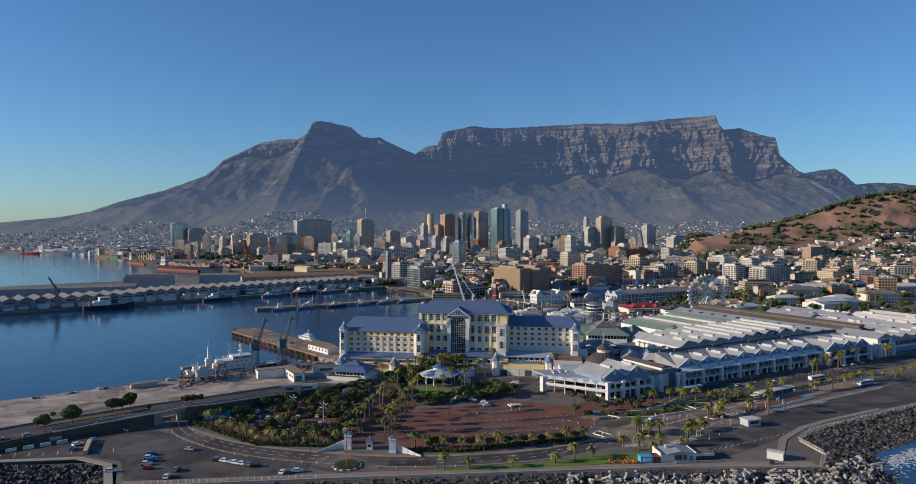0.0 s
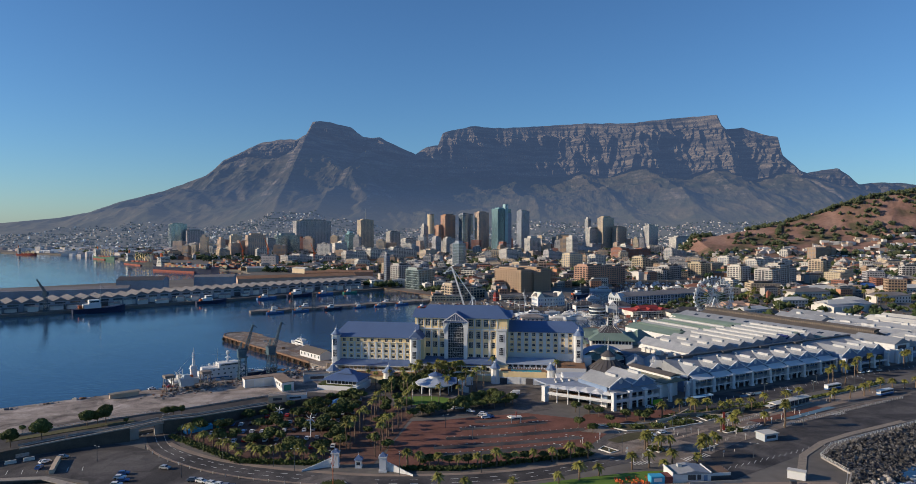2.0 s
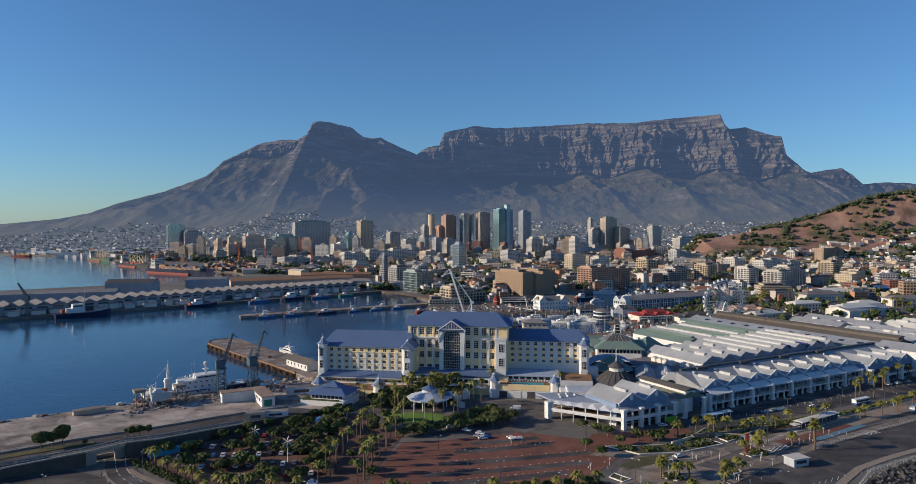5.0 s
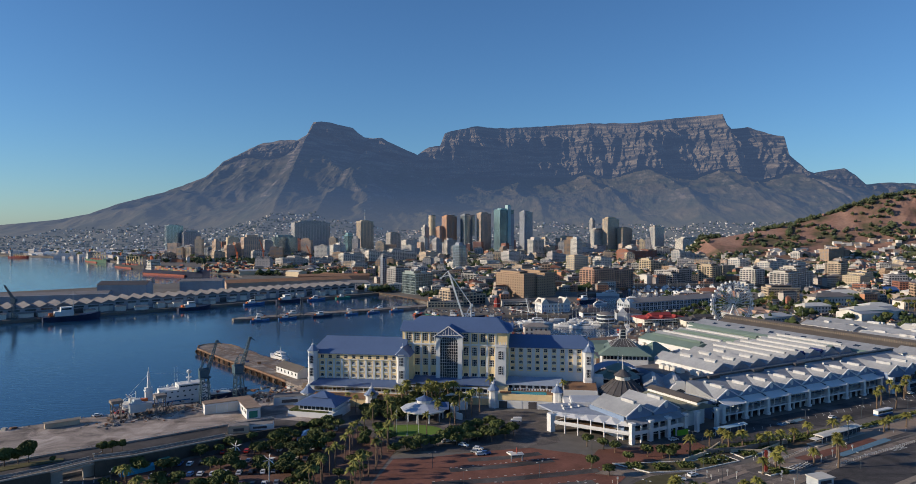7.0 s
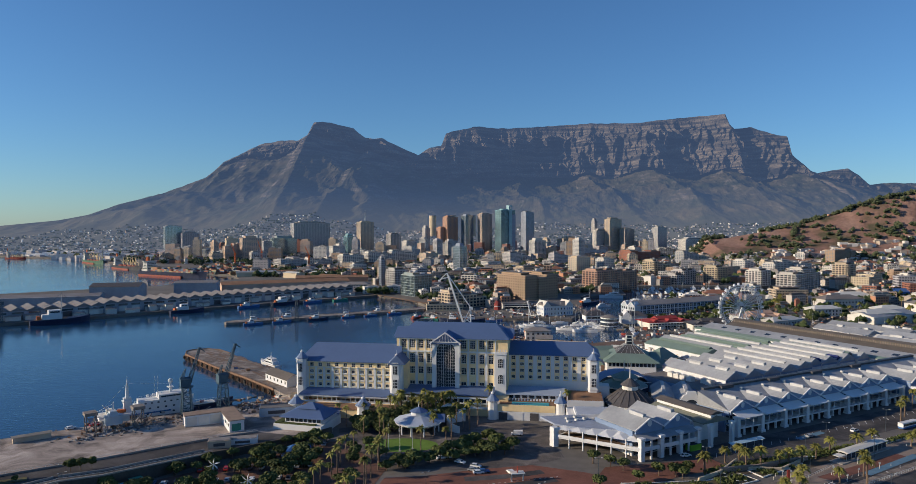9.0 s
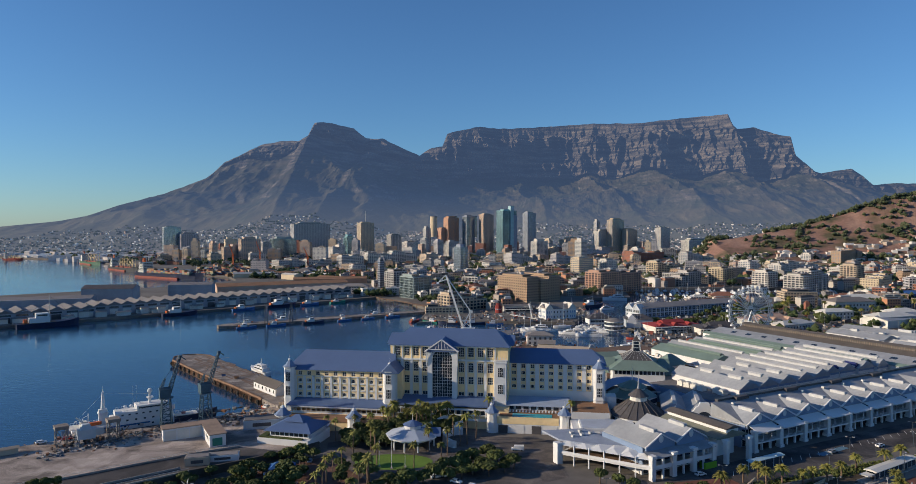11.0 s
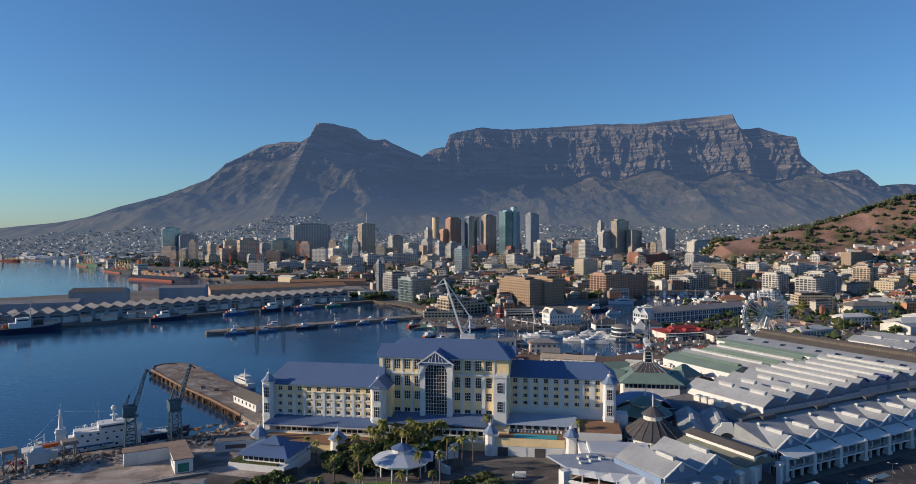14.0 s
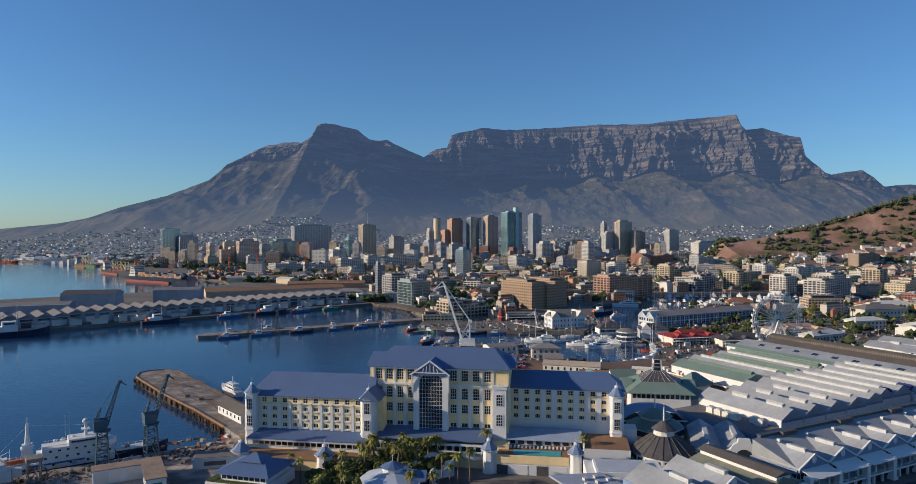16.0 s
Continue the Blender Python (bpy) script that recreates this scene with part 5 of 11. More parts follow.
CRANEWHITE = mat("crane_white", (0.8, 0.79, 0.76), 0.5, 0.15, 0.4)
def harbour_crane():
    c = thing("harbour_crane", "tall white cargo crane on the quay", "crane", pose(13, 690, LAND))
    part("portal", MB().box(-5.5, -3.6, -1, -4.3, 3.6, 3).box(5.6, -3.6, -1, 6.8, 3.6, 3).box(-5.7, -3.8, 2.2, 7, 3.8, 3.4), CRANEWHITE, c)
    h = part("house", MB().box(-5, -3, 3.4, 6.6, 3, 7.4).box(-5.6, -2.2, 4.2, -5, 2.2, 6.4), CRANEWHITE, c)
    part("window", MB().box(-5.66, -1.8, 4.6, -5.58, 1.8, 6.0), GLASS, h)
    jib = MB()
    for sy in (-1.7, 1.7):
        jib.beam((-3.6, sy, 6.6), (-17, sy * 0.5, 48.4), 1.5, 1.5)
        for i in range(8):
            a, b = i / 8, (i + 1) / 8
            jib.beam((-3.6 - 13.4 * a, sy * (1 - 0.5 * a), 6.6 + 41.8 * a), (-3.6 - 13.4 * b, -sy * (1 - 0.5 * b), 6.6 + 41.8 * b), 0.35)
    part("jib", jib, CRANEWHITE, c)
    part("jib_head", MB().beam((-17, 0, 48.4), (-18.6, 0, 52), 1.2).beam((-18.6, 0, 52), (-25, 0, 45.6), 0.7).beam((-17, 0, 48.4), (-24, 0, 46.4), 0.8).beam((-20.6, 0, 47.5), (-21.6, 0, 49), 0.4).box(-26.2, -0.9, 44.4, -24, 0.9, 46), CRANEWHITE, c)
    mast = MB()
    for sy in (-1.3, 1.3):
        mast.beam((2.6, sy, 7), (2.4, sy * 0.7, 21), 0.9).beam((-3.4, sy, 9.5), (2.4, sy * 0.7, 21), 0.6).beam((-4.2, sy, 13), (2.5, sy, 13), 0.5).beam((-3.8, sy, 8), (2.4, sy, 13.4), 0.45).beam((2.5, sy, 8), (-4.4, sy, 13.4), 0.45)
    part("mast", mast.box(1.2, -1.5, 19.6, 4.4, 1.5, 22), CRANEWHITE, c)
    part("tie", MB().beam((2.4, -0.8, 21.6), (-18, -0.6, 51), 0.8).beam((2.4, 0.8, 21.6), (-18, 0.6, 51), 0.8), CRANEWHITE, c)
    part("hook_cable", MB().beam((-25, 0, 44.6), (-25, 0, 34), 0.14).box(-25.4, -0.4, 32.8, -24.6, 0.4, 34), DARKSTEEL, c)


harbour_crane()

# ---- pier with fenders ----
PIER = [(-86, 458), (-98, 473.3), (-124.2, 503.5), (-154.1, 535), (-191.5, 579), (-195.3, 590), (-192, 597), (-184, 600), (-173, 596), (-160.6, 582.7), (-118.8, 533), (-80, 490), (-72, 476)]
flat("pavement_pier", PIER, 4.0, PIERDECK, "weathered brown finger pier beside the hotel", 6, "pier")
PIERWALL = mat("pier_timber", (0.22, 0.135, 0.09), 0.9, 0.4, 0.3, 0.2)
for a, b in zip(PIER[1:9], PIER[2:10]):
    d_ = Vector((b[0] - a[0], b[1] - a[1]))
    n_ = Vector((-d_.y, d_.x)).normalized() * 0.35
    o = new("pier_beam", MB().prism([(a[0] - n_.x, a[1] - n_.y), (b[0] - n_.x, b[1] - n_.y), (b[0] + n_.x, b[1] + n_.y), (a[0] + n_.x, a[1] + n_.y)], 3.2, 4.45).mesh("pier_beam", PIERWALL))
    tagged(o, "heavy weathered timber edge beam of the pier", "beam", "pier beams")
facing = MB()
for (ax, ay), (bx, by) in zip(PIER[1:5], PIER[2:6]):
    n_ = int(math.hypot(bx - ax, by - ay) / 1.2)
    for i in range(n_):
        x, y = ax + (bx - ax) * i / n_ - 0.3, ay + (by - ay) * i / n_ - 0.25
        facing.obox(x, y, -1, 3.3, 0.55, 0.3, 49)
solid("pier_piles", facing, PIERWALL, "close brown timber piles along the pier face", "piles", "stuff")
pl = random.Random(52)
PLANK = MB().box(-6, -0.5, 0, 6, 0.5, 0.03).mesh("pier_plank", TIMBER)
for i in range(70):
    k, w = pl.random(), pl.uniform(5, 26)
    x, y = -100 - 88 * k + w * 0.74, 478 + 100 * k + w * 0.67
    o = new("pier_plank", PLANK)
    o.matrix_basis = pose(x, y, 4.005 + 0.002 * (i % 5), 0, 0, -48.5 + pl.choice([0, 0, 90]))
    tagged(o, "weathered timber plank in the pier deck", "plank", "pier planks")
for x, y, c_ in ((-128, 522, "red"), (-150, 552, "grey"), (-138, 528, "blue")):
    q = thing("pier_crate", "small stack of gear and crates on the pier", "crate", pose(x, y, 4.02, 0, 0, 20), group="pier crates")
    part("crate", MB().box(-1.2, -0.9, 0, 1.2, 0.9, 1.3), {"red": BROWNROOF, "grey": STEEL, "blue": BLUEROOF}[c_], q)
    part("lid", MB().box(-1.3, -1.0, 1.3, 1.3, 1.0, 1.45), TIMBER, q)
fender = MB()
for i in range(10):
    a0, a1 = 2 * math.pi * i / 10, 2 * math.pi * (i + 1) / 10
    fender.beam((1.1 * math.cos(a0), 0, 1.1 * math.sin(a0)), (1.1 * math.cos(a1), 0, 1.1 * math.sin(a1)), 0.7)
fender = fender.mesh("tyre_fender", RUBBER)
for i in range(17):
    k = i / 16
    (ax, ay), (bx, by) = (-99, 474), (-190.5, 577.5)
    o = new("tyre_fender", fender)
    o.matrix_basis = pose(ax + (bx - ax) * k - 1.1, ay + (by - ay) * k - 1.0, 2.0, 0, 0, 129)
    tagged(o, "black tyre fender hung on the pier wall", "fender", "pier fenders")


def long_house(x, y, w, d, h, rise, rot, z, wallm, roofm, label, win=True):
    s = thing("shed", label, "building", pose(x, y, z, 0, 0, rot))
    part("wall", MB().box(-w / 2, -d / 2, 0, w / 2, d / 2, h).gable(-w / 2, -d / 2, w / 2, d / 2, h, h + rise, "x"), wallm, s)
    part("roof", MB().add([(-w / 2 - .5, -d / 2 - .6, h - .1), (w / 2 + .5, -d / 2 - .6, h - .1), (w / 2 + .5, 0, h + rise + .3), (-w / 2 - .5, 0, h + rise + .3), (-w / 2 - .5, d / 2 + .6, h - .1), (w / 2 + .5, d / 2 + .6, h - .1)], [(0, 1, 2, 3), (3, 2, 5, 4)]), roofm, s)
    if win:
        n = max(2, int(w / 4))
        for i in range(n):
            q = -w / 2 + (i + 0.5) * w / n
            part("window", MB().box(q - 0.6, -d / 2 - 0.06, h * 0.35, q + 0.6, -d / 2 + 0.02, h * 0.75), GLASS, s)
            part("window", MB().box(q - 0.6, d / 2 - 0.02, h * 0.35, q + 0.6, d / 2 + 0.06, h * 0.75), GLASS, s)
    return s


long_house(-97, 490.5, 27, 10, 4.0, 2.6, -47.8, 4.0, WHITE, DARKROOF, "long white harbour shed with grey pitched roof on the pier")


# ---- ships and boats ----
def hull_mesh(L, W, H, name, material, sheer=0.25, stern=0.8):
    n, mb = 12, MB()
    ring = []
    for i in range(n + 1):
        k = i / n
        wd = W / 2 * (stern + (1 - stern) * min(1, k * 4)) * (1 if k < 0.6 else math.cos((k - 0.6) / 0.4 * math.pi / 2) ** 0.75 + 0.01)
        top = H * (1 + sheer * (max(0, k - 0.5) * 2) ** 2)
        x = -L / 2 + L * k
        ring.append([(x - 0.06 * L * (k > 0.8) * (k - 0.8), -wd * 0.8, -0.6), (x, -wd, top), (x, wd, top), (x - 0.06 * L * (k > 0.8) * (k - 0.8), wd * 0.8, -0.6)])
    vs = [p for r in ring for p in r]
    fs = [(0, 3, 2, 1)]
    for i in range(n):
        a, b = 4 * i, 4 * i + 4
        fs += [(a, a + 1, b + 1, b), (a + 1, a + 2, b + 2, b + 1), (a + 2, a + 3, b + 3, b + 2)]
    mb.add(vs, fs)
    return mb.mesh(name, material)


BOATBLUE = mat("boat_blue", (0.04, 0.12, 0.3), 0.5, 0.15, 0.4)
BOATRED = mat("boat_red", (0.3, 0.05, 0.035), 0.5, 0.2, 0.4)
BOATGREEN = mat("boat_green", (0.03, 0.2, 0.15), 0.5, 0.2, 0.4)
HULLNAVY = mat("navy_hull", (0.02, 0.03, 0.07), 0.5, 0.2, 0.3)
ORANGE = mat("orange_paint", (0.6, 0.14, 0.04), 0.6, 0.2, 0.4)


def trawler(label, hullm, L):
    b = thing("fishing_boat", label, "boat", group="fishing boats")
    part("hull", hull_mesh(L, L * 0.25, L * 0.09, "hull", hullm, 0.5), hullm, b)
    z = L * 0.09
    w = part("wheelhouse", MB().box(-L * 0.3, -L * 0.08, z - 0.1, L * 0.02, L * 0.08, z + L * 0.09).box(-L * 0.2, -L * 0.07, z + L * 0.09, L * 0.0, L * 0.07, z + L * 0.17), WHITE, b)
    part("window", MB().box(L * 0.0, -L * 0.06, z + L * 0.12, L * 0.003, L * 0.06, z + L * 0.15).box(-L * 0.18, -L * 0.072, z + L * 0.12, -L * 0.02, L * 0.072, z + L * 0.15), GLASS, w)
    part("deck", MB().box(-L * 0.42, -L * 0.09, z - 0.02, L * 0.3, L * 0.09, z + 0.06), TIMBER, b)
    m = part("mast", MB().cone(L * 0.02, 0, z, z + L * 0.5, 0.2, 0.06, 6).beam((L * 0.02, 0, z + L * 0.3), (-L * 0.4, 0, z + L * 0.22), 0.15), STEEL, b)
    part("stay", MB().beam((L * 0.02, 0, z + L * 0.48), (L * 0.45, 0, z + L * 0.03), 0.06).beam((L * 0.02, 0, z + L * 0.48), (-L * 0.45, 0, z), 0.06), DARKSTEEL, m)
    part("net_drum", MB().beam((-L * 0.36, -L * 0.07, z + 0.9), (-L * 0.36, L * 0.07, z + 0.9), 1.2), ORANGE, b)
    return b


def motor_yacht(L):
    b = thing("motor_yacht", "sleek white motor yacht moored at the quay", "boat", group="yachts")
    part("hull", hull_mesh(L, L * 0.24, L * 0.1, "hull", WHITE, 0.35), WHITE, b)
    z = L * 0.1
    s = part("cabin", MB().prism([(-L * 0.38, -L * 0.09), (L * 0.12, -L * 0.09), (L * 0.24, 0), (L * 0.12, L * 0.09), (-L * 0.38, L * 0.09)], z, z + L * 0.08), WHITE, b)
    part("window", MB().prism([(-L * 0.36, -L * 0.092), (L * 0.11, -L * 0.092), (L * 0.225, 0), (L * 0.11, L * 0.092), (-L * 0.36, L * 0.092)], z + L * 0.03, z + L * 0.058), GLASS, s)
    u = part("flybridge", MB().prism([(-L * 0.3, -L * 0.075), (L * 0.0, -L * 0.075), (L * 0.08, 0), (L * 0.0, L * 0.075), (-L * 0.3, L * 0.075)], z + L * 0.08, z + L * 0.14), WHITE, b)
    part("window", MB().prism([(-L * 0.27, -L * 0.077), (-L * 0.01, -L * 0.077), (L * 0.07, 0), (-L * 0.01, L * 0.077), (-L * 0.27, L * 0.077)], z + L * 0.10, z + L * 0.125), GLASS, u)
    part("mast", MB().cone(-L * 0.12, 0, z + L * 0.14, z + L * 0.28, L * 0.02, L * 0.006, 6), WHITE, b)
    return b


def sail_boat(L):
    b = thing("sailing_boat", "white sailing boat with bare mast", "boat", group="yachts")
    part("hull", hull_mesh(L, L * 0.26, L * 0.09, "hull", WHITE, 0.3, 0.6), WHITE, b)
    part("cabin", MB().prism([(-L * 0.2, -L * 0.07), (L * 0.15, -L * 0.06), (L * 0.22, 0), (L * 0.15, L * 0.06), (-L * 0.2, L * 0.07)], L * 0.09, L * 0.14), WHITE, b)
    m = part("mast", MB().cone(L * 0.05, 0, L * 0.09, L * 1.35, 0.16, 0.09, 6), STEEL, b)
    part("boom", MB().beam((L * 0.05, 0, L * 0.22), (-L * 0.35, 0, L * 0.22), 0.28), WALLS["navy"], m)
    return b


TRAWLERS = [trawler("blue and white fishing boat moored alongside", BOATBLUE, 19), trawler("green and white fishing boat moored alongside", BOATGREEN, 18), trawler("red and white harbour boat moored alongside", BOATRED, 17), trawler("dark blue and white trawler moored alongside", HULLNAVY, 22)]
YACHTS = [motor_yacht(24), motor_yacht(17), sail_boat(13), sail_boat(17)]


def moor(ob, x, y, rot, s=1.0):
    q = copy_thing(ob, pose(x, y, 0.1, 0, 0, rot))
    q.scale = (s, s, s)
    return q


def first(ob, x, y, rot):
    ob.matrix_basis = pose(x, y, 0.1, 0, 0, rot)


# jetty with fishing boats
JET = [(-226, 756), (-222, 750), (-210, 752), (-36, 858), (-30, 872), (-46, 870), (-220, 766)]
flat("pavement_jetty", JET, 2.6, PIERDECK, "long low concrete jetty lined with boats", 5, "jetty")
flat("pavement_jetty_two", [(-37, 781), (-35, 786), (6, 803), (42, 807), (42, 802), (8, 797)], 1.8, PIERDECK, "low dark timber landing jetty", 4, "jetty")
first(TRAWLERS[0], -196, 752, 28)
first(TRAWLERS[1], -24, 790, 150)
first(TRAWLERS[2], -40, 800, 60)
first(TRAWLERS[3], -140, 786, 30)
JETTY_BOATS = [(-112, 803, 0, 31, 0.8), (-90, 816, 0, 30, 0.8), (-66, 831, 0, 32, 0.9), (-172, 767, 0, 30, 1.0), (-170, 792, 3, 30, 1.1), (-120, 822, 0, 210, 0.9), (-84, 843, 3, 30, 0.9),
                                    (-5, 780, 3, 170, 1.0), (20, 778, 3, 5, 1.0), (40, 776, 0, 0, 0.9)]
BASIN_BOATS = [(-20, 730, 3, 60, 1.0), (-6, 716, 0, 20, 1.0), (40, 716, 0, 190, 1.1),
                                    (-300, 848, 3, 41, 1.7), (-245, 893, 0, 40, 1.4), (-210, 925, 3, 40, 1.7), (-180, 945, 0, 40, 1.3), (-392, 763, 3, 40, 2.4),
                                    (-150, 968, 1, 38, 1.2), (-205, 772, 0, 208, 1.1)]
for x, y, k, rot, s in JETTY_BOATS + BASIN_BOATS:
    moor(TRAWLERS[k], x, y, rot, s)
moor(TRAWLERS[2], -93, 466, -30, 0.55)
first(YACHTS[0], -124, 555, 131)
YACHTS[0].scale = (1.08, 1.08, 1.1)
first(YACHTS[1], 103, 719, 165)
first(YACHTS[2], 66, 745, 10)
first(YACHTS[3], 80, 742, 8)
moor(YACHTS[0], 78, 738, 172, 1.0)
moor(YACHTS[0], 119, 706, 172, 0.95)
moor(YACHTS[0], 206, 1000, 172, 1.3)
moor(YACHTS[1], 176, 900, 20, 1.1)
moor(YACHTS[1], 224, 948, 165, 1.2)
for i in range(14):
    moor(YACHTS[rng.choice([1, 2, 2, 3])], rng.uniform(112, 158), rng.uniform(722, 764), rng.uniform(150, 190), rng.uniform(0.6, 0.9))
for x, y, k, rot, s in ((146, 656, 3, 20, 1.35), (158, 684, 3, 60, 1.3), (160, 700, 2, 80, 1.1), (153, 671, 2, 40, 1.0), (164, 716, 3, 85, 1.0), (166, 728, 2, 90, 0.9), (90, 735, 2, 10, 1.0), (104, 760, 3, 0, 1.0), (128, 742, 1, 175, 0.7), (72, 735, 3, 172, 1.25)):
    moor(YACHTS[k], x, y, rot, s)
for x, y, k, rot, s in ((93, 652, 2, 160, 0.9), (108, 640, 0, 190, 0.8), (156, 690, 2, 170, 0.9), (70, 672, 2, 100, 0.8), (62, 700, 3, 110, 0.9), (163, 925, 3, 30, 1.5)):
    moor(TRAWLERS[k], x, y, rot, s)
for i in range(95):
    x, y = 258 + (i % 24) * 12.4 + rng.uniform(-2, 2), 1030 + (i // 24) * 30 + rng.uniform(-3, 3)
    if not in_water(x, y):
        continue
    moor(YACHTS[rng.choice([0, 1, 1, 2, 2, 3, 3])], x, y, rng.choice([88, 92, 268, 272]), rng.uniform(0.65, 1.0))
flat("pavement_marina", [(262, 1047), (556, 1047), (556, 1050), (262, 1050)], 1.0, TIMBER, "timber marina walkway", 1.2, "walkway")
flat("pavement_marina_two", [(262, 1107), (556, 1107), (556, 1110), (262, 1110)], 1.0, TIMBER, "timber marina walkway", 1.2, "walkway")


def research_ship():
    s = thing("research_ship", "large white ship with navy hull moored at the quay", "ship", pose(-139.6, 427.3, 0, 0, 0, 34.6) @ Matrix.Scale(0.88, 4))
    part("hull", hull_mesh(76, 12, 5.2, "hull", HULLNAVY, 0.5, 0.85), HULLNAVY, s)
    part("hull_band", MB().box(-34, -6.05, 4.2, 14, 6.05, 7.2), WHITE, s)
    a = part("deckhouse", MB().box(-16, -5.4, 7.2, 14, 5.4, 10).prism([(-14, -5), (12, -5), (15.5, 0), (12, 5), (-14, 5)], 10, 12.7).prism([(-4, -4.6), (9, -4.6), (12, 0), (9, 4.6), (-4, 4.6)], 12.7, 15.2), WHITE, s, "white three-level deckhouse")
    for z, x0, x1 in ((5.4, -30, 10), (8.2, -13, 12), (10.9, -11, 9)):
        for i in range(7):
            x = x0 + (x1 - x0) * i / 6
            yy = {5.4: 6.1, 8.2: 5.45, 10.9: 5.05}[z]
            part("window", MB().box(x - 0.55, -yy, z, x + 0.55, -yy + 0.1, z + 0.9), GLASS, a)
    part("bridge_window", MB().prism([(-3, -4.65), (9, -4.65), (12.05, 0), (9, 4.65), (-3, 4.65)], 13.5, 14.5), GLASS, a)
    part("stripe", MB().box(-20, -6.1, 6.0, 2, -6.04, 6.8), BOATBLUE, s)
    part("funnel_mast", MB().box(-21.5, -1.6, 7.2, -17.5, 1.6, 15).cone(-19.5, 0, 15, 24, 1.1, 0.5, 8).box(-22, -2.2, 13, -17, 2.2, 13.5).cone(-19.5, 0, 24, 27, 0.15, 0.05, 6), WHITE, s)
    m = part("radar_mast", MB().cone(3, 0, 15.2, 20.5, 0.8, 0.5, 8).box(1.4, -2, 18, 4.6, 2, 18.3), WHITE, s)
    dm = MB()
    for i in range(5):
        a0, a1 = -math.pi / 2 + math.pi * i / 5, -math.pi / 2 + math.pi * (i + 1) / 5
        dm.cone(3, 0, 21.6 + 1.4 * math.sin(a0), 21.6 + 1.4 * math.sin(a1), 1.4 * math.cos(a0) + .001, 1.4 * math.cos(a1) + .001, 10)
    part("radome", dm, WHITE, m)
    for x, r in ((-6, 1.0), (-9, 0.9), (-2, 1.1)):
        dd = MB()
        for i in range(4):
            a0, a1 = -math.pi / 2 + math.pi * i / 4, -math.pi / 2 + math.pi * (i + 1) / 4
            dd.cone(x, 0.5, 13.6 + r + r * math.sin(a0), 13.6 + r + r * math.sin(a1), r * math.cos(a0) + .001, r * math.cos(a1) + .001, 10)
        part("radome", dd, WHITE, s)
    for x in (-5, -3.4):
        part("aerial", MB().cone(x, 2, 12.7, 25, 0.12, 0.05, 5), STEEL, s)
    part("foredeck", MB().box(15, -3.5, 6.4, 27, 3.5, 6.7), OFFWHITE, s)
    part("life_raft", MB().box(19, -1, 6.7, 21, 1, 7.6), BOATRED, s)
    part("stern_gear", MB().box(-35, -4.5, 7.2, -24, 4.5, 7.5).box(-30, -2, 7.5, -27, 2, 10).beam((-26, -3, 7.5), (-32, -3, 13), 0.5), OFFWHITE, s)


research_ship()

# cargo ships across the far dock
CONTAINERS = island_mat("containers", [(0.28, 0.09, 0.06), (0.32, 0.17, 0.09), (0.08, 0.12, 0.19), (0.26, 0.25, 0.23), (0.24, 0.07, 0.055), (0.14, 0.17, 0.13), (0.33, 0.24, 0.13)], 0.7)


HULLBLACK = mat("black_hull", (0.05, 0.055, 0.065), 0.6, 0.3, 0.2)
HULLGREEN = mat("green_hull", (0.07, 0.16, 0.11), 0.6, 0.3, 0.2)
HULLRED = mat("antifouling", (0.3, 0.085, 0.06), 0.8, 0.25, 0.3)


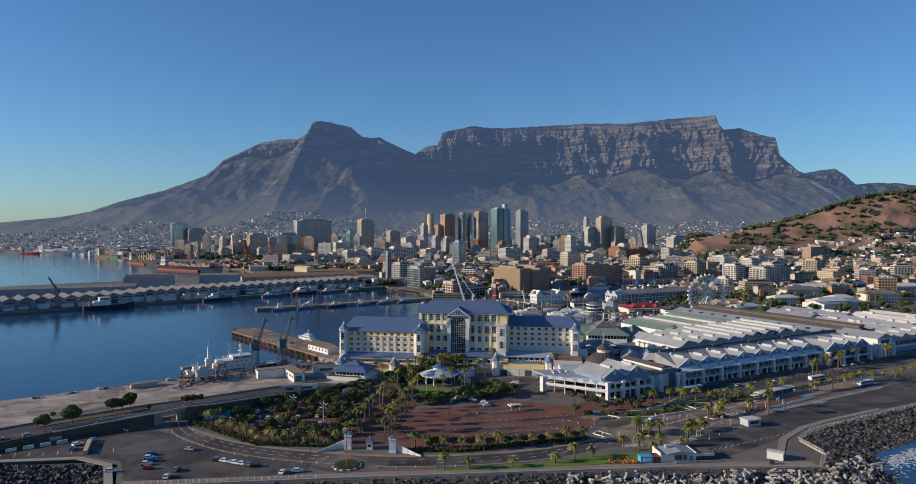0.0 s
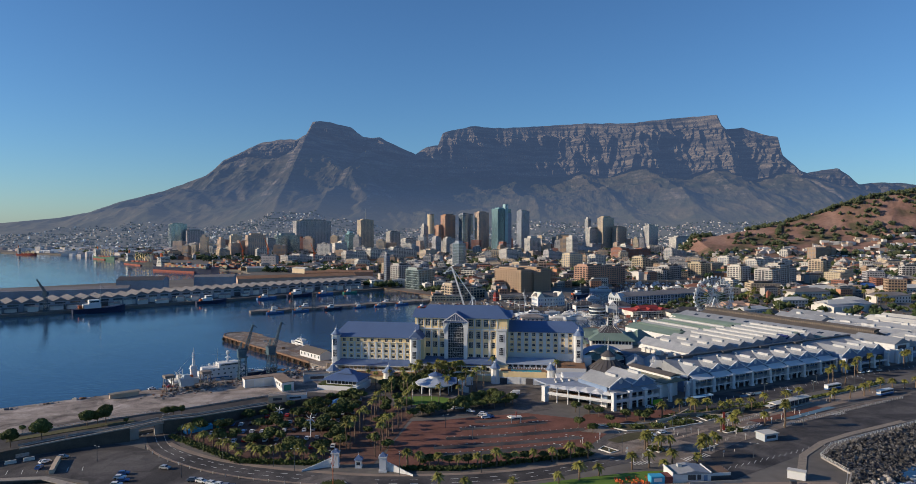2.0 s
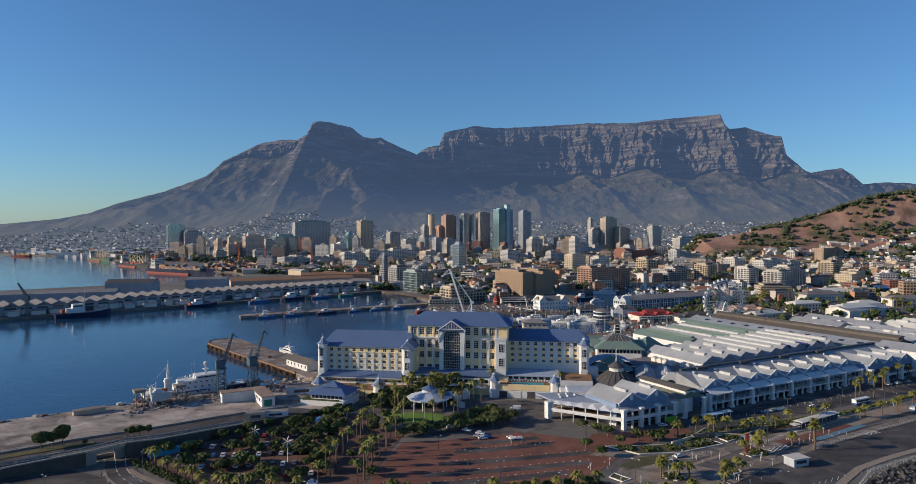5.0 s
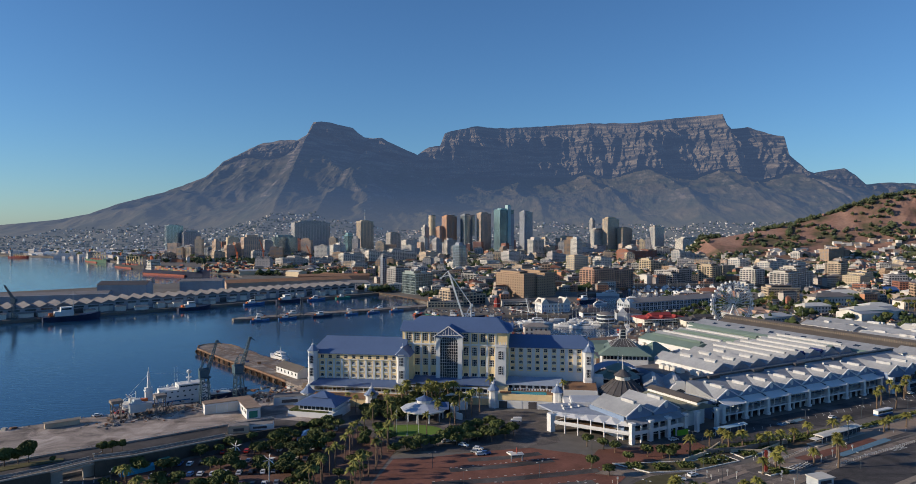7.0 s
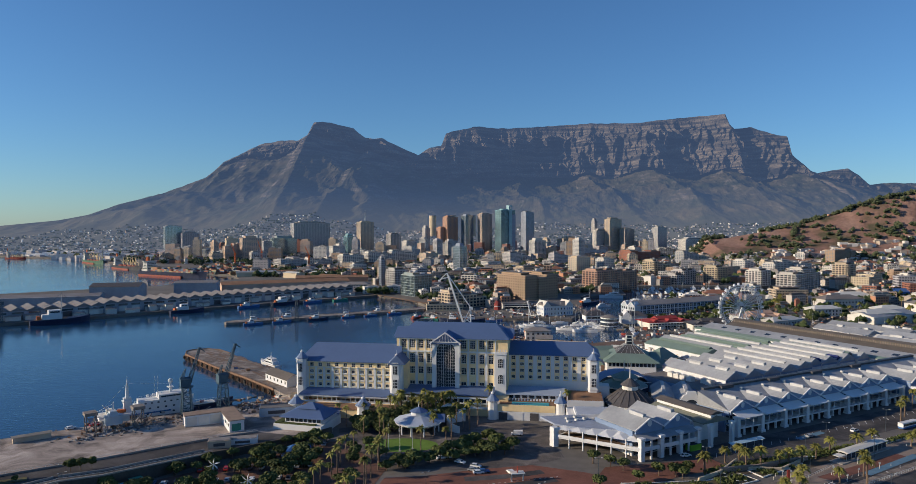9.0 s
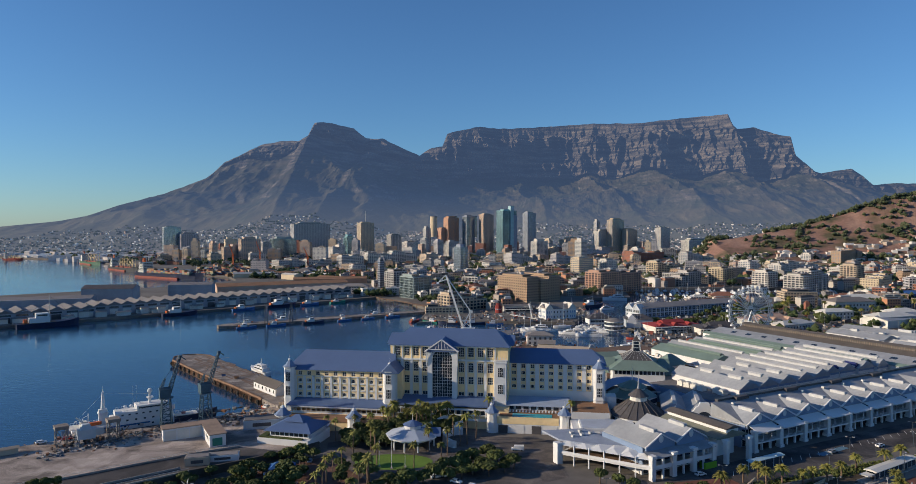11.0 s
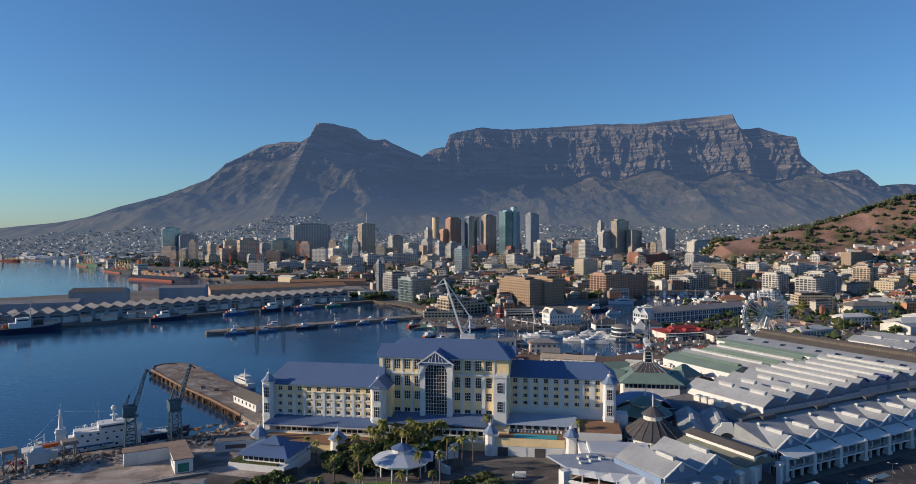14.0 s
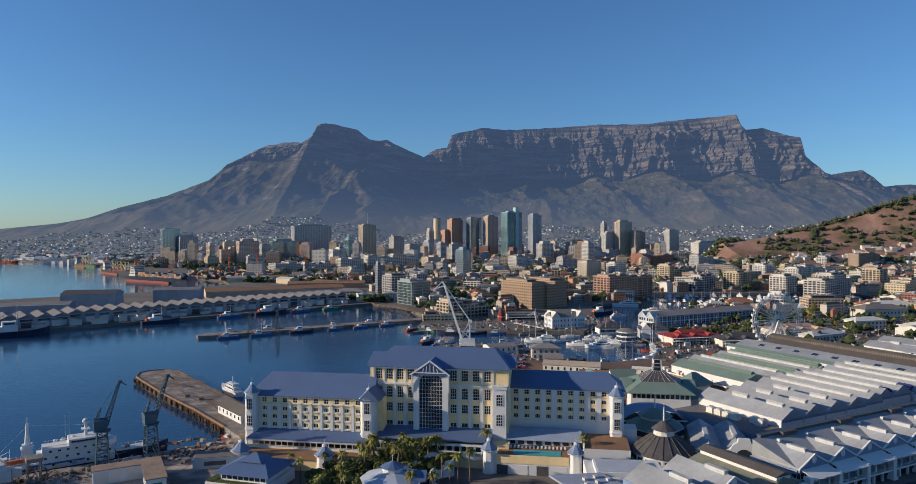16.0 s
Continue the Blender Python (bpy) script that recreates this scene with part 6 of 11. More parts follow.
def cargo_ship(x, y, rot, L, hullm, label, boxes):
    s = thing("cargo_ship", label, "ship", pose(x, y, 0, 0, 0, rot), group="cargo ships")
    part("hull", hull_mesh(L, L * 0.15, L * 0.05, "hull", hullm, 0.4, 0.9), hullm, s)
    part("waterline", MB().box(-L * 0.48, -L * 0.0755, 0, L * 0.2, L * 0.0755, L * 0.016), HULLRED, s, "red antifouling paint")
    z = L * 0.05
    d = part("deckhouse", MB().box(-L * 0.45, -L * 0.062, z, -L * 0.35, L * 0.062, z + 3), OFFWHITE, s)
    for i in range(5):
        q = i * 0.004 * L
        part("storey", MB().box(-L * 0.44 + q, -L * 0.055, z + 3 + i * 3, -L * 0.36 - q * 0.5, L * 0.055, z + 5.7 + i * 3).box(-L * 0.445 + q, -L * 0.06, z + 5.7 + i * 3, -L * 0.355 - q * 0.5, L * 0.06, z + 6 + i * 3), OFFWHITE, d)
        part("window_row", MB().box(-L * 0.36 - q * 0.5, -L * 0.05, z + 4.2 + i * 3, -L * 0.36 - q * 0.5 + 0.12, L * 0.05, z + 5.2 + i * 3).box(-L * 0.43 + q, -L * 0.0555, z + 4.2 + i * 3, -L * 0.37 - q * 0.5, -L * 0.055, z + 5.2 + i * 3), GLASS, d)
    part("bridge_wing", MB().box(-L * 0.41, -L * 0.075, z + 17.6, -L * 0.385, L * 0.075, z + 19.4), OFFWHITE, d)
    part("funnel", MB().cone(-L * 0.43, 0, z + 15, z + 27, L * 0.017, L * 0.014, 8), ORANGE, d, "orange funnel")
    part("mast", MB().cone(-L * 0.39, 0, z + 18, z + 32, 0.6, 0.3, 6).beam((-L * 0.39, -4, z + 27), (-L * 0.39, 4, z + 27), 0.4), OFFWHITE, d)
    part("bulwark", MB().box(-L * 0.485, -L * 0.072, z, -L * 0.45, L * 0.072, z + 2.2).box(L * 0.36, -L * 0.03, z, L * 0.42, L * 0.03, z + 3), hullm, s)
    part("foremast", MB().cone(L * 0.4, 0, z + 2, z + 17, 0.7, 0.35, 6), OFFWHITE, s)
    if boxes:
        c = MB()
        for i in range(18):
            for j in range(3):
                for k in range(rng.choice([1, 2, 2, 3])):
                    bx = -L * 0.29 + i * L * 0.037
                    c.box(bx, -L * 0.065 + j * L * 0.044, L * 0.052 + k * 2.6, bx + L * 0.034, -L * 0.065 + j * L * 0.044 + L * 0.041, L * 0.052 + k * 2.6 + 2.5)
        tagged(part("container_stack", c, CONTAINERS, s), kind="stuff")
    else:
        for k in (-0.2, -0.02, 0.16, 0.3):
            part("hatch", MB().box(L * k - L * 0.06, -L * 0.045, z - 0.2, L * k + L * 0.06, L * 0.045, z + 2.4), HULLRED, s)
            dk = part("derrick_post", MB().cone(L * k + L * 0.075, -3, z, L * 0.19, 0.9, 0.5, 6).cone(L * k + L * 0.075, 3, z, L * 0.19, 0.9, 0.5, 6).beam((L * k + L * 0.075, -4, L * 0.18), (L * k + L * 0.075, 4, L * 0.18), 0.9), CREAM, s)
            part("boom", MB().beam((L * k + L * 0.075, 3, L * 0.08), (L * k - L * 0.05, 2, L * 0.17), 0.7).beam((L * k + L * 0.075, -3, L * 0.08), (L * k - L * 0.05, -2, L * 0.15), 0.7), CREAM, dk)


cargo_ship(-545, 1388, -31, 190, HULLNAVY, "dark container ship stacked with coloured containers", True)
cargo_ship(-748, 1618, -44, 150, HULLBLACK, "dark cargo ship with derricks at the dock", False)
cargo_ship(-960, 1868, -46, 150, HULLGREEN, "green cargo ship at the dock", False)
cargo_ship(-1340, 2130, -10, 70, BOATRED, "red cargo ship across the bay", False)
c = MB()
for i in range(700):
    k = rng.random()
    x, y = -560 + 420 * k + rng.uniform(-60, 60), 1480 + rng.uniform(-40, 300) - 130 * k
    if in_water(x, y):
        continue
    for z in range(rng.choice([1, 1, 2, 3])):
        c.obox(x, y, LAND + z * 2.6, LAND + z * 2.6 + 2.5, 12, 2.5, rng.choice([-38, 52]))
solid("container_stacks", c, CONTAINERS, "stacks of red, orange and blue shipping containers", "containers", "stuff")

# ---- quay sheds across the basin ----
SHEDWALL = mat("shed_wall", (0.31, 0.33, 0.37), 0.85, 0.25, 0.05)
SHEDROOF = mat("shed_roof", (0.2, 0.19, 0.195), 0.85, 0.25, 0.05)


def saw_shed(x, y, rot, bays, bw, depth, h, rise, label):
    s = thing("warehouse", label, "warehouse", pose(x, y, LAND, 0, 0, rot), group="quay sheds")
    part("wall", MB().box(0, 0.5, 0, bays * bw, depth, h), SHEDWALL, s)
    for i in range(bays):
        part("gable_roof", MB().gable(i * bw, 0, (i + 1) * bw, depth, h, h + rise, "y", 0.3), SHEDROOF, s)
        part("door", MB().box(i * bw + bw * 0.2, 0.3, 0, i * bw + bw * 0.8, 0.52, h * 0.55), OFFWHITE if (i * 7 + bays) % 3 else SLATE, s)
        part("clerestory", MB().box(i * bw + bw * 0.15, 0.32, h * 0.65, i * bw + bw * 0.85, 0.52, h * 0.85), GLASS, s)


saw_shed(-575, 647, 40.5, 18, 14.6, 46, 9, 3.2, "long grey quay warehouse with sawtooth gables")
saw_shed(-380, 822, 40.5, 24, 13, 42, 10, 3.4, "long grey quay warehouse with repeated gables")
long_house(-530, 900, 190, 40, 9, 2, 20, LAND, SHEDWALL, SHEDROOF, "wide low grey dock shed", False)
long_house(-447, 985, 62, 30, 15, 4, 8, LAND, SHEDWALL, SLATE, "tall dark shed on the dock", False)
long_house(-362, 1035, 56, 30, 16, 2, 12, LAND, SHEDWALL, SHEDROOF, "tall grey dock shed", False)
long_house(-262, 1125, 190, 40, 9, 3, 26, LAND, WALLS["brown"], BROWNROOF, "long brown-roofed dock shed", False)
long_house(-215, 1250, 120, 36, 8, 2, 10, LAND, WALLS["orange"], BROWNROOF, "low orange-brown dock shed", False)
long_house(-190, 1080, 90, 24, 7, 3, 40, LAND, SHEDWALL, SHEDROOF, "grey dock shed by the basin", False)
for i in range(26):
    k = rng.random()
    x, y = -560 + 420 * k + rng.uniform(-10, 10), 650 + 365 * k
    s = long_house(x + 4, y + 4, rng.uniform(6, 14), rng.uniform(4, 6), rng.uniform(3, 6), 1, 40, LAND, OFFWHITE, ROOFGREY, "small white quayside store", False)
for x, y, h in ((-440, 745, 34), (-545, 668, 30), (-470, 1700, 60), (-520, 1660, 55), (-330, 1580, 50)):
    k = thing("dock_crane", "slender dock crane with raised jib" if h < 40 else "tall port crane with raised boom", "crane", pose(x, y, LAND))
    part("tower", lattice(MB(), (0, 0, 0), (0.01, 0, h * 0.5), 3, 2.4, 6, 0.4), CRANEBLUE if h < 40 else ORANGE, k)
    part("cab", MB().box(-2, -2, h * 0.5, 2.5, 2, h * 0.5 + 3.5), CRANEBLUE if h < 40 else ORANGE, k)
    part("jib", lattice(MB(), (1, 0, h * 0.5 + 2), (-9, 0, h), 1.8, 0.8, 8, 0.4), CRANEBLUE if h < 40 else ORANGE, k)
# timber footbridge at the inner corner
fb = thing("footbridge", "brown timber jetty bridge on piles", "bridge")
part("deck", MB().prism([(-108, 1008), (-104, 1000), (-36, 902), (-30, 908)], 3.4, 4.0), TIMBER, fb)
for i in range(14):
    k = i / 13
    part("pile", MB().cone(-106 + 70 * k, 1003 - 99 * k, -3, 3.5, 0.4, 0.4, 6), TIMBER, fb)

for x, y in ((-181, 764), (-160, 777)):
    lm = thing("lattice_mast", "grey steel lattice mast on the jetty", "mast", pose(x, y, 2.6), group="jetty masts")
    part("mast", lattice(MB(), (0, 0, 0), (0.01, 0, 19), 3.2, 1.6, 8, 0.25), DARKSTEEL, lm)

# pale sheds and stores of the container port
yard = random.Random(63)
for i in range(22):
    x, y = yard.uniform(-430, -190), yard.uniform(1290, 1640)
    if in_water(x, y) or not edge_clear(x, y, 25) or not free(x, y, 30):
        continue
    k = yard.choice(["white", "tan", "orange", "cream", "white"])
    long_house(x, y, yard.uniform(34, 80), yard.uniform(16, 28), yard.uniform(5, 9), 2, yard.choice([20, 26, -35]), LAND, WALLS[k], yard.choice([OFFWHITE, GREYROOF, BROWNROOF]), WORDS[k] + " port shed with low roof", False)
    taken.append((x, y, 50))

# ---- halls and roofs behind the arcade ----
def local(px, py, deg, u, v):
    c, s = math.cos(radians(deg)), math.sin(radians(deg))
    return px + c * u - s * v, py + s * u + c * v


def mall_at(u, v):
    return local(120, 388.5, 28.6, u, v)


def roof_bay(u, v0, v1, w, h, rise, roofm, label, vents=1, group="arcade roof bays"):
    """A gabled hall whose ridge runs back from the arcade's front."""
    x, y = mall_at(u, v0)
    b = thing("hall", label, "building", pose(x, y, LAND, 0, 0, 28.6), group=group)
    L = v1 - v0
    part("wall", MB().box(-w / 2 + 0.2, 0.4, 0, w / 2 - 0.2, L - 0.4, h), WHITE, b)
    g = part("gable", MB().add([(-w / 2 + 0.3, 0.38, h - 1.5), (w / 2 - 0.3, 0.38, h - 1.5), (w / 2 - 0.3, 0.38, h), (0, 0.38, h + rise - 0.3), (-w / 2 + 0.3, 0.38, h)], [(0, 1, 2, 3, 4)]), BLUEWALL, b)
    md = MB()
    for i in range(12):
        a, c = 2 * math.pi * i / 12, 2 * math.pi * (i + 1) / 12
        md.beam((0.8 * math.cos(a), 0.25, h + rise * 0.3 + math.sin(a)), (0.8 * math.cos(c), 0.25, h + rise * 0.3 + math.sin(c)), 0.25)
    part("medallion", md, WHITE, g)
    part("roof", MB().gable(-w / 2, 0, w / 2, L, h, h + rise, "y", 0.3), roofm, b)
    if vents == 1:
        part("vent", MB().box(-0.8, L * 0.06, h + rise - 0.6, 0.8, L * 0.9, h + rise + 0.7).gable(-1.0, L * 0.05, 1.0, L * 0.91, h + rise + 0.7, h + rise + 1.1, "y", 0.1), VENT, b)
    else:
        for i in range(vents):
            y0 = L * (0.1 + 0.8 * i / vents)
            part("vent", MB().box(-0.9, y0, h + rise - 0.8, 0.9, y0 + 8, h + rise + 0.8).gable(-1.2, y0 - 0.2, 1.2, y0 + 8.2, h + rise + 0.8, h + rise + 1.4, "y", 0.1), VENT, b)
    return b


for i, (u, v0, v1, w, mt, vn) in enumerate([(60.5, 40, 86, 14.6, 0, 2), (75.3, 40, 84, 14.6, 0, 2), (90.1, 40, 88, 14.6, 0, 2), (104.9, 40, 90, 14.6, 0, 1), (119.7, 41, 92, 14.6, 0, 1), (133.5, 44, 92, 12.6, 0, 1), (147.5, 44, 90, 15, 0, 1), (163.5, 43, 94, 15.6, 0, 1), (177.5, 42, 98, 12, 0, 1)]):
    roof_bay(u, v0, v1, w, 11.6, 3.9, (GREYROOF, GREENROOF)[mt], "white gabled shopping hall with ridge vents", vn)
for u, v0, v1, w, mt in ((117, 104, 158, 19, 1), (133.5, 100, 164, 12.6, 0), (146.5, 98, 160, 12, 1), (159.5, 98, 166, 12.6, 0), (171.5, 102, 168, 10.6, 1)):
    roof_bay(u, v0, v1, w, 9.4, 3.2, (GREYROOF, GREENROOF)[mt], "green-roofed hall with long ridge" if mt else "white-roofed hall with long ridge", 0 if mt else 1, "rear halls")
for u, w, mt, lab in ((203, 25, 0, "long white barn roof with skylights"), (187, 6, 1, "narrow green link roof"), (230, 20, 2, "long dark slate clerestory roof")):
    x, y = mall_at(u, 24)
    b = thing("hall", lab, "building", pose(x, y, LAND, 0, 0, 28.6), group="long halls")
    L = 158 if u < 240 else 130
    z = 11.5 if u < 240 else 10
    part("wall", MB().box(-w / 2, 0, 0, w / 2, L, z - 0.3), WHITE, b)
    part("roof", MB().gable(-w / 2 - 0.5, -0.5, w / 2 + 0.5, L, z, z + (3.2 if w > 8 else 1.2), "y", 0.3), (GREYROOF, GREENROOF, DARKROOF)[mt], b)
    for i in range(11):
        if u == 203:
            part("skylight", MB().add([(-7.5, 8 + i * 13, 12.5), (-4.5, 8 + i * 13, 13.3), (-4.5, 12 + i * 13, 13.3), (-7.5, 12 + i * 13, 12.5), (-7.5, 8 + i * 13, 12.9), (-4.5, 8 + i * 13, 13.7), (-4.5, 12 + i * 13, 13.7), (-7.5, 12 + i * 13, 12.9)], [(4, 5, 6, 7), (0, 1, 5, 4), (1, 2, 6, 5), (2, 3, 7, 6), (3, 0, 4, 7)]), GLASS, b)
    if mt == 2:
        part("clerestory", MB().box(-3, 1, z + 2.4, 3, L - 2, z + 4.4), DARKROOF, b)
        lat = MB()
        for i in range(int(L / 1.6)):
            lat.box(-3.15, 1.2 + i * 1.6, z + 2.2, -3.0, 1.5 + i * 1.6, z + 4.4).box(3.0, 1.2 + i * 1.6, z + 2.2, 3.15, 1.5 + i * 1.6, z + 4.4)
        tagged(part("lattice", lat, mat("weathered_lattice", (0.19, 0.15, 0.13), 0.85, 0.3, 0.3), b), kind="stuff")
        part("clerestory_roof", MB().gable(-3.8, 0, 3.8, L - 1, z + 4.4, z + 5.4, "y", 0.2), DARKROOF, b)
# lower white roofs past the slate clerestory
hr2 = random.Random(5)
for i, (u, v0, L, w, h, rise) in enumerate(((250, 26, 52, 14, 9.5, 2.6), (251, 82, 32, 15, 10.5, 2.2), (266, 22, 62, 15, 10, 3.2), (267, 88, 30, 13, 8.5, 1.4), (281, 24, 70, 13, 9, 2.4), (283, 98, 44, 16, 10.5, 3.0), (296, 22, 74, 15, 10.5, 2.8),
                                            (300, 100, 50, 15, 9, 1.6), (312, 24, 60, 14, 9, 2.2), (316, 88, 64, 15, 10, 2.8), (328, 22, 66, 15, 10.5, 3.0), (332, 92, 58, 14, 9, 1.6), (345, 26, 70, 15, 9.5, 2.6), (362, 24, 70, 16, 10, 2.8))):
    x, y = mall_at(u, v0)
    b = thing("hall", "low white hall with shallow gabled roof and vents", "building", pose(x, y, LAND, 0, 0, 28.6), group="low white halls")
    part("wall", MB().box(-w / 2, 0, 0, w / 2, L, h - 0.2), WHITE, b)
    part("roof", MB().gable(-w / 2 - 0.6, -0.6, w / 2 + 0.6, L + 0.6, h, h + rise, "y", 0.3), (GREYROOF, OFFWHITE, GREYROOF)[i % 3], b)
    for j in range(hr2.randint(1, 3)):
        q = hr2.uniform(4, L - 14)
        part("vent", MB().box(-1.2, q, h + rise - 0.6, 1.2, q + hr2.uniform(4, 10), h + rise + 1.3), VENT, b)
    part("roof_unit", MB().box(w * 0.25, L * 0.3, h, w * 0.45, L * 0.36, h + 2.4), STEEL, b)
for u, v, n in ((139.8, 46, 0), (157, 45, 1)):
    x, y = mall_at(u, v)
    b = thing("roof_glazing", "long dark blue glazed ridge on a hall roof", "skylight", pose(x, y, LAND + 11.0, 0, 0, 28.6), group="roof glazing")
    part("glazing", MB().gable(-2.2, 0, 2.2, 38, 2.0, 3.6, "y", 0.4).box(-2.1, 0, 0, 2.1, 38, 2.0), mat("blue_glazing", (0.04, 0.05, 0.16), 0.25, 0.2, 0.2, spec=0.6) if n == 0 else bpy.data.materials["blue_glazing"], b)
    part("frame", MB().box(-2.5, -0.3, 1.6, -2.2, 38.3, 2.1).box(2.2, -0.3, 1.6, 2.5, 38.3, 2.1), WHITE, b)
for u, v, L, z in ((170, 46, 42, 11.5), (117, 106, 46, 9.6), (146.5, 100, 54, 9.6), (171.5, 104, 60, 9.6)):
    x, y = mall_at(u, v)
    b = thing("roof_ridge", "long green barrel ridge on a hall roof", "roof", pose(x, y, LAND + z, 0, 0, 28.6), group="green ridges")
    part("ridge", MB().gable(-2.6, 0, 2.6, L, 1.9, 3.4, "y", 1.6).gable(-1.7, 0.3, 1.7, L - 0.3, 3.2, 4.1, "y", 0.2), GREENROOF, b)
    part("end_panel", MB().box(-1.6, -0.12, 2.2, 1.6, -0.01, 3.2), SLATE, b)
# gatehouse with arched gable at the far end of the arcade
x, y = mall_at(206, -6)
gh = thing("gatehouse", "white gatehouse with arched gable front", "building", pose(x, y, LAND, 0, 0, 28.6))
part("wall", MB().box(-9, 0, 0, 9, 30, 12.5).gable(-9, 0, 9, 30, 12.5, 15.8, "y"), WHITE, gh)
part("arch_window", MB().prism([(-5, -0.05), (5, -0.05), (5, 0.1), (-5, 0.1)], 7.5, 11.5), GLASS, gh)
part("roof", MB().gable(-9.6, -0.5, 9.6, 30, 12.8, 16.2, "y", 0.2), GREYROOF, gh)
for sx in (-8, -3, 3, 8):
    part("column", MB().box(sx - 0.9, -2.4, 0, sx + 0.9, -0.6, 9.5), WHITE, gh)
# arcade going on beyond the gatehouse
for k in range(7):
    xx, yy = mall_at(224 + k * 15.6, -2)
    b = thing("shop", "white gabled shop front with grey-blue gable", "building", pose(xx, yy, LAND, 0, 0, 28.6), group="shop fronts")
    part("wall", MB().box(-7.6, 0.6, 0, 7.6, 24, 8.6), BLUEWALL, b)
    part("roof", MB().gable(-7.8, 0, 7.8, 24, 8.6, 13.4, "y", 0.3), GREYROOF, b)
    part("band", MB().box(-7.6, 0.3, 3.4, 7.6, 0.58, 4.6), WHITE, b)
    part("window", MB().box(-6.4, 0.45, 5.2, 6.4, 0.62, 7.6), GLASS, b)
    part("vent", MB().box(-0.8, 4, 12.4, 0.8, 12, 14.2), VENT, b)

# restaurant with twin gables and its deck
rx, ry = mall_at(-34, -6.5)
rest = thing("restaurant", "white two-storey restaurant with twin grey-blue gables and open deck", "restaurant", pose(rx, ry, LAND, 0, 0, 28.6))
GAB3 = gable_meshes(15.4)
for sx in (-7.8, 7.8):
    dormer(rest, GAB3, pose(sx, 3.2, 9.3), 24)
part("upper_floor", MB().box(-15.5, 5, 4.2, 15.5, 28, 10.6), BLUEWALL, rest)
part("lower_wall", MB().box(-15, 6, 0, 15, 28, 4), WHITE, rest)
part("floor_slab", MB().box(-16.2, -0.6, 3.7, 16.2, 28, 4.3), WHITE, rest)
part("shop_window", MB().box(-14, 5.8, 0.4, 14, 5.98, 3.5), GLASS, rest)
part("shop_window", MB().box(-15, 4.8, 4.6, 15, 4.98, 8.6), GLASS, rest)
for sx in (-15.6, -5.2, 5.2, 15.6):
    part("column", MB().box(sx - 0.95, -1.2, 0, sx + 0.95, 0.7, 8.8).box(sx - 1.2, -1.5, 8.2, sx + 1.2, 1, 9.2), WHITE, rest)
for sx in (-10.4, 0, 10.4):
    part("post", MB().box(sx - 0.35, -0.6, 0, sx + 0.35, 0.1, 8.2), WHITE, rest)
part("railing", MB().box(-16, -0.7, 5.2, 16, -0.55, 5.4).box(-16, -0.65, 4.3, 16, -0.6, 5.2), WHITE, rest)
part("canopy", MB().add([(-16.2, -1.4, 8.2), (16.2, -1.4, 8.2), (16.2, 4, 9.6), (-16.2, 4, 9.6), (-16.2, -1.4, 8.0), (16.2, -1.4, 8.0), (16.2, 4, 9.4), (-16.2, 4, 9.4)], [(0, 1, 2, 3), (7, 6, 5, 4), (4, 5, 1, 0)]), GREYROOF, rest)
# flared deck on the left
deck = part("deck", MB().prism([(-16, -0.6), (-16, 20), (-27, 34), (-35, 31)], 3.7, 4.3), WHITE, rest)
part("deck_floor", MB().prism([(-16.3, 0), (-16.3, 19.5), (-27, 33), (-34, 30)], 4.32, 4.38), TIMBER, deck)
part("railing", MB().beam((-16, -0.6, 5.3), (-35, 31, 5.3), 0.16).beam((-16, -0.6, 4.8), (-35, 31, 4.8), 0.7, 0.9), WHITE, deck)
for i in range(7):
    k = i / 6
    part("post", MB().box(-0.2, -0.2, 0, 0.2, 0.2, 8), WHITE, rest, at=pose(-16 - 18.6 * k, -0.4 + 31 * k, 0))
for i in range(6):
    k = (i + 0.5) / 6
    part("awning", MB().add([(-16 - 19 * k + 1.4, -0.6 + 31.6 * k - 2.2, 7.4), (-16 - 19 * k - 1.6, -0.6 + 31.6 * k + 2.8, 7.4), (-10 - 14 * k, 6 + 28 * k + 2, 8.6), (-8 - 13 * k, 4 + 26 * k - 2, 8.6), (-14 - 17.5 * k, 1.5 + 31 * k, 8.7)], [(0, 4, 1), (1, 4, 2), (2, 4, 3), (3, 4, 0)]), WHITE, rest, "white sail awning")
part("flat_roof", MB().prism([(-33, 33), (-27, 24), (-15, 14), (-15, 40), (-32, 46)], 8.0, 8.7), mat("pale_sheet", (0.3, 0.34, 0.42), 0.7, 0.2, 0.15), rest)
for q in range(5):
    part("roof_unit", MB().box(-27 + q * 2.2, 32 + (q % 2) * 4, 8.7, -25.6 + q * 2.2, 33.4 + (q % 2) * 4, 9.6), STEEL, rest)
part("rear_wall", MB().prism([(-28, 36), (-16, 21), (-16, 40), (-28, 43)], 0, 8.0), SLATE, rest)
part("corner_pier", MB().box(-36, 30, 0, -33.5, 33, 8.2), WHITE, rest)
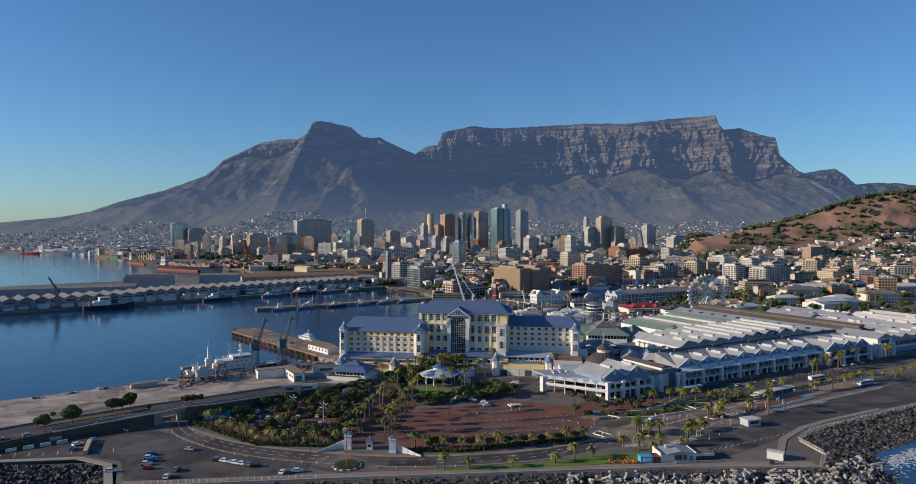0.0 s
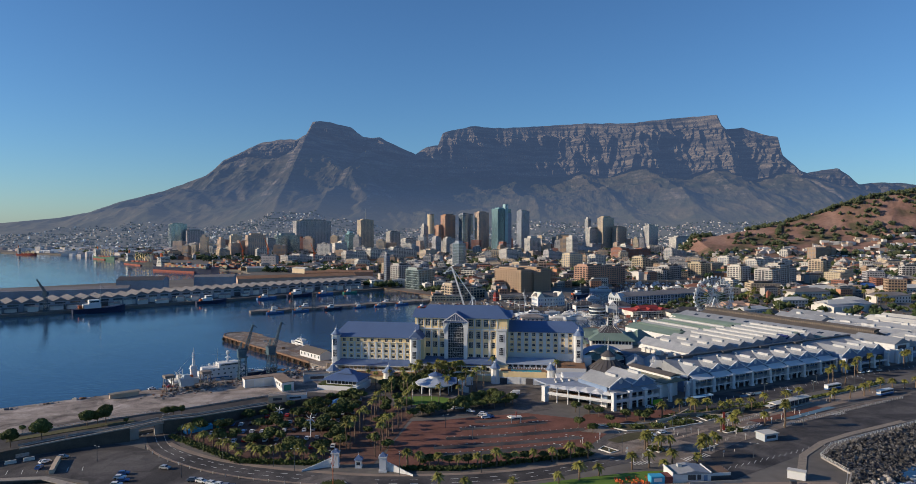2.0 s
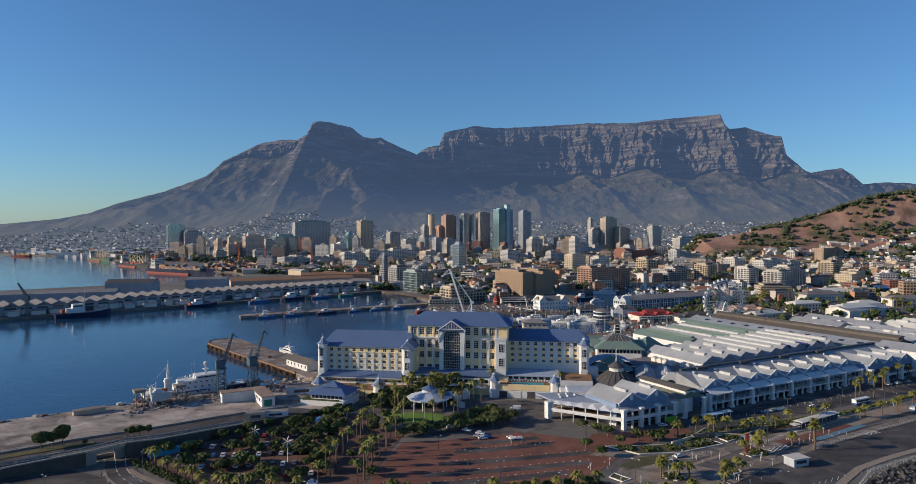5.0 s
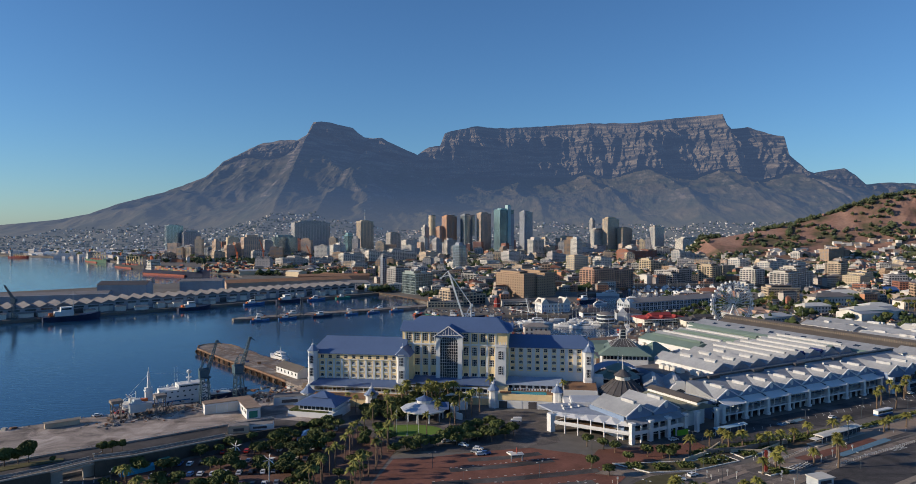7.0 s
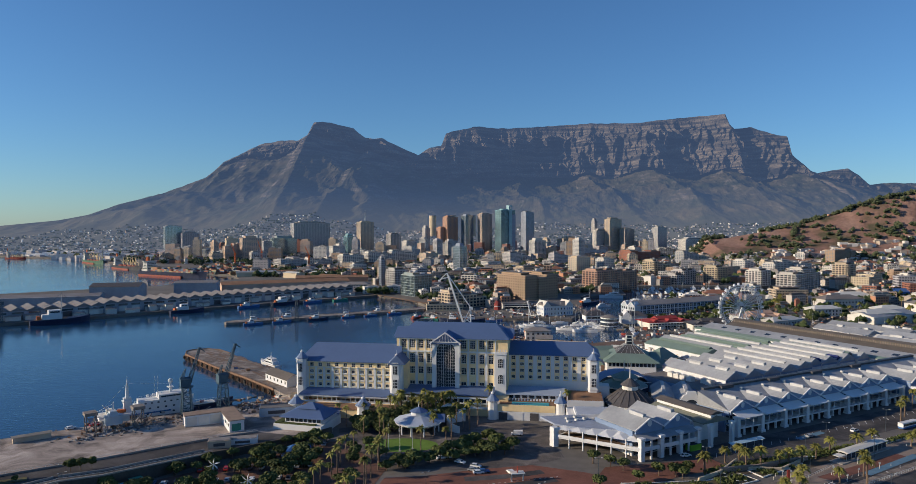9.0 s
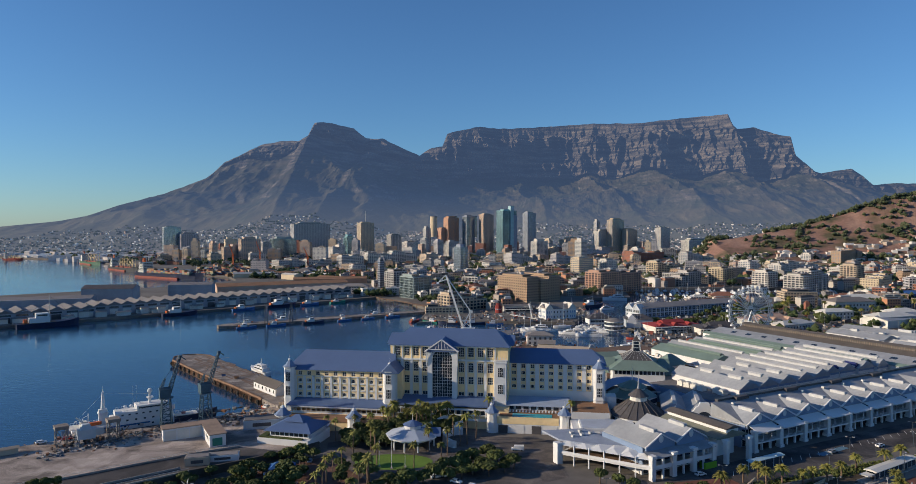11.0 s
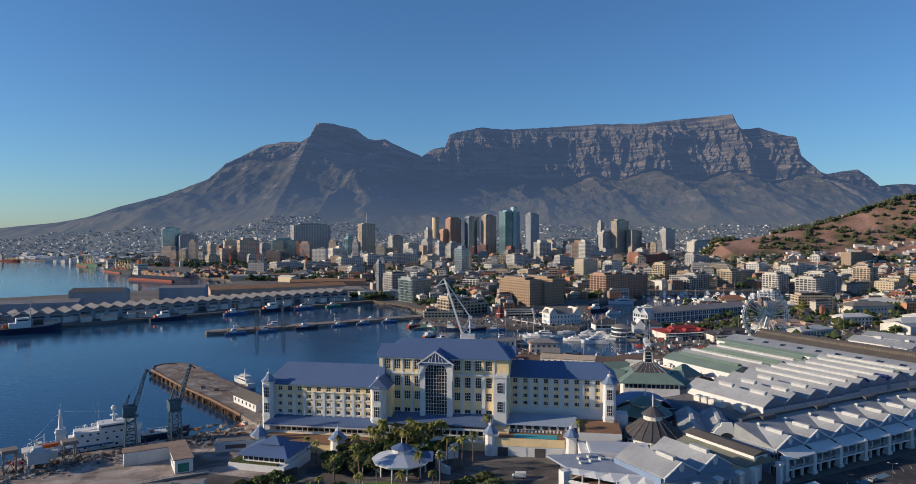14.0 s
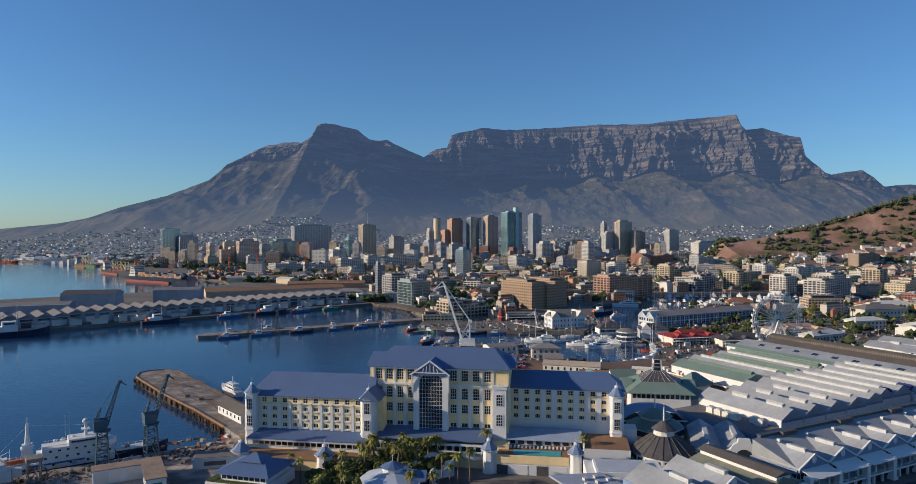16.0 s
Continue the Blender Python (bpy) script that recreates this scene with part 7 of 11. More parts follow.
# covered passage between restaurant and arcade
px_, py_ = mall_at(-5, -8)
pas = thing("passage", "covered passage with grey-green glazed roof and white columns", "passage", pose(px_, py_, LAND, 0, 0, 28.6))
part("roof", MB().gable(-8.5, 3, 8.5, 36, 9.4, 11.8, "y", 0.3), mat("weathered_roof", (0.2, 0.21, 0.17), 0.8, 0.25, 0.15), pas)
part("clerestory", MB().box(-3.4, 3.5, 11.0, 3.4, 35, 12.6), WHITE, pas)
part("clerestory_roof", MB().gable(-4.2, 3, 4.2, 36, 12.6, 13.6, "y", 0.2), DARKROOF, pas)
part("wall", MB().box(-7.5, 9, 0, 7.5, 35.5, 9.2), WHITE, pas)
for sx in (-6.4, 6.4):
    part("column", MB().box(sx - 0.8, 0, 0, sx + 0.8, 1.6, 9.2).box(sx - 1.1, -0.3, 8.4, sx + 1.1, 1.9, 9.4), WHITE, pas)
# curved white gable at the head of the lean-to roof
bx, by = mall_at(11, 24)
bg = thing("curved_gable", "white curved gable wall with half-round window", "gable", pose(bx, by, LAND, 0, 0, -8))
prof = [(-7, 0), (7, 0), (7, 9.5), (5, 10), (3.6, 12), (2.4, 12.6), (2, 14.2), (-2, 14.2), (-2.4, 12.6), (-3.6, 12), (-5, 10), (-7, 9.5)]
part("wall", MB().add([(x, y, z) for y in (0, 1.2) for x, z in prof], [tuple(range(12)), tuple(range(23, 11, -1))] + [(i, 12 + i, 12 + (i + 1) % 12, (i + 1) % 12) for i in range(12)]), WHITE, bg)
part("window", MB().add([(3.2 * math.cos(math.pi * i / 10), -0.06, 7 + 3.2 * math.sin(math.pi * i / 10)) for i in range(11)], [tuple(range(11))]), GLASS, bg)
for x, y, L in ((110.6, 436, 36), (122, 437, 31)):
    s = thing("hall", "small white gabled roof with long ridge vent", "building", pose(x, y, LAND, 0, 0, 77), group="small white halls")
    part("wall", MB().box(-L / 2, -5, 0, L / 2, 5, 7.6), WHITE, s)
    part("roof", MB().gable(-L / 2 - 0.4, -5.6, L / 2 + 0.4, 5.6, 7.6, 11, "x", 0.3), GREYROOF, s)
    part("vent", MB().box(-L * 0.3, -0.8, 10.4, L * 0.3, 0.8, 12), VENT, s)
    g_ = part("gable", MB().add([(-L / 2 - 0.42, -5, 7.4), (-L / 2 - 0.42, 5, 7.4), (-L / 2 - 0.42, 0, 10.6)], [(2, 1, 0)]), BLUEWALL, s)
    part("medallion", MB().beam((-L / 2 - 0.5, -0.5, 8.6), (-L / 2 - 0.5, 0.5, 8.6), 0.9, 0.1), WHITE, g_)
sb_ = thing("service_block", "dark flat-roofed service block between the halls", "building", pose(120, 388.5, LAND, 0, 0, 28.6))
part("wall", MB().box(25, 21.4, 0, 53, 39.6, 6.8).box(34, 39.6, 0, 52.6, 84, 8.4), BLUEWALL, sb_)
part("roof", MB().box(25.4, 21.8, 6.81, 52.6, 39.2, 7.0).box(34.4, 40, 8.41, 52.2, 83.6, 8.6), ROOFGREY, sb_)
for q, (a, b) in enumerate(((46, 62), (46, 66.5), (46, 71), (46, 57.5), (49, 50), (48, 46))):
    u_ = part("air_unit", MB().box(a - 1.6, b - 1.8, 8.6, a + 1.6, b + 1.8, 11.0), OFFWHITE, sb_)
    part("air_duct", MB().cone(a, b, 11.0, 11.5, 1.3, 1.3, 12), STEEL, u_)
for q in range(9):
    part("roof_pipe", MB().beam((29 + q * 2.4, 23, 7.2), (29 + q * 2.4, 38, 7.2), 0.2), STEEL, sb_)

# round hall with spire, and the green-roofed halls behind it
dome = thing("round_hall", "round hall with dark slate cone roof and spire", "pavilion", pose(91, 424, LAND))
part("wall", MB().cone(0, 0, 0, 7.0, 11.8, 11.8, 20), WHITE, dome)
for i in range(20):
    a = 2 * math.pi * (i + 0.5) / 20
    part("window", MB().box(-1.1, -0.1, 4.2, 1.1, 0.1, 5.8), GLASS, dome, at=pose(11.72 * math.cos(a), 11.72 * math.sin(a), 0, 0, 0, math.degrees(a) + 90))
part("roof", MB().cone(0, 0, 6.9, 7.2, 12.6, 12.6, 20).cone(0, 0, 7.2, 13.2, 12.6, 4.4, 20), SLATE, dome)
part("lantern", MB().cone(0, 0, 13.2, 15.4, 4.0, 3.8, 12), OFFWHITE, dome)
part("lantern_roof", MB().cone(0, 0, 15.2, 18.4, 4.8, 0.8, 12), SLATE, dome)
part("spire", MB().cone(0, 0, 18.2, 26, 0.45, 0.06, 6), STEEL, dome)
rb = MB()
for i in range(20):
    a = 2 * math.pi * i / 20
    rb.beam((12.6 * math.cos(a), 12.6 * math.sin(a), 7.3), (4.4 * math.cos(a), 4.4 * math.sin(a), 13.3), 0.22)
part("roof_ribs", rb, DARKROOF, dome)
hall2 = thing("octagon_hall", "eight-sided hall with stepped green roof", "pavilion", pose(95, 452, LAND))
k8 = math.pi / 8
part("wall", MB().cone(0, 0, 0, 9, 12, 12, 8, k8), WHITE, hall2)
part("window_band", MB().cone(0, 0, 6, 8.2, 12.05, 12.05, 8, k8), GLASS, hall2)
part("roof", MB().cone(0, 0, 9, 11.6, 12.4, 7.0, 8, k8), GREENROOF, hall2)
part("upper_wall", MB().cone(0, 0, 11.5, 13, 6.2, 6.2, 8, k8), OFFWHITE, hall2)
part("upper_roof", MB().cone(0, 0, 13, 16, 7.6, 1.2, 8, k8), GREENROOF, hall2)
part("spire", MB().cone(0, 0, 15.9, 23, 0.4, 0.05, 6), STEEL, hall2)
hall3 = thing("great_hall", "hall with broad green hipped roof and tall glazed lantern", "pavilion", pose(110, 504, LAND, 0, 0, -8))
part("wall", MB().box(-14, -14, 0, 14, 14, 13), WHITE, hall3)
for i in range(12):
    part("window", MB().box(-13.2 + i * 2.25, -14.12, 10.4, -11.6 + i * 2.25, -13.95, 12.4), GLASS, hall3)
q2 = math.sqrt(2)
part("roof", MB().cone(0, 0, 12.8, 13.2, 16 * q2, 16 * q2, 4, math.pi / 4).cone(0, 0, 13.2, 17.2, 16 * q2, 8.4 * q2, 4, math.pi / 4), GREENROOF, hall3)
part("glazed_roof", MB().cone(0, 0, 17.2, 21.4, 8.3 * q2, 2.8 * q2, 4, math.pi / 4), SLATE, hall3, "dark glazed upper roof")
ribs = MB()
for i in range(7):
    for sx, sy in ((1, 0), (0, 1)):
        for sg in (-1, 1):
            a0, a1 = -8.2 + i * 2.73, -2.7 + i * 0.9
            ribs.beam((a0 * sx + sg * 8.3 * sy, a0 * sy + sg * 8.3 * sx, 17.3), (a1 * sx + sg * 2.8 * sy, a1 * sy + sg * 2.8 * sx, 21.5), 0.1)
part("glazing_ribs", ribs, VENT, hall3)
lan = MB()
for sx in (-2.2, 2.2):
    for sy in (-2.2, 2.2):
        lan.beam((sx, sy, 21.2), (sx * 0.8, sy * 0.8, 27), 0.35)
for z, k in ((21.4, 2.4), (23.4, 2.2), (25.2, 2.0), (27, 1.9)):
    for a, b in (((-k, -k), (k, -k)), ((k, -k), (k, k)), ((k, k), (-k, k)), ((-k, k), (-k, -k))):
        lan.beam((*a, z), (*b, z), 0.3)
part("lantern", lan, STEEL, hall3, "open steel lantern frame")
part("lantern_core", MB().cone(0, 0, 21.2, 27, 2.0, 1.7, 4, math.pi / 4), GLASS, hall3)
part("lantern_roof", MB().cone(0, 0, 27, 30, 2.9, 0.3, 4, math.pi / 4), SLATE, hall3)
for sg in (-1, 1):
    part("side_gable", MB().gable(sg * 15 - 3, -7, sg * 15 + 3, 7, 13.2, 17.2, "x", 0.2), GREENROOF, hall3)
arch_ = thing("arched_canopy", "curved blue-grey canopy with white edge", "canopy", pose(97, 467, LAND))
cv = MB()
for i in range(12):
    a, b = math.pi * (0.15 + 0.7 * i / 12), math.pi * (0.15 + 0.7 * (i + 1) / 12)
    cv.add([(16 * math.cos(a), -7, 4 + 9 * math.sin(a)), (16 * math.cos(b), -7, 4 + 9 * math.sin(b)), (16 * math.cos(b), 7, 4 + 9 * math.sin(b)), (16 * math.cos(a), 7, 4 + 9 * math.sin(a))], [(0, 1, 2, 3)])
part("roof", cv, BLUEWALL, arch_)
part("hall_wall", MB().box(-13, -6.5, 0, 13, 6.5, 8), SLATE, arch_)
part("edge", MB().box(-14.4, -7.2, 7.8, 14.4, -6.9, 8.3), WHITE, arch_)
for gx, gy, rr in ((88, 520, 0), (128, 512, 30), (140, 540, 30)):
    s = thing("kiosk", "small green-roofed market pavilion", "pavilion", pose(gx, gy, LAND, 0, 0, rr), group="market pavilions")
    part("wall", MB().box(-7, -6, 0, 7, 6, 7), WHITE, s)
    part("roof", MB().hip(-8.5, -7.5, 8.5, 7.5, 7, 13, 7, 7), GREENROOF, s)
flat("pavement_square", [(112, 450), (150, 500), (160, 560), (140, 610), (85, 560), (80, 500), (86, 470)], LAND + 0.06, BROWNROOF, "brown paved square between the halls", None, "paving")
# white flat-roofed service wing before the round hall
sv = thing("service_wing", "white flat-roofed service building with stepped roofs", "building", pose(72, 398, LAND, 0, 0, -4))
part("wall", MB().box(-15, -14, 0, 12, 14, 7.2).box(-12, -4, 7.2, 6, 10, 8.6), WHITE, sv)
part("roof", MB().box(-14.4, -13.4, 7.21, 11.4, -4.4, 7.45).box(-11.4, -3.4, 8.6, 5.4, 9.4, 8.8), mat("pale_blue_roof", (0.42, 0.46, 0.53), 0.8, 0.15, 0.12), sv)
for bx, by in ((-6, -9), (3, -10), (8, -7)):
    part("roof_unit", MB().box(bx - 1.2, by - 0.9, 7.4, bx + 1.2, by + 0.9, 8.6), OFFWHITE, sv)

# ---- old harbour houses ----
pc = thing("harbour_office", "white gabled Victorian harbour office", "building", pose(105, 806, LAND, 0, 0, 20))
part("wall", MB().box(-17, -8, 0, 17, 8, 10).gable(-17, -8.4, -9, 8.4, 10, 15, "y").gable(9, -8.4, 17, 8.4, 10, 15, "y"), WHITE, pc)
part("roof", MB().gable(-17, -8.3, 17, 8.3, 10.1, 14.4, "x", 0.2), ROOFGREY, pc)
for s in (-13, 13):
    part("gable_roof", MB().gable(s - 4.6, -8.8, s + 4.6, 8.8, 10.2, 15.6, "y", 0.2), OFFWHITE, pc)
for i in range(9):
    for z in (1.5, 6.2):
        part("window", MB().box(-15.4 + i * 3.7, -8.12, z, -14.3 + i * 3.7, -7.98, z + 1.9), SLATE, pc)
        part("sill", MB().box(-15.8 + i * 3.7, -8.3, z - 0.25, -13.9 + i * 3.7, -8.0, z - 0.05), OFFWHITE, pc)
for s in (-13, 13):
    gw = part("gable_front", MB().add([(s - 4, -8.5, 0), (s + 4, -8.5, 0), (s + 4, -8.5, 10.4), (s, -8.5, 15.2), (s - 4, -8.5, 10.4), (s - 4, -7.9, 0), (s + 4, -7.9, 0), (s + 4, -7.9, 10.4), (s, -7.9, 15.2), (s - 4, -7.9, 10.4)], [(0, 1, 2, 3, 4), (9, 8, 7, 6, 5), (0, 4, 9, 5), (1, 6, 7, 2)]), WHITE, pc)
    for q in (-2.2, 0, 2.2):
        for z in (1.6, 6.0):
            part("window", MB().box(s + q - 0.55, -8.62, z, s + q + 0.55, -8.48, z + 2.2), BLUEWALL, gw)
    part("round_window", MB().box(s - 0.6, -8.62, 11.2, s + 0.6, -8.48, 12.4), BLUEWALL, gw)
    part("finial", MB().cone(s, -8.2, 15.2, 17.4, 0.35, 0.08, 6), WHITE, gw)
part("string_course", MB().box(-17.2, -8.75, 4.6, 17.2, -8.1, 5.1).box(-17.2, -8.75, 9.6, 17.2, -8.1, 10.1), OFFWHITE, pc)
for i in range(5):
    for z in (1.5, 6.2):
        part("side_window", MB().box(-17.12, -6 + i * 2.8, z, -16.98, -4.8 + i * 2.8, z + 2.0), BLUEWALL, pc)
lg = thing("terminal_building", "long blue and white two-storey quay building", "building", pose(246, 842, LAND, 0, 0, 27))
part("wall", MB().box(-66, -10, 0, 66, 10, 10), BLUEWALL, lg)
part("roof", MB().gable(-66.5, -11, 66.5, 11, 10, 14, "x", 0.3), ROOFGREY, lg)
for i in range(24):
    part("pilaster", MB().box(-65.4 + i * 5.5, -10.25, 0, -64.7 + i * 5.5, -10.0, 10), WHITE, lg)
    for z in (1.2, 5.6):
        w = part("window", MB().box(-64.2 + i * 5.5, -10.12, z, -60.6 + i * 5.5, -9.96, z + 3.0), GLASS, lg)
        part("frame", MB().box(-62.5 + i * 5.5, -10.2, z, -62.3 + i * 5.5, -10.05, z + 3.0).box(-64.2 + i * 5.5, -10.2, z + 1.4, -60.6 + i * 5.5, -10.05, z + 1.6), WHITE, w)
part("string_course", MB().box(-66, -10.3, 4.6, 66, -10.0, 5.1), WHITE, lg)
for a, b in ((-10.6, 0), (0, 10.6)):
    part("end_gable", MB().gable(-71, a, -63, b, 9, 13.8, "x", 9), WALLS["pale"], lg)
    g_ = part("gable_trim", MB().beam((-71.2, a, 9), (-71.2, (a + b) / 2, 13.9), 0.7).beam((-71.2, b, 9), (-71.2, (a + b) / 2, 13.9), 0.7).box(-71.3, a, 4.4, -71, b, 5.0), WHITE, lg)
    for q in range(3):
        for z in (1, 5.6):
            part("window", MB().box(-71.15, a + 1.2 + q * 3, z, -71.02, a + 3.0 + q * 3, z + 2.4), GLASS, lg)
gb = thing("gabled_house", "blue-white gabled house on the quay edge", "building", pose(172, 745, LAND, 0, 0, -4))
part("wall", MB().box(-12, -8, 0, 12, 8, 8), WALLS["pale"], gb)
part("roof", MB().hip(-13, -9, 13, 9, 8, 12), SLATE, gb)
part("gable", MB().gable(-11, -9.0, -3, 6, 8, 12.6, "y", 8), WHITE, gb)
rd = thing("round_restaurant", "white round-ended two-storey restaurant on the quay", "restaurant", pose(146, 728, LAND))
part("wall", MB().cone(0, 0, 0, 8, 8.5, 8.5, 14), WHITE, rd)
part("window_band", MB().cone(0, 0, 4.6, 6.8, 8.6, 8.6, 14), GLASS, rd)
part("window_band", MB().cone(0, 0, 0.8, 3.2, 8.6, 8.6, 14), GLASS, rd)
part("roof", MB().cone(0, 0, 8, 10, 9.2, 3, 14), ROOFGREY, rd)
REDROOF = mat("red_roof", (0.3, 0.045, 0.04), 0.7, 0.15, 0.1)
for x, y, w, d, rr, mt, lab in ((196, 722, 44, 22, 15, REDROOF, "low quay restaurant with bright red roof"), (233, 707, 42, 20, 6, SLATE, "low quay restaurant with dark grey roof"), (300, 760, 50, 26, 14, mat("pink_roof", (0.45, 0.3, 0.22), 0.85, 0.2, 0.1), "low building with pinkish roof terrace")):
    s = thing("restaurant", lab, "restaurant", pose(x, y, LAND, 0, 0, rr))
    part("wall", MB().box(-w / 2, -d / 2, 0, w / 2, d / 2, 6), OFFWHITE, s)
    part("window_band", MB().box(-w / 2 + 1, -d / 2 - 0.06, 1, w / 2 - 1, -d / 2 + 0.05, 4.4), GLASS, s)
    part("roof", MB().hip(-w / 2 - 2, -d / 2 - 2, w / 2 + 2, d / 2 + 2, 6, 8.5), mt, s)
    part("roof_top", MB().gable(-w / 4, -d / 4, w / 4, d / 4, 8, 10.2, "x", 1), mt, s)
    vr = part("verandah", MB().box(-w / 2 - 1, -d / 2 - 5, 3.0, w / 2 + 1, -d / 2 - 0.1, 3.3).box(-w / 2 - 1, -d / 2 - 5, 5.4, w / 2 + 1, -d / 2 - 2, 5.6), OFFWHITE, s)
    for q in range(int(w / 3)):
        part("post", MB().box(-w / 2 + q * 3 - 0.12, -d / 2 - 4.9, 0, -w / 2 + q * 3 + 0.12, -d / 2 - 4.6, 5.4), WHITE, vr)
    part("rail", MB().box(-w / 2 - 1, -d / 2 - 5, 4.2, w / 2 + 1, -d / 2 - 4.9, 4.35), WHITE, vr)
    for q in range(3):
        part("dormer", MB().gable(-w / 2 + 3 + q * w / 3.2, -d / 2 - 1, -w / 2 + 8 + q * w / 3.2, -d / 6, 6.2, 8.6, "y", 0.6), mt, s)
for x, y, w, d, h, rr in ((383, 800, 34, 14, 8, 15), (436, 868, 50, 20, 11, 12), (412, 757, 44, 18, 9, 18), (310, 735, 40, 14, 5, 28), (402, 925, 60, 20, 6, 10), (470, 905, 44, 20, 11, 6), (520, 840, 46, 18, 9, 10), (450, 800, 30, 16, 8, 12), (600, 930, 70, 20, 10, 4), (560, 770, 44, 24, 12, 20), (640, 800, 50, 26, 13, 24), (70, 650, 20, 12, 8, 0)):
    s = thing("villa", "white villa with pale hipped roof and verandah", "building", pose(x, y, LAND, 0, 0, rr), group="old white villas")
    part("wall", MB().box(-w / 2, -d / 2, 0, w / 2, d / 2, h), WALLS["white"], s)
    part("roof", MB().hip(-w / 2 - 1, -d / 2 - 1, w / 2 + 1, d / 2 + 1, h, h + d * 0.2), ROOFGREY if (x + y) % 4 == 0 else OFFWHITE, s)
    n = int(w / 4)
    for i in range(n):
        for z in ([1.0] if h < 7 else [1.0, h * 0.55]):
            part("window", MB().box(-w / 2 + (i + 0.3) * w / n, -d / 2 - 0.08, z, -w / 2 + (i + 0.7) * w / n, -d / 2 + 0.04, z + 1.9), SLATE, s)
BLUESHED = mat("blue_shed", (0.05, 0.14, 0.36), 0.6, 0.15, 0.1)
long_house(610, 1010, 60, 24, 6, 3, 8, LAND, BLUESHED, BLUESHED, "long blue-roofed boat shed", False)
long_house(570, 1035, 40, 20, 6, 3, 8, LAND, OFFWHITE, GREENROOF, "long green-roofed boat shed", False)
long_house(420, 760, 70, 26, 7, 3, 28, LAND, OFFWHITE, GREYROOF, "low white-roofed market hall", False)
tw_ = thing("clock_tower", "red eight-sided clock tower with white trim", "tower", pose(47, 848, LAND))
part("wall", MB().cone(0, 0, 0, 8, 3.6, 3.4, 8), mat("clock_red", (0.26, 0.045, 0.04), 0.7, 0.2, 0.3), tw_)
part("band", MB().cone(0, 0, 4.0, 4.5, 3.8, 3.8, 8), WHITE, tw_)
part("belfry", MB().cone(0, 0, 8, 10.5, 2.2, 2.1, 8), bpy.data.materials["clock_red"], tw_)
part("roof", MB().cone(0, 0, 10.5, 13, 2.6, 0.1, 8), SLATE, tw_)
rt = thing("lookout_tower", "small red brick tower on the garden bank", "tower", pose(375, 839, LAND))
part("wall", MB().box(-2.2, -2.2, 0, 2.2, 2.2, 12), WALLS["brick"], rt)
part("roof", MB().cone(0, 0, 12, 14.5, 3.4, 0.1, 4, math.pi / 4), TILEROOF, rt)
sb = thing("swing_bridge", "white footbridge with raking steel mast", "bridge", pose(72, 808, LAND, 0, 0, -55))
part("deck", MB().box(-22, -1.6, 0.6, 22, 1.6, 1.1), STEEL, sb)
part("mast", MB().beam((12, 0, 0.8), (7, 0, 15), 0.7), WHITE, sb)
for q in (-20, -12, -4):
    part("stay", MB().beam((7, 0, 14.8), (q, 0, 1.2), 0.08), STEEL, sb)
gp = thing("glass_pavilion", "low white pavilion with glazed front by the clock tower", "building", pose(68, 856, LAND, 0, 0, 6))
part("wall", MB().box(-15, -7, 0, 15, 7, 7), WALLS["white"], gp)
part("window_band", MB().box(-14, -7.1, 1, 14, -6.96, 5.4), GLASS, gp)
part("awning", MB().box(-15.5, -11, 3.6, 15.5, -7, 3.9), OFFWHITE, gp)
part("roof", MB().box(-16, -8, 7, 16, 8, 7.5), ROOFGREY, gp)
dh = thing("quay_house", "white quay house with dark hipped roof", "building", pose(140, 770, LAND, 0, 0, 10))
part("wall", MB().box(-11, -6, 0, 11, 6, 5), WHITE, dh)
part("roof", MB().hip(-12, -7, 12, 7, 5, 9), SLATE, dh)
part("window_band", MB().box(-10, -6.1, 1.4, 10, -5.96, 3.4), GLASS, dh)
# yard between the hotel and the old basin
flat("pavement_yard", [(-6, 640), (24, 706), (54, 686), (62, 658), (82, 639), (111, 630), (146, 645), (158, 640), (168, 610), (172, 570), (140, 536), (90, 540), (40, 560), (0, 600)], LAND + 0.05, mat("yard_paving", (0.17, 0.11, 0.08), 0.9, 0.4, 0.12, fine=10), "brown paved yard behind the hotel", None, "paving")
for x, y, w, d, h, rise, rr, wm, rm, lab in ((82, 603, 36, 13, 5.0, 1.6, -14, OFFWHITE, WALLS["tan"], "long low workshop with tan roof"), (72, 618, 12, 9, 6.4, 2.0, -6, WALLS["cream"], ROOFGREY, "cream two-storey harbour house"), (38, 671, 22, 13, 5.6, 1.2, 24, OFFWHITE, ROOFGREY, "low cream ferry office"),
                                             (104, 556, 14, 13, 6, 5, 6, WHITE, GREENROOF, "green-roofed gabled market house"), (86, 552, 13, 12, 6, 5, 96, WHITE, GREENROOF, "green-roofed gabled market house"), (96, 582, 24, 9, 4, 1.0, -12, OFFWHITE, BROWNROOF, "low brown-roofed market store"),
                                             (20, 620, 34, 12, 5, 1.6, 0, OFFWHITE, ROOFGREY, "low grey-roofed quay store building"), (128, 596, 16, 7, 3.4, 0.8, -20, OFFWHITE, OFFWHITE, "small white quay kiosk")):
    long_house(x, y, w, d, h, rise, rr, LAND, wm, rm, lab)
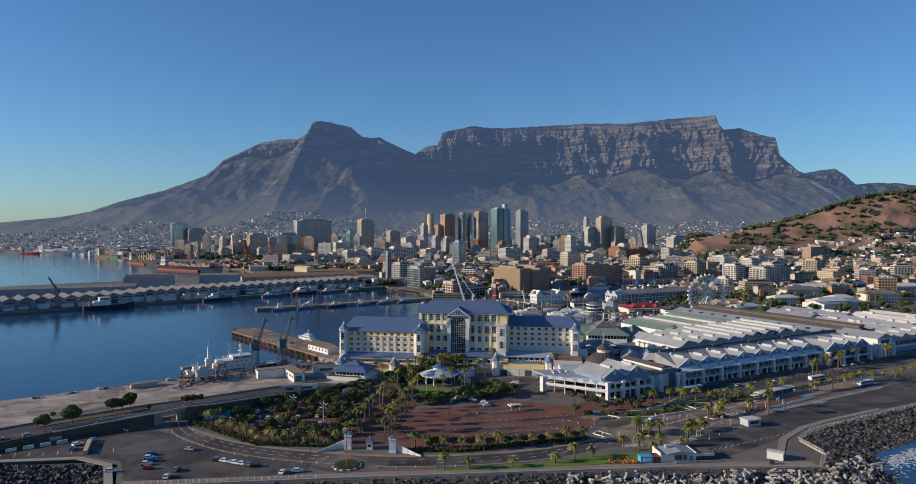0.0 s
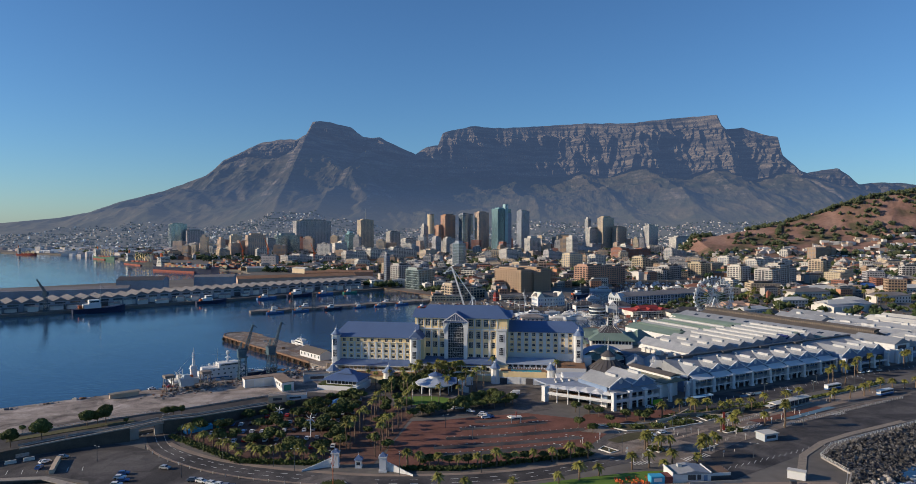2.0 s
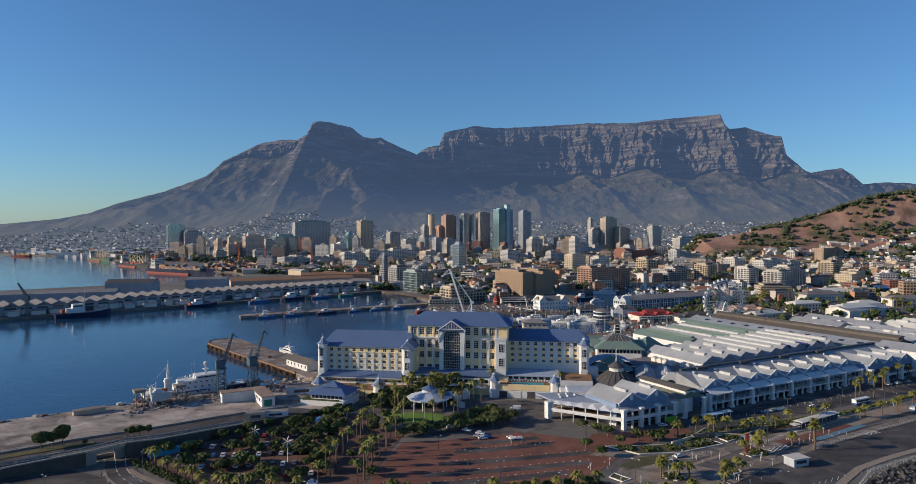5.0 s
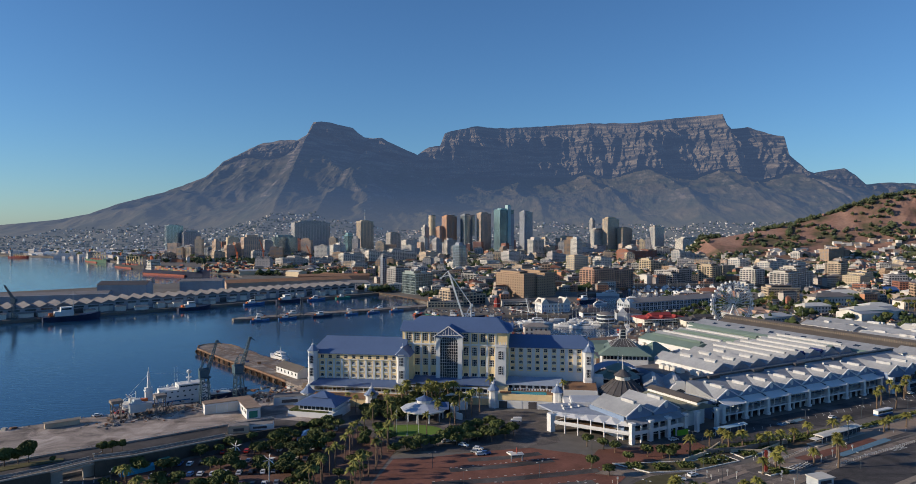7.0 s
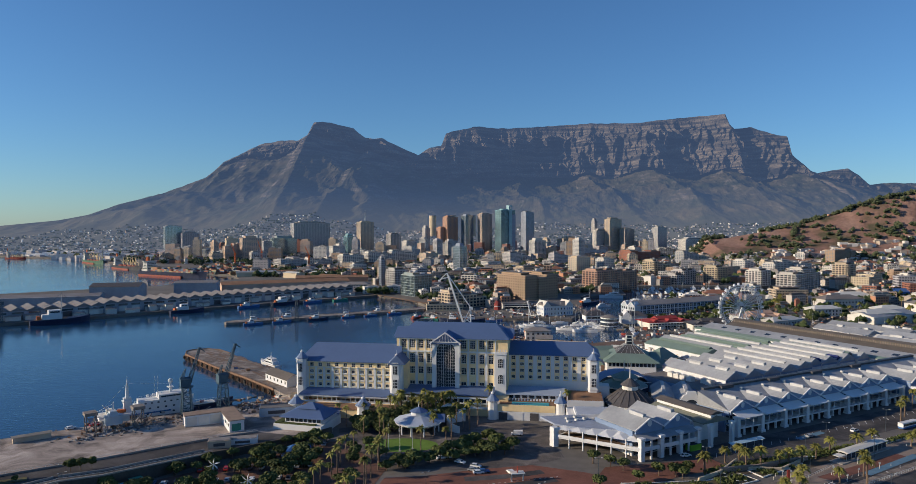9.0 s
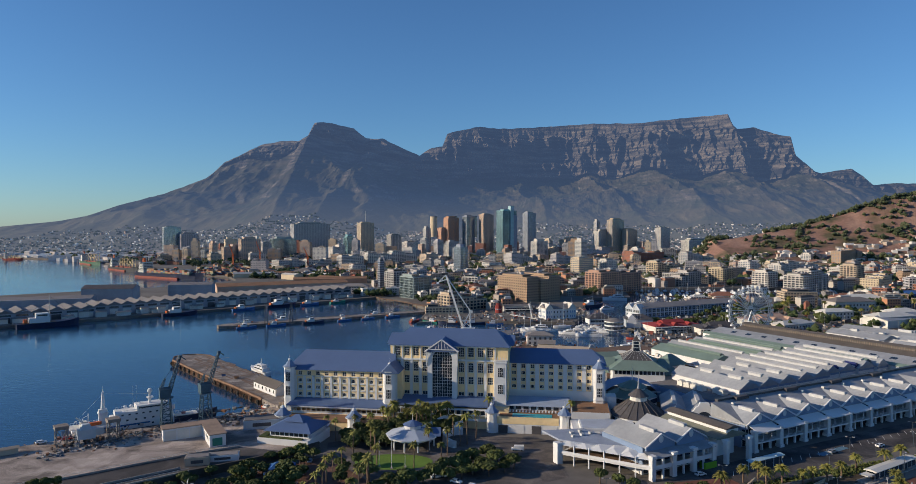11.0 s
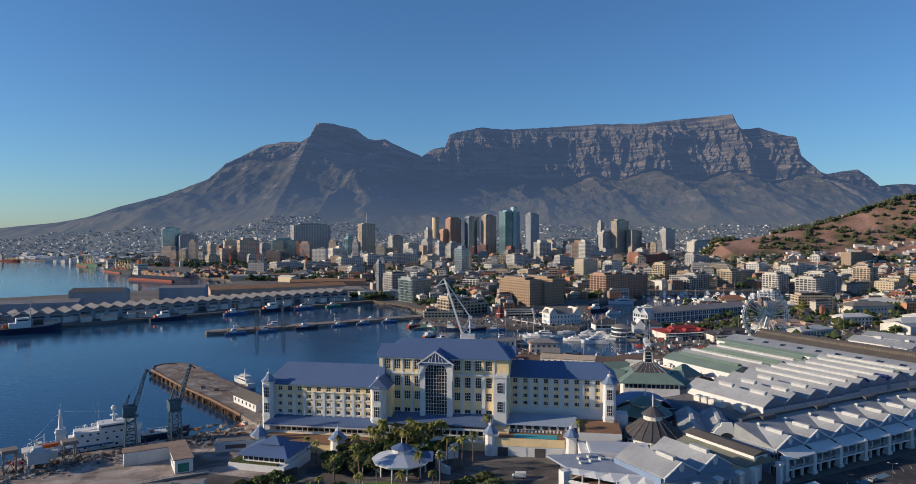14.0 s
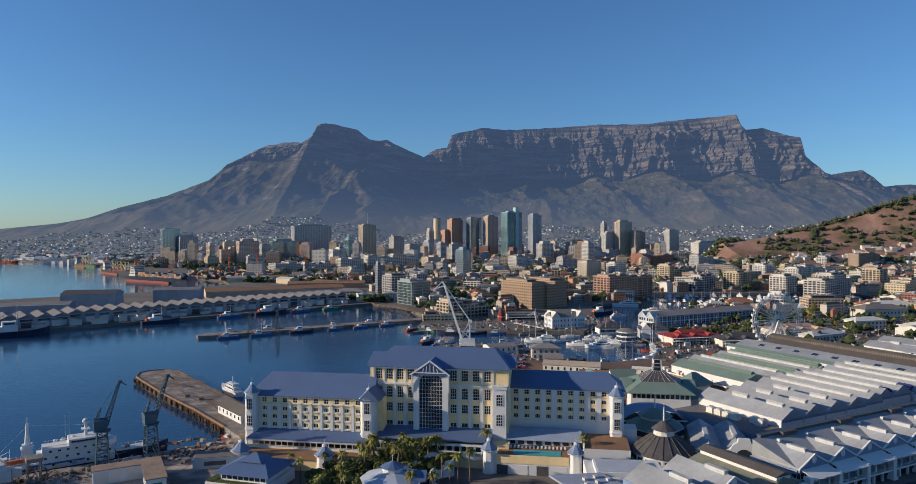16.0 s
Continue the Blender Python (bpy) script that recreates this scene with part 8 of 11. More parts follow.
dk = thing("roof_deck", "brown roof terrace with air units and tanks", "terrace", pose(155, 565, LAND, 0, 0, 28.6))
part("slab", MB().box(-12, -26, 0, 12, 28, 5.0), BROWNROOF, dk)
part("parapet", MB().box(-12.4, -26, 5.0, -12, 28, 5.8).box(-12, -26.4, 5.0, 12, -26, 5.8), WHITE, dk)
dr = random.Random(12)
for q in range(20):
    a, b, c_ = dr.uniform(-10, 8), dr.uniform(-24, 25), dr.uniform(1, 2.4)
    part("air_unit", MB().box(a, b, 5.0, a + c_ * 1.5, b + c_, 5 + c_ * 0.9), STEEL if q % 3 else OFFWHITE, dk)
for q in range(3):
    part("tank", MB().cone(-6 + q * 3.2, -20, 5, 8.2, 1.3, 1.3, 12), OFFWHITE, dk)
# waterside clutter: crates, nets, kiosks, bollards, moored dinghies, bare masts
wf, spars, shrubs = MB(), MB(), MB()
wr = random.Random(90)
for i in range(5200):
    x, y = wr.uniform(-45, 480), wr.uniform(640, 1000)
    wet = in_water(x, y)
    if y > 900 and x < 230 and not wet or not wet and not free(x, y, 6):
        continue
    if wet:
        if x > 20 and y < 800 and wr.random() < 0.07 and edge_clear(x, y, 1) is False and not all(in_water(x + a, y + b) for a in (-16, 16) for b in (-16, 16)):
            L = wr.uniform(4, 9)
            wf.obox(x, y, 0, wr.uniform(0.9, 1.6), L, L * 0.3, wr.choice([0, 90, 170, 20]))
            wf.obox(x, y, 1, wr.uniform(1.8, 3), L * 0.35, L * 0.24, 0)
            if wr.random() < 0.5:
                spars.cone(x, y, 1, wr.uniform(8, 17), 0.14, 0.08, 5)
    elif x < 330 or wr.random() < 0.4:
        s = wr.uniform(0.5, 1.9)
        if wr.random() < 0.08:
            s *= 1.6
        wf.obox(x, y, LAND, LAND + s * wr.uniform(0.5, 1.2), s * wr.uniform(1, 2.2), s, wr.uniform(0, 180))
        if wr.random() < 0.04:
            spars.cone(x, y, LAND, LAND + wr.uniform(6, 12), 0.12, 0.08, 5)
    if not wet and 240 < x and wr.random() < 0.045:
        for _ in range(4):
            clump(shrubs, wr, x + wr.uniform(-4, 4), y + wr.uniform(-4, 4), LAND + 2.5, wr.uniform(3, 7))
solid("waterside_clutter", wf, island_mat("clutter_paint", [(0.45, 0.43, 0.4), (0.16, 0.13, 0.11), (0.2, 0.06, 0.045), (0.09, 0.09, 0.1), (0.1, 0.13, 0.18), (0.3, 0.23, 0.17), (0.6, 0.58, 0.55), (0.12, 0.085, 0.07), (0.22, 0.2, 0.19)], 0.7), "crates, kiosks, dinghies and gear along the old harbour quays", "clutter", "stuff")
solid("bare_masts", spars, STEEL, "bare masts and poles along the old harbour", "masts", "stuff")
solid("harbour_trees", shrubs, bpy.data.materials["town_leaf"], "dark green trees in the harbour gardens", "trees", "stuff")

# ---- quay platform, roads, paving ----
QP = [(-420, 222), (-236, 349), (-95, 446.6), (-84, 457), (-86, 470), (-64, 490), (-58, 470), (-72, 432), (-60, 410), (-50, 396), (-56, 388), (-73, 373), (-90, 358), (-113, 337), (-131, 326), (-149, 311), (-169, 293), (-189, 277), (-300, 190), (-420, 110)]
flat("pavement_quay", QP, QUAY, QUAYTOP, "pale worn concrete quay apron above a dark wall", 3, "quay")


def ribbon(name, pts, w, z0, z1, material, label, category, closed=False):
    """A strip of constant width along a line, w to its left."""
    b = MB()
    n = len(pts)
    nor = []
    for i in range(n):
        p, q = Vector(pts[max(0, i - 1)]), Vector(pts[min(n - 1, i + 1)])
        d = (q - p).normalized()
        nor.append(Vector((-d.y, d.x)))
    for i in range(n - 1):
        a, c = Vector(pts[i]), Vector(pts[i + 1])
        a2, c2 = a + nor[i] * w, c + nor[i + 1] * w
        quad = [a, c, c2, a2] if w > 0 else [a, a2, c2, c]
        b.prism([(q.x, q.y) for q in quad], z0, z1)
    return solid(name, b, material, label, category, "structure")


WALL_W = [(-300, 190, 6.2), (-186, 277, 6.5), (-173.6, 289.5, 6.7), (-160, 299.5, 7.4), (-149, 305, 8.3), (-139, 309.5, 9.2)]
WALL_E = [(-128.6, 319.5, 9.6), (-117, 326.5, 9.2), (-104, 341, 8.2), (-90, 357.5, 6.8), (-73, 372.5, 6.0), (-56, 387.5, 5.7), (-50, 395, 5.6)]
RAMP = WALL_W[2:] + WALL_E[:4]


def sloped(name, pts, near, far, drop, rise, material, label, category, base=None):
    """A strip beside a line whose height follows the line; near, far: its edges' distances behind; base: a fixed underside."""
    b = MB()
    for (ax, ay, az), (bx, by, bz) in zip(pts, pts[1:]):
        d = Vector((bx - ax, by - ay)).normalized()
        n2 = Vector((-d.y, d.x))
        lo = [(ax + n2.x * q, ay + n2.y * q, az + drop if base is None else base) for q in (near, far)], [(bx + n2.x * q, by + n2.y * q, bz + drop if base is None else base) for q in (near, far)]
        hi = [(ax + n2.x * q, ay + n2.y * q, az + rise) for q in (near, far)], [(bx + n2.x * q, by + n2.y * q, bz + rise) for q in (near, far)]
        b.add([lo[0][0], lo[1][0], lo[1][1], lo[0][1], hi[0][0], hi[1][0], hi[1][1], hi[0][1]], [(3, 2, 1, 0), (4, 5, 6, 7), (0, 1, 5, 4), (1, 2, 6, 5), (2, 3, 7, 6), (3, 0, 4, 7)])
    return solid(name, b, material, label, category, "structure")


sloped("wall_retaining", WALL_W, 0, 0.8, 0, 0, WALLSTONE, "dark stone retaining wall below the quay road", "wall", 0)
sloped("wall_retaining_east", WALL_E, 0, 0.8, 0, 0, WALLSTONE, "dark stone retaining wall below the quay road", "wall", 0)
sloped("road_ramp", RAMP, 0.5, 6.5, -1.7, -0.9, ASPHALT, "asphalt ramp rising to a bridge over the harbour road", "road")
sloped("trim_ramp_edge", RAMP, -0.2, 0.3, -0.45, 0.06, CONCRETE, "pale concrete edge beam of the ramp", "parapet")
sloped("trim_ramp_edge_far", RAMP, 6.4, 6.7, -1.8, -0.2, CONCRETE, "pale concrete edge beam of the ramp", "parapet")
sloped("trim_ramp_rail", RAMP, 0.0, 0.1, 0.75, 0.85, STEEL, "steel rail along the ramp", "railing")
sloped("wall_ramp_west", WALL_W[2:], 0.8, 6.5, 0, -0.92, WALLSTONE, "stone side wall of the ramp", "wall", 0)
sloped("wall_ramp_east", WALL_E[:4], 0.8, 6.5, 0, -0.92, WALLSTONE, "stone side wall of the ramp", "wall", 0)
KERB = [(-300, 214), (-203, 299.7), (-192, 310), (-172, 326.4), (-160, 337), (-137, 352.3), (-112, 371.3), (-96, 383), (-82, 391)]
flat("road_quay", KERB + [(-62, 386), (-90, 360), (-112, 340), (-131, 328), (-149, 312.5), (-169, 294.5), (-189, 278.5), (-300, 192)], QUAY + 0.06, ASPHALT, "asphalt quay road behind the wall", None, "road")
ribbon("trim_kerb", KERB, 0.45, QUAY - 0.3, QUAY + 0.75, CONCRETE, "low concrete kerb wall along the quay road", "kerb")
ribbon("trim_rail", [(x - 0.15, y + 0.2) for x, y in KERB], 0.1, QUAY + 1.3, QUAY + 1.4, STEEL, "pale steel rail along the quay road", "railing")
for k in range(46):
    q = k / 46 * (len(KERB) - 2) + 1
    (ax, ay), (bx, by) = KERB[int(q)], KERB[min(len(KERB) - 1, int(q) + 1)]
    o = new("trim_rail_post", MB().box(-0.07, -0.07, 0.7, 0.07, 0.07, 1.4).mesh("trim_rail_post", STEEL))
    o.matrix_basis = pose(ax + (bx - ax) * (q - int(q)) - 0.15, ay + (by - ay) * (q - int(q)) + 0.2, QUAY)
    tagged(o, "pale steel rail post along the quay road", "railing post", kind="structure")
verge_ = MB()
verge_.prism([(-188, 303), (-172, 316), (-158, 326.5), (-148, 333), (-150, 336), (-161, 330.5), (-174, 321), (-190, 307)], QUAY + 0.06, QUAY + 0.3)
solid("ground_quay_verge", verge_, mat("dry_verge", (0.12, 0.11, 0.05), 0.95, 0.4, 0.3), "dry planted verge between quay roads", "verge", "structure")
approach = MB().add([(-143, 312, LAND + 0.02), (-126, 322, LAND + 0.02), (-136, 338, QUAY + 0.1), (-152, 328, QUAY + 0.1)], [(0, 1, 2, 3)])
solid("road_underpass", approach, ASPHALT, "asphalt road rising from under the ramp bridge", "road", "structure")
flat("road_parking", [(-185, 264), (-150, 270), (-132, 264), (-118, 239), (-58, 244), (-56, 262), (-86, 273), (-115, 292), (-134, 303), (-150, 309), (-169, 291), (-190, 275)], LAND + 0.03, ASPHALT, "dark asphalt parking area with worn bays", None, "parking")


def smooth(pts, k=4):
    out = []
    for i in range(len(pts) - 1):
        p0, p1, p2, p3 = (Vector(pts[max(0, i - 1)]), Vector(pts[i]), Vector(pts[i + 1]), Vector(pts[min(len(pts) - 1, i + 2)]))
        for j in range(k):
            t = j / k
            out.append(tuple(0.5 * ((2 * p1) + (p2 - p0) * t + (2 * p0 - 5 * p1 + 4 * p2 - p3) * t * t + (3 * p1 - p0 - 3 * p2 + p3) * t ** 3)))
    return out + [tuple(pts[-1])]


CURVE = smooth([(-140, 330), (-134, 314), (-122, 296), (-100, 279), (-78, 269), (-54, 263), (-30, 259), (0, 260), (30, 266), (58, 279), (90, 298), (125, 322), (160, 345), (210, 375), (260, 402), (330, 440), (420, 490)])
ribbon("road_main", [(x, y) for x, y in CURVE], 10.5, LAND + 0.02, LAND + 0.07, ASPHALT, "curving asphalt harbour road", "road")
flat("road_forecourt", [(96, 262), (150, 300), (180, 325), (235, 352), (420, 455), (420, 480), (300, 420), (200, 368), (150, 338), (120, 315), (88, 285), (86, 262)], LAND + 0.05, ASPHALT, "broad dark asphalt forecourt", None, "road")
flat("road_arcade", [(100, 352), (122, 356), (300, 452), (330, 480), (325, 488), (120, 381), (104, 372), (85, 357)], LAND + 0.04, ASPHALT, "dark street before the arcade", None, "road")
ribbon("pavement_inner", CURVE[6:34], -1.0, LAND, LAND + 0.16, PAVING, "pinkish paved footway beside the road", "pavement")
ribbon("pavement_outer", [(x + 0, y + 0) for x, y in [(p[0] - 0.0, p[1] + 10.6) for p in CURVE[8:44]]], 2.2, LAND, LAND + 0.16, PAVING, "pinkish paved footway beside the gardens", "pavement")
SEAWALK = [(-120, 237.5), (-31, 247.5), (87, 258.5), (139, 259.5)]
ribbon("pavement_seawalk", SEAWALK, 5.5, LAND, LAND + 0.12, PAVING, "tan paved sea promenade", "pavement")
ribbon("wall_sea", [(-120, 236.6), (-31, 246.6), (87, 257.6), (140, 258.4), (149, 272), (147.5, 290), (160, 303), (234, 344), (600, 539)], 0.7, 0, LAND + 0.75, CONCRETE, "low concrete sea wall", "wall")
flat("pavement_round", [(-42 + 15 * math.cos(a * math.pi / 12), 262 + 10 * math.sin(a * math.pi / 12)) for a in range(24)], LAND + 0.1, COURT, "pale paved roundabout", None, "road")
PLAZA = [(-28, 280), (-27, 303), (-20, 340), (-6, 342), (14, 349), (36, 354), (56, 346), (74, 330), (62, 312), (52, 297), (28, 285), (0, 279)]
flat("pavement_plaza", PLAZA, LAND + 0.09, REDPAVE, "red brick paved plaza with grey parking bands", None, "paving")
for k, (a, b) in enumerate((((-9, 289.5), (46, 303)), ((-8, 299.5), (56, 314)), ((-3, 311.5), (60, 326)), ((3, 325.5), (44, 337)), ((10, 337), (40, 345)))):
    ribbon("pavement_bay_" + "abcde"[k], smooth([a, ((a[0] + b[0]) / 2, (a[1] + b[1]) / 2 - 1.2), b]), 4.2, LAND + 0.1, LAND + 0.115, ASPHALT, "grey parking band across the plaza", "paving")
flat("pavement_carpark", [(-124, 321), (-108, 303), (-84, 287), (-55, 281), (-31, 283), (-25, 320), (-20, 352), (-45, 384), (-66, 368), (-88, 350)], LAND + 0.08, mat("carpark_brick", (0.15, 0.08, 0.06), 0.9, 0.3, 0.12), "brown brick car park under trees", None, "paving")
flat("pavement_court", [(-45, 384), (-20, 350), (14, 349), (36, 354), (50, 362), (48, 380), (58, 404), (24, 412), (-20, 412), (-48, 402)], LAND + 0.07, COURT, "grey paved hotel forecourt", None, "paving")
flat("ground_lawn", [(-17 + 15.5 * math.cos(a * math.pi / 16), 378 + 9 * math.sin(a * math.pi / 16)) for a in range(32)], LAND + 0.14, GRASS, "bright green oval lawn", None, "lawn")
flat("ground_verge", [(-8, 253.5), (30, 257), (52, 261), (86, 268), (92, 276), (72, 275), (50, 269), (28, 261.5), (-6, 256.5)], LAND + 0.15, GRASS, "strip of green lawn along the promenade", None, "lawn")
flat("ground_garden", [(102, 342), (140, 350), (180, 372), (170, 378), (120, 352), (100, 350)], LAND + 0.12, mat("garden_soil", (0.10, 0.075, 0.05), 0.95, 0.3, 0.3), "planted garden strip before the arcade", None, "garden")


flat("pavement_crossing", [(66, 292), (84, 290), (104, 303), (126, 318), (122, 334), (104, 340), (86, 332), (70, 318), (60, 306)], LAND + 0.085, COURT, "tan paved crossing and turning circle", None, "paving")
flat("pavement_red_walk", [(58, 340), (74, 332), (92, 344), (112, 352), (108, 362), (84, 356), (64, 352)], LAND + 0.095, REDPAVE, "red brick walk before the restaurant", None, "paving")
flat("ground_bed", [(70, 308), (84, 316), (92, 326), (78, 322), (66, 312)], LAND + 0.17, mat("bed_soil", (0.09, 0.08, 0.04), 0.95, 0.3, 0.3), "planted bed beside the road", None, "garden")
flat("pavement_bus", [(130, 330), (190, 366), (240, 396), (236, 404), (180, 374), (126, 342)], LAND + 0.1, PAVING, "tan paved strip by the bus shelter", None, "paving")
flat("road_bus_lane", [(140, 342), (186, 368), (188, 364), (144, 338)], LAND + 0.115, REDPAVE, "red surfaced bus lane", None, "road")

# ---- road markings ----
paint = MB()
for i in range(0, len(CURVE) - 1):
    (ax, ay), (bx, by) = CURVE[i], CURVE[i + 1]
    d = Vector((bx - ax, by - ay)).normalized()
    nrm = Vector((-d.y, d.x))
    for off in (3.5, 7.0):
        p = Vector((ax, ay)) + nrm * off
        q = p + d * 3.0
        paint.prism([(p.x, p.y), (q.x, q.y), ((q + nrm * 0.25).x, (q + nrm * 0.25).y), ((p + nrm * 0.25).x, (p + nrm * 0.25).y)], LAND + 0.075, LAND + 0.08)
for i in range(9):
    x = -183 + i * 5.2
    paint.obox(x, 270 + i * 0.9, LAND + 0.035, LAND + 0.04, 0.2, 5, 25)
for i in range(40):
    k = i / 39
    paint.obox(112 + 190 * k, 366 + 101 * k, LAND + 0.045, LAND + 0.05, 0.18, 5, 28.6 - 50)
for a, b in (((-9, 289.5), (46, 303)), ((-8, 299.5), (56, 314)), ((-3, 311.5), (60, 326)), ((3, 325.5), (44, 337))):
    for i in range(20):
        k = i / 19
        paint.obox(a[0] + (b[0] - a[0]) * k, a[1] + (b[1] - a[1]) * k + 4.6, LAND + 0.12, LAND + 0.125, 0.9, 0.25, 14)
solid("road_markings", paint, LINE, "white painted road and parking lines", "road marking", "stuff")


# ---- breakwater ----
def rocks(name, label, area, count, size, zf, material, seed):
    r = random.Random(seed)
    b = MB()
    for _ in range(count):
        x, y, z = area(r)
        s = r.uniform(*size)
        ax = [Vector((r.gauss(0, 1), r.gauss(0, 1), r.gauss(0, 1))).normalized() for _ in range(2)]
        ax.append(ax[0].cross(ax[1]).normalized())
        ax[1] = ax[2].cross(ax[0])
        sc = [s * r.uniform(0.6, 1.0), s * r.uniform(0.5, 0.9), s * r.uniform(0.4, 0.8)]
        vs = []
        for sx, sy, sz in ((-1, -1, -1), (1, -1, -1), (1, 1, -1), (-1, 1, -1), (-1, -1, 1), (1, -1, 1), (1, 1, 1), (-1, 1, 1)):
            j = r.uniform(0.6, 1.0)
            vs.append(Vector((x, y, z)) + (ax[0] * sx * sc[0] + ax[1] * sy * sc[1] + ax[2] * sz * sc[2]) * j * 0.5)
        b.add(vs, [(3, 2, 1, 0), (4, 5, 6, 7), (0, 1, 5, 4), (1, 2, 6, 5), (2, 3, 7, 6), (3, 0, 4, 7)])
    return solid(name, b, material, label, "rocks", "stuff")


def along(line, width, z0, z1):
    seg = [(Vector(a), Vector(b)) for a, b in zip(line, line[1:])]
    tot = [(b - a).length for a, b in seg]

    def pick(r):
        a, b = r.choices(seg, tot)[0]
        d = (b - a).normalized()
        k = r.random()
        p = a.lerp(b, r.random()) + Vector((d.y, -d.x)) * width * k
        return p.x, p.y, z0 + (z1 - z0) * k + r.uniform(-0.3, 0.3)
    return pick


SHORE = [(-120, 236), (-31, 246), (87, 257), (140, 257.5), (149.5, 272), (148.5, 290), (160.5, 303), (234, 344), (600, 539)]
rocks("breakwater_rocks", "heap of dark grey breakwater boulders", along(SHORE[:4], 16, 2.4, -1.5), 4200, (0.7, 2.0), 0, ROCKS, 3)
rocks("shore_rocks", "steep bank of grey boulders above the sea", along(SHORE[3:8], 26, 3.6, -1.2), 6200, (0.9, 2.5), 0, ROCKS, 5)
rocks("far_shore_rocks", "bank of grey boulders above the sea", along(SHORE[7:], 26, 3.6, -1.0), 2400, (1.0, 2.6), 0, ROCKS, 6)
rocks("left_rocks", "heap of dark boulders beside the car park", lambda r: (r.uniform(-230, -128), r.uniform(226, 262), r.uniform(1.2, 2.4)), 3000, (1.0, 2.4), 0, ROCKS, 8)
bank = MB()
for line, wd, zl in ((SHORE[:4], 18, -3), (SHORE[3:], 29, -3)):
    for (ax, ay), (bx, by) in zip(line, line[1:]):
        d = Vector((bx - ax, by - ay)).normalized()
        n2 = Vector((d.y, -d.x)) * wd
        bank.add([(ax, ay, 2.9), (bx, by, 2.9), (bx + n2.x, by + n2.y, zl), (ax + n2.x, ay + n2.y, zl)], [(3, 2, 1, 0)])
bank.add([(-260, 205, 1.4), (-125, 226, 1.4), (-131, 262, 1.7), (-150, 267, 1.7), (-185, 262, 1.7), (-260, 246, 1.7)], [(0, 1, 2, 3, 4, 5)])
solid("ground_bank", bank, ROCK, "dark rubble bank under the boulders", "bank", "structure")
DOL = MB()
for ax in (((-1.5, 0, 0), (1.5, 0, 0)), ((-1.5, -1.3, 0), (-1.5, 1.3, 0)), ((1.5, 0, -1.3), (1.5, 0, 1.3))):
    DOL.beam(*ax, 0.85)
DOL = DOL.mesh("dolos", DOLOS)
r = random.Random(11)
pick = along([(20, 246.5), (87, 253), (140, 254), (160, 270)], 11, 2.2, -0.4)
for i in range(300):
    x, y, z = pick(r)
    if r.random() > (x - 10) / 110:
        continue
    o = new("dolos", DOL)
    o.matrix_basis = pose(x, y, z + 0.4, r.uniform(0, 360), r.uniform(0, 360), r.uniform(0, 360))
    tagged(o, "pale cast concrete dolos on the breakwater", "dolos", "breakwater dolosse")
foam = MB()
fr = random.Random(4)
SURF = [(150, 252), (160, 263), (170, 273), (184, 281), (197, 289), (230, 308), (300, 345)]
for i in range(2200):
    k = fr.random() * (len(SURF) - 1)
    (ax, ay), (bx, by) = SURF[int(k)], SURF[int(k) + 1]
    q = k - int(k)
    out = abs(fr.gauss(0, 1)) * 4.5
    x, y = ax + (bx - ax) * q + out * 0.5 + fr.gauss(0, 1.2), ay + (by - ay) * q - out * 0.86 + fr.gauss(0, 1.0)
    s = fr.uniform(0.15, 0.7) / (1 + out * 0.12)
    foam.prism([(x + 1.6 * s * math.cos(a * 1.05) * fr.uniform(0.4, 1.3), y + 0.8 * s * math.sin(a * 1.05) * fr.uniform(0.4, 1.3)) for a in range(6)], 0.02, 0.07)
solid("sea_foam", foam, mat("foam", (0.75, 0.78, 0.8), 0.9, 0.1, 1.0), "white surf foam along the rocks", "foam", "stuff")
# timber boardwalk round the left rocks
ribbon("pavement_boardwalk", [(-187, 261), (-150, 265.5), (-136, 259), (-124, 236)], 3.0, LAND, LAND + 0.25, mat("boardwalk", (0.34, 0.3, 0.26), 0.9, 0.2, 0.6), "weathered timber boardwalk with rail", "boardwalk")

# ---- roundabout, islands and beds before the arcade ----
TAN = stained("tan_paving", ((0.13, 0.11, 0.095), (0.22, 0.18, 0.15), (0.3, 0.25, 0.21)), 9, 3)
flat("pavement_circle", [(84 + (19 + 2 * math.sin(3 * a)) * math.cos(a), 300 + 16.5 * math.sin(a)) for a in [i * math.pi / 16 for i in range(32)]], LAND + 0.098, TAN, "tan paved turning circle", None, "paving")
flat("pavement_walk_east", [(101, 300), (118, 317), (150, 336), (196, 364), (250, 396), (252, 393), (198, 360), (152, 331), (124, 311), (104, 294)], LAND + 0.12, TAN, "tan paved walk along the forecourt", None, "paving")
flat("pavement_walk_north", [(57, 324), (66, 333), (79, 323), (96, 325), (120, 336), (144, 352), (146, 349), (122, 332), (98, 320), (80, 317), (66, 322)], LAND + 0.125, TAN, "tan paved walk beside planted beds", None, "paving")
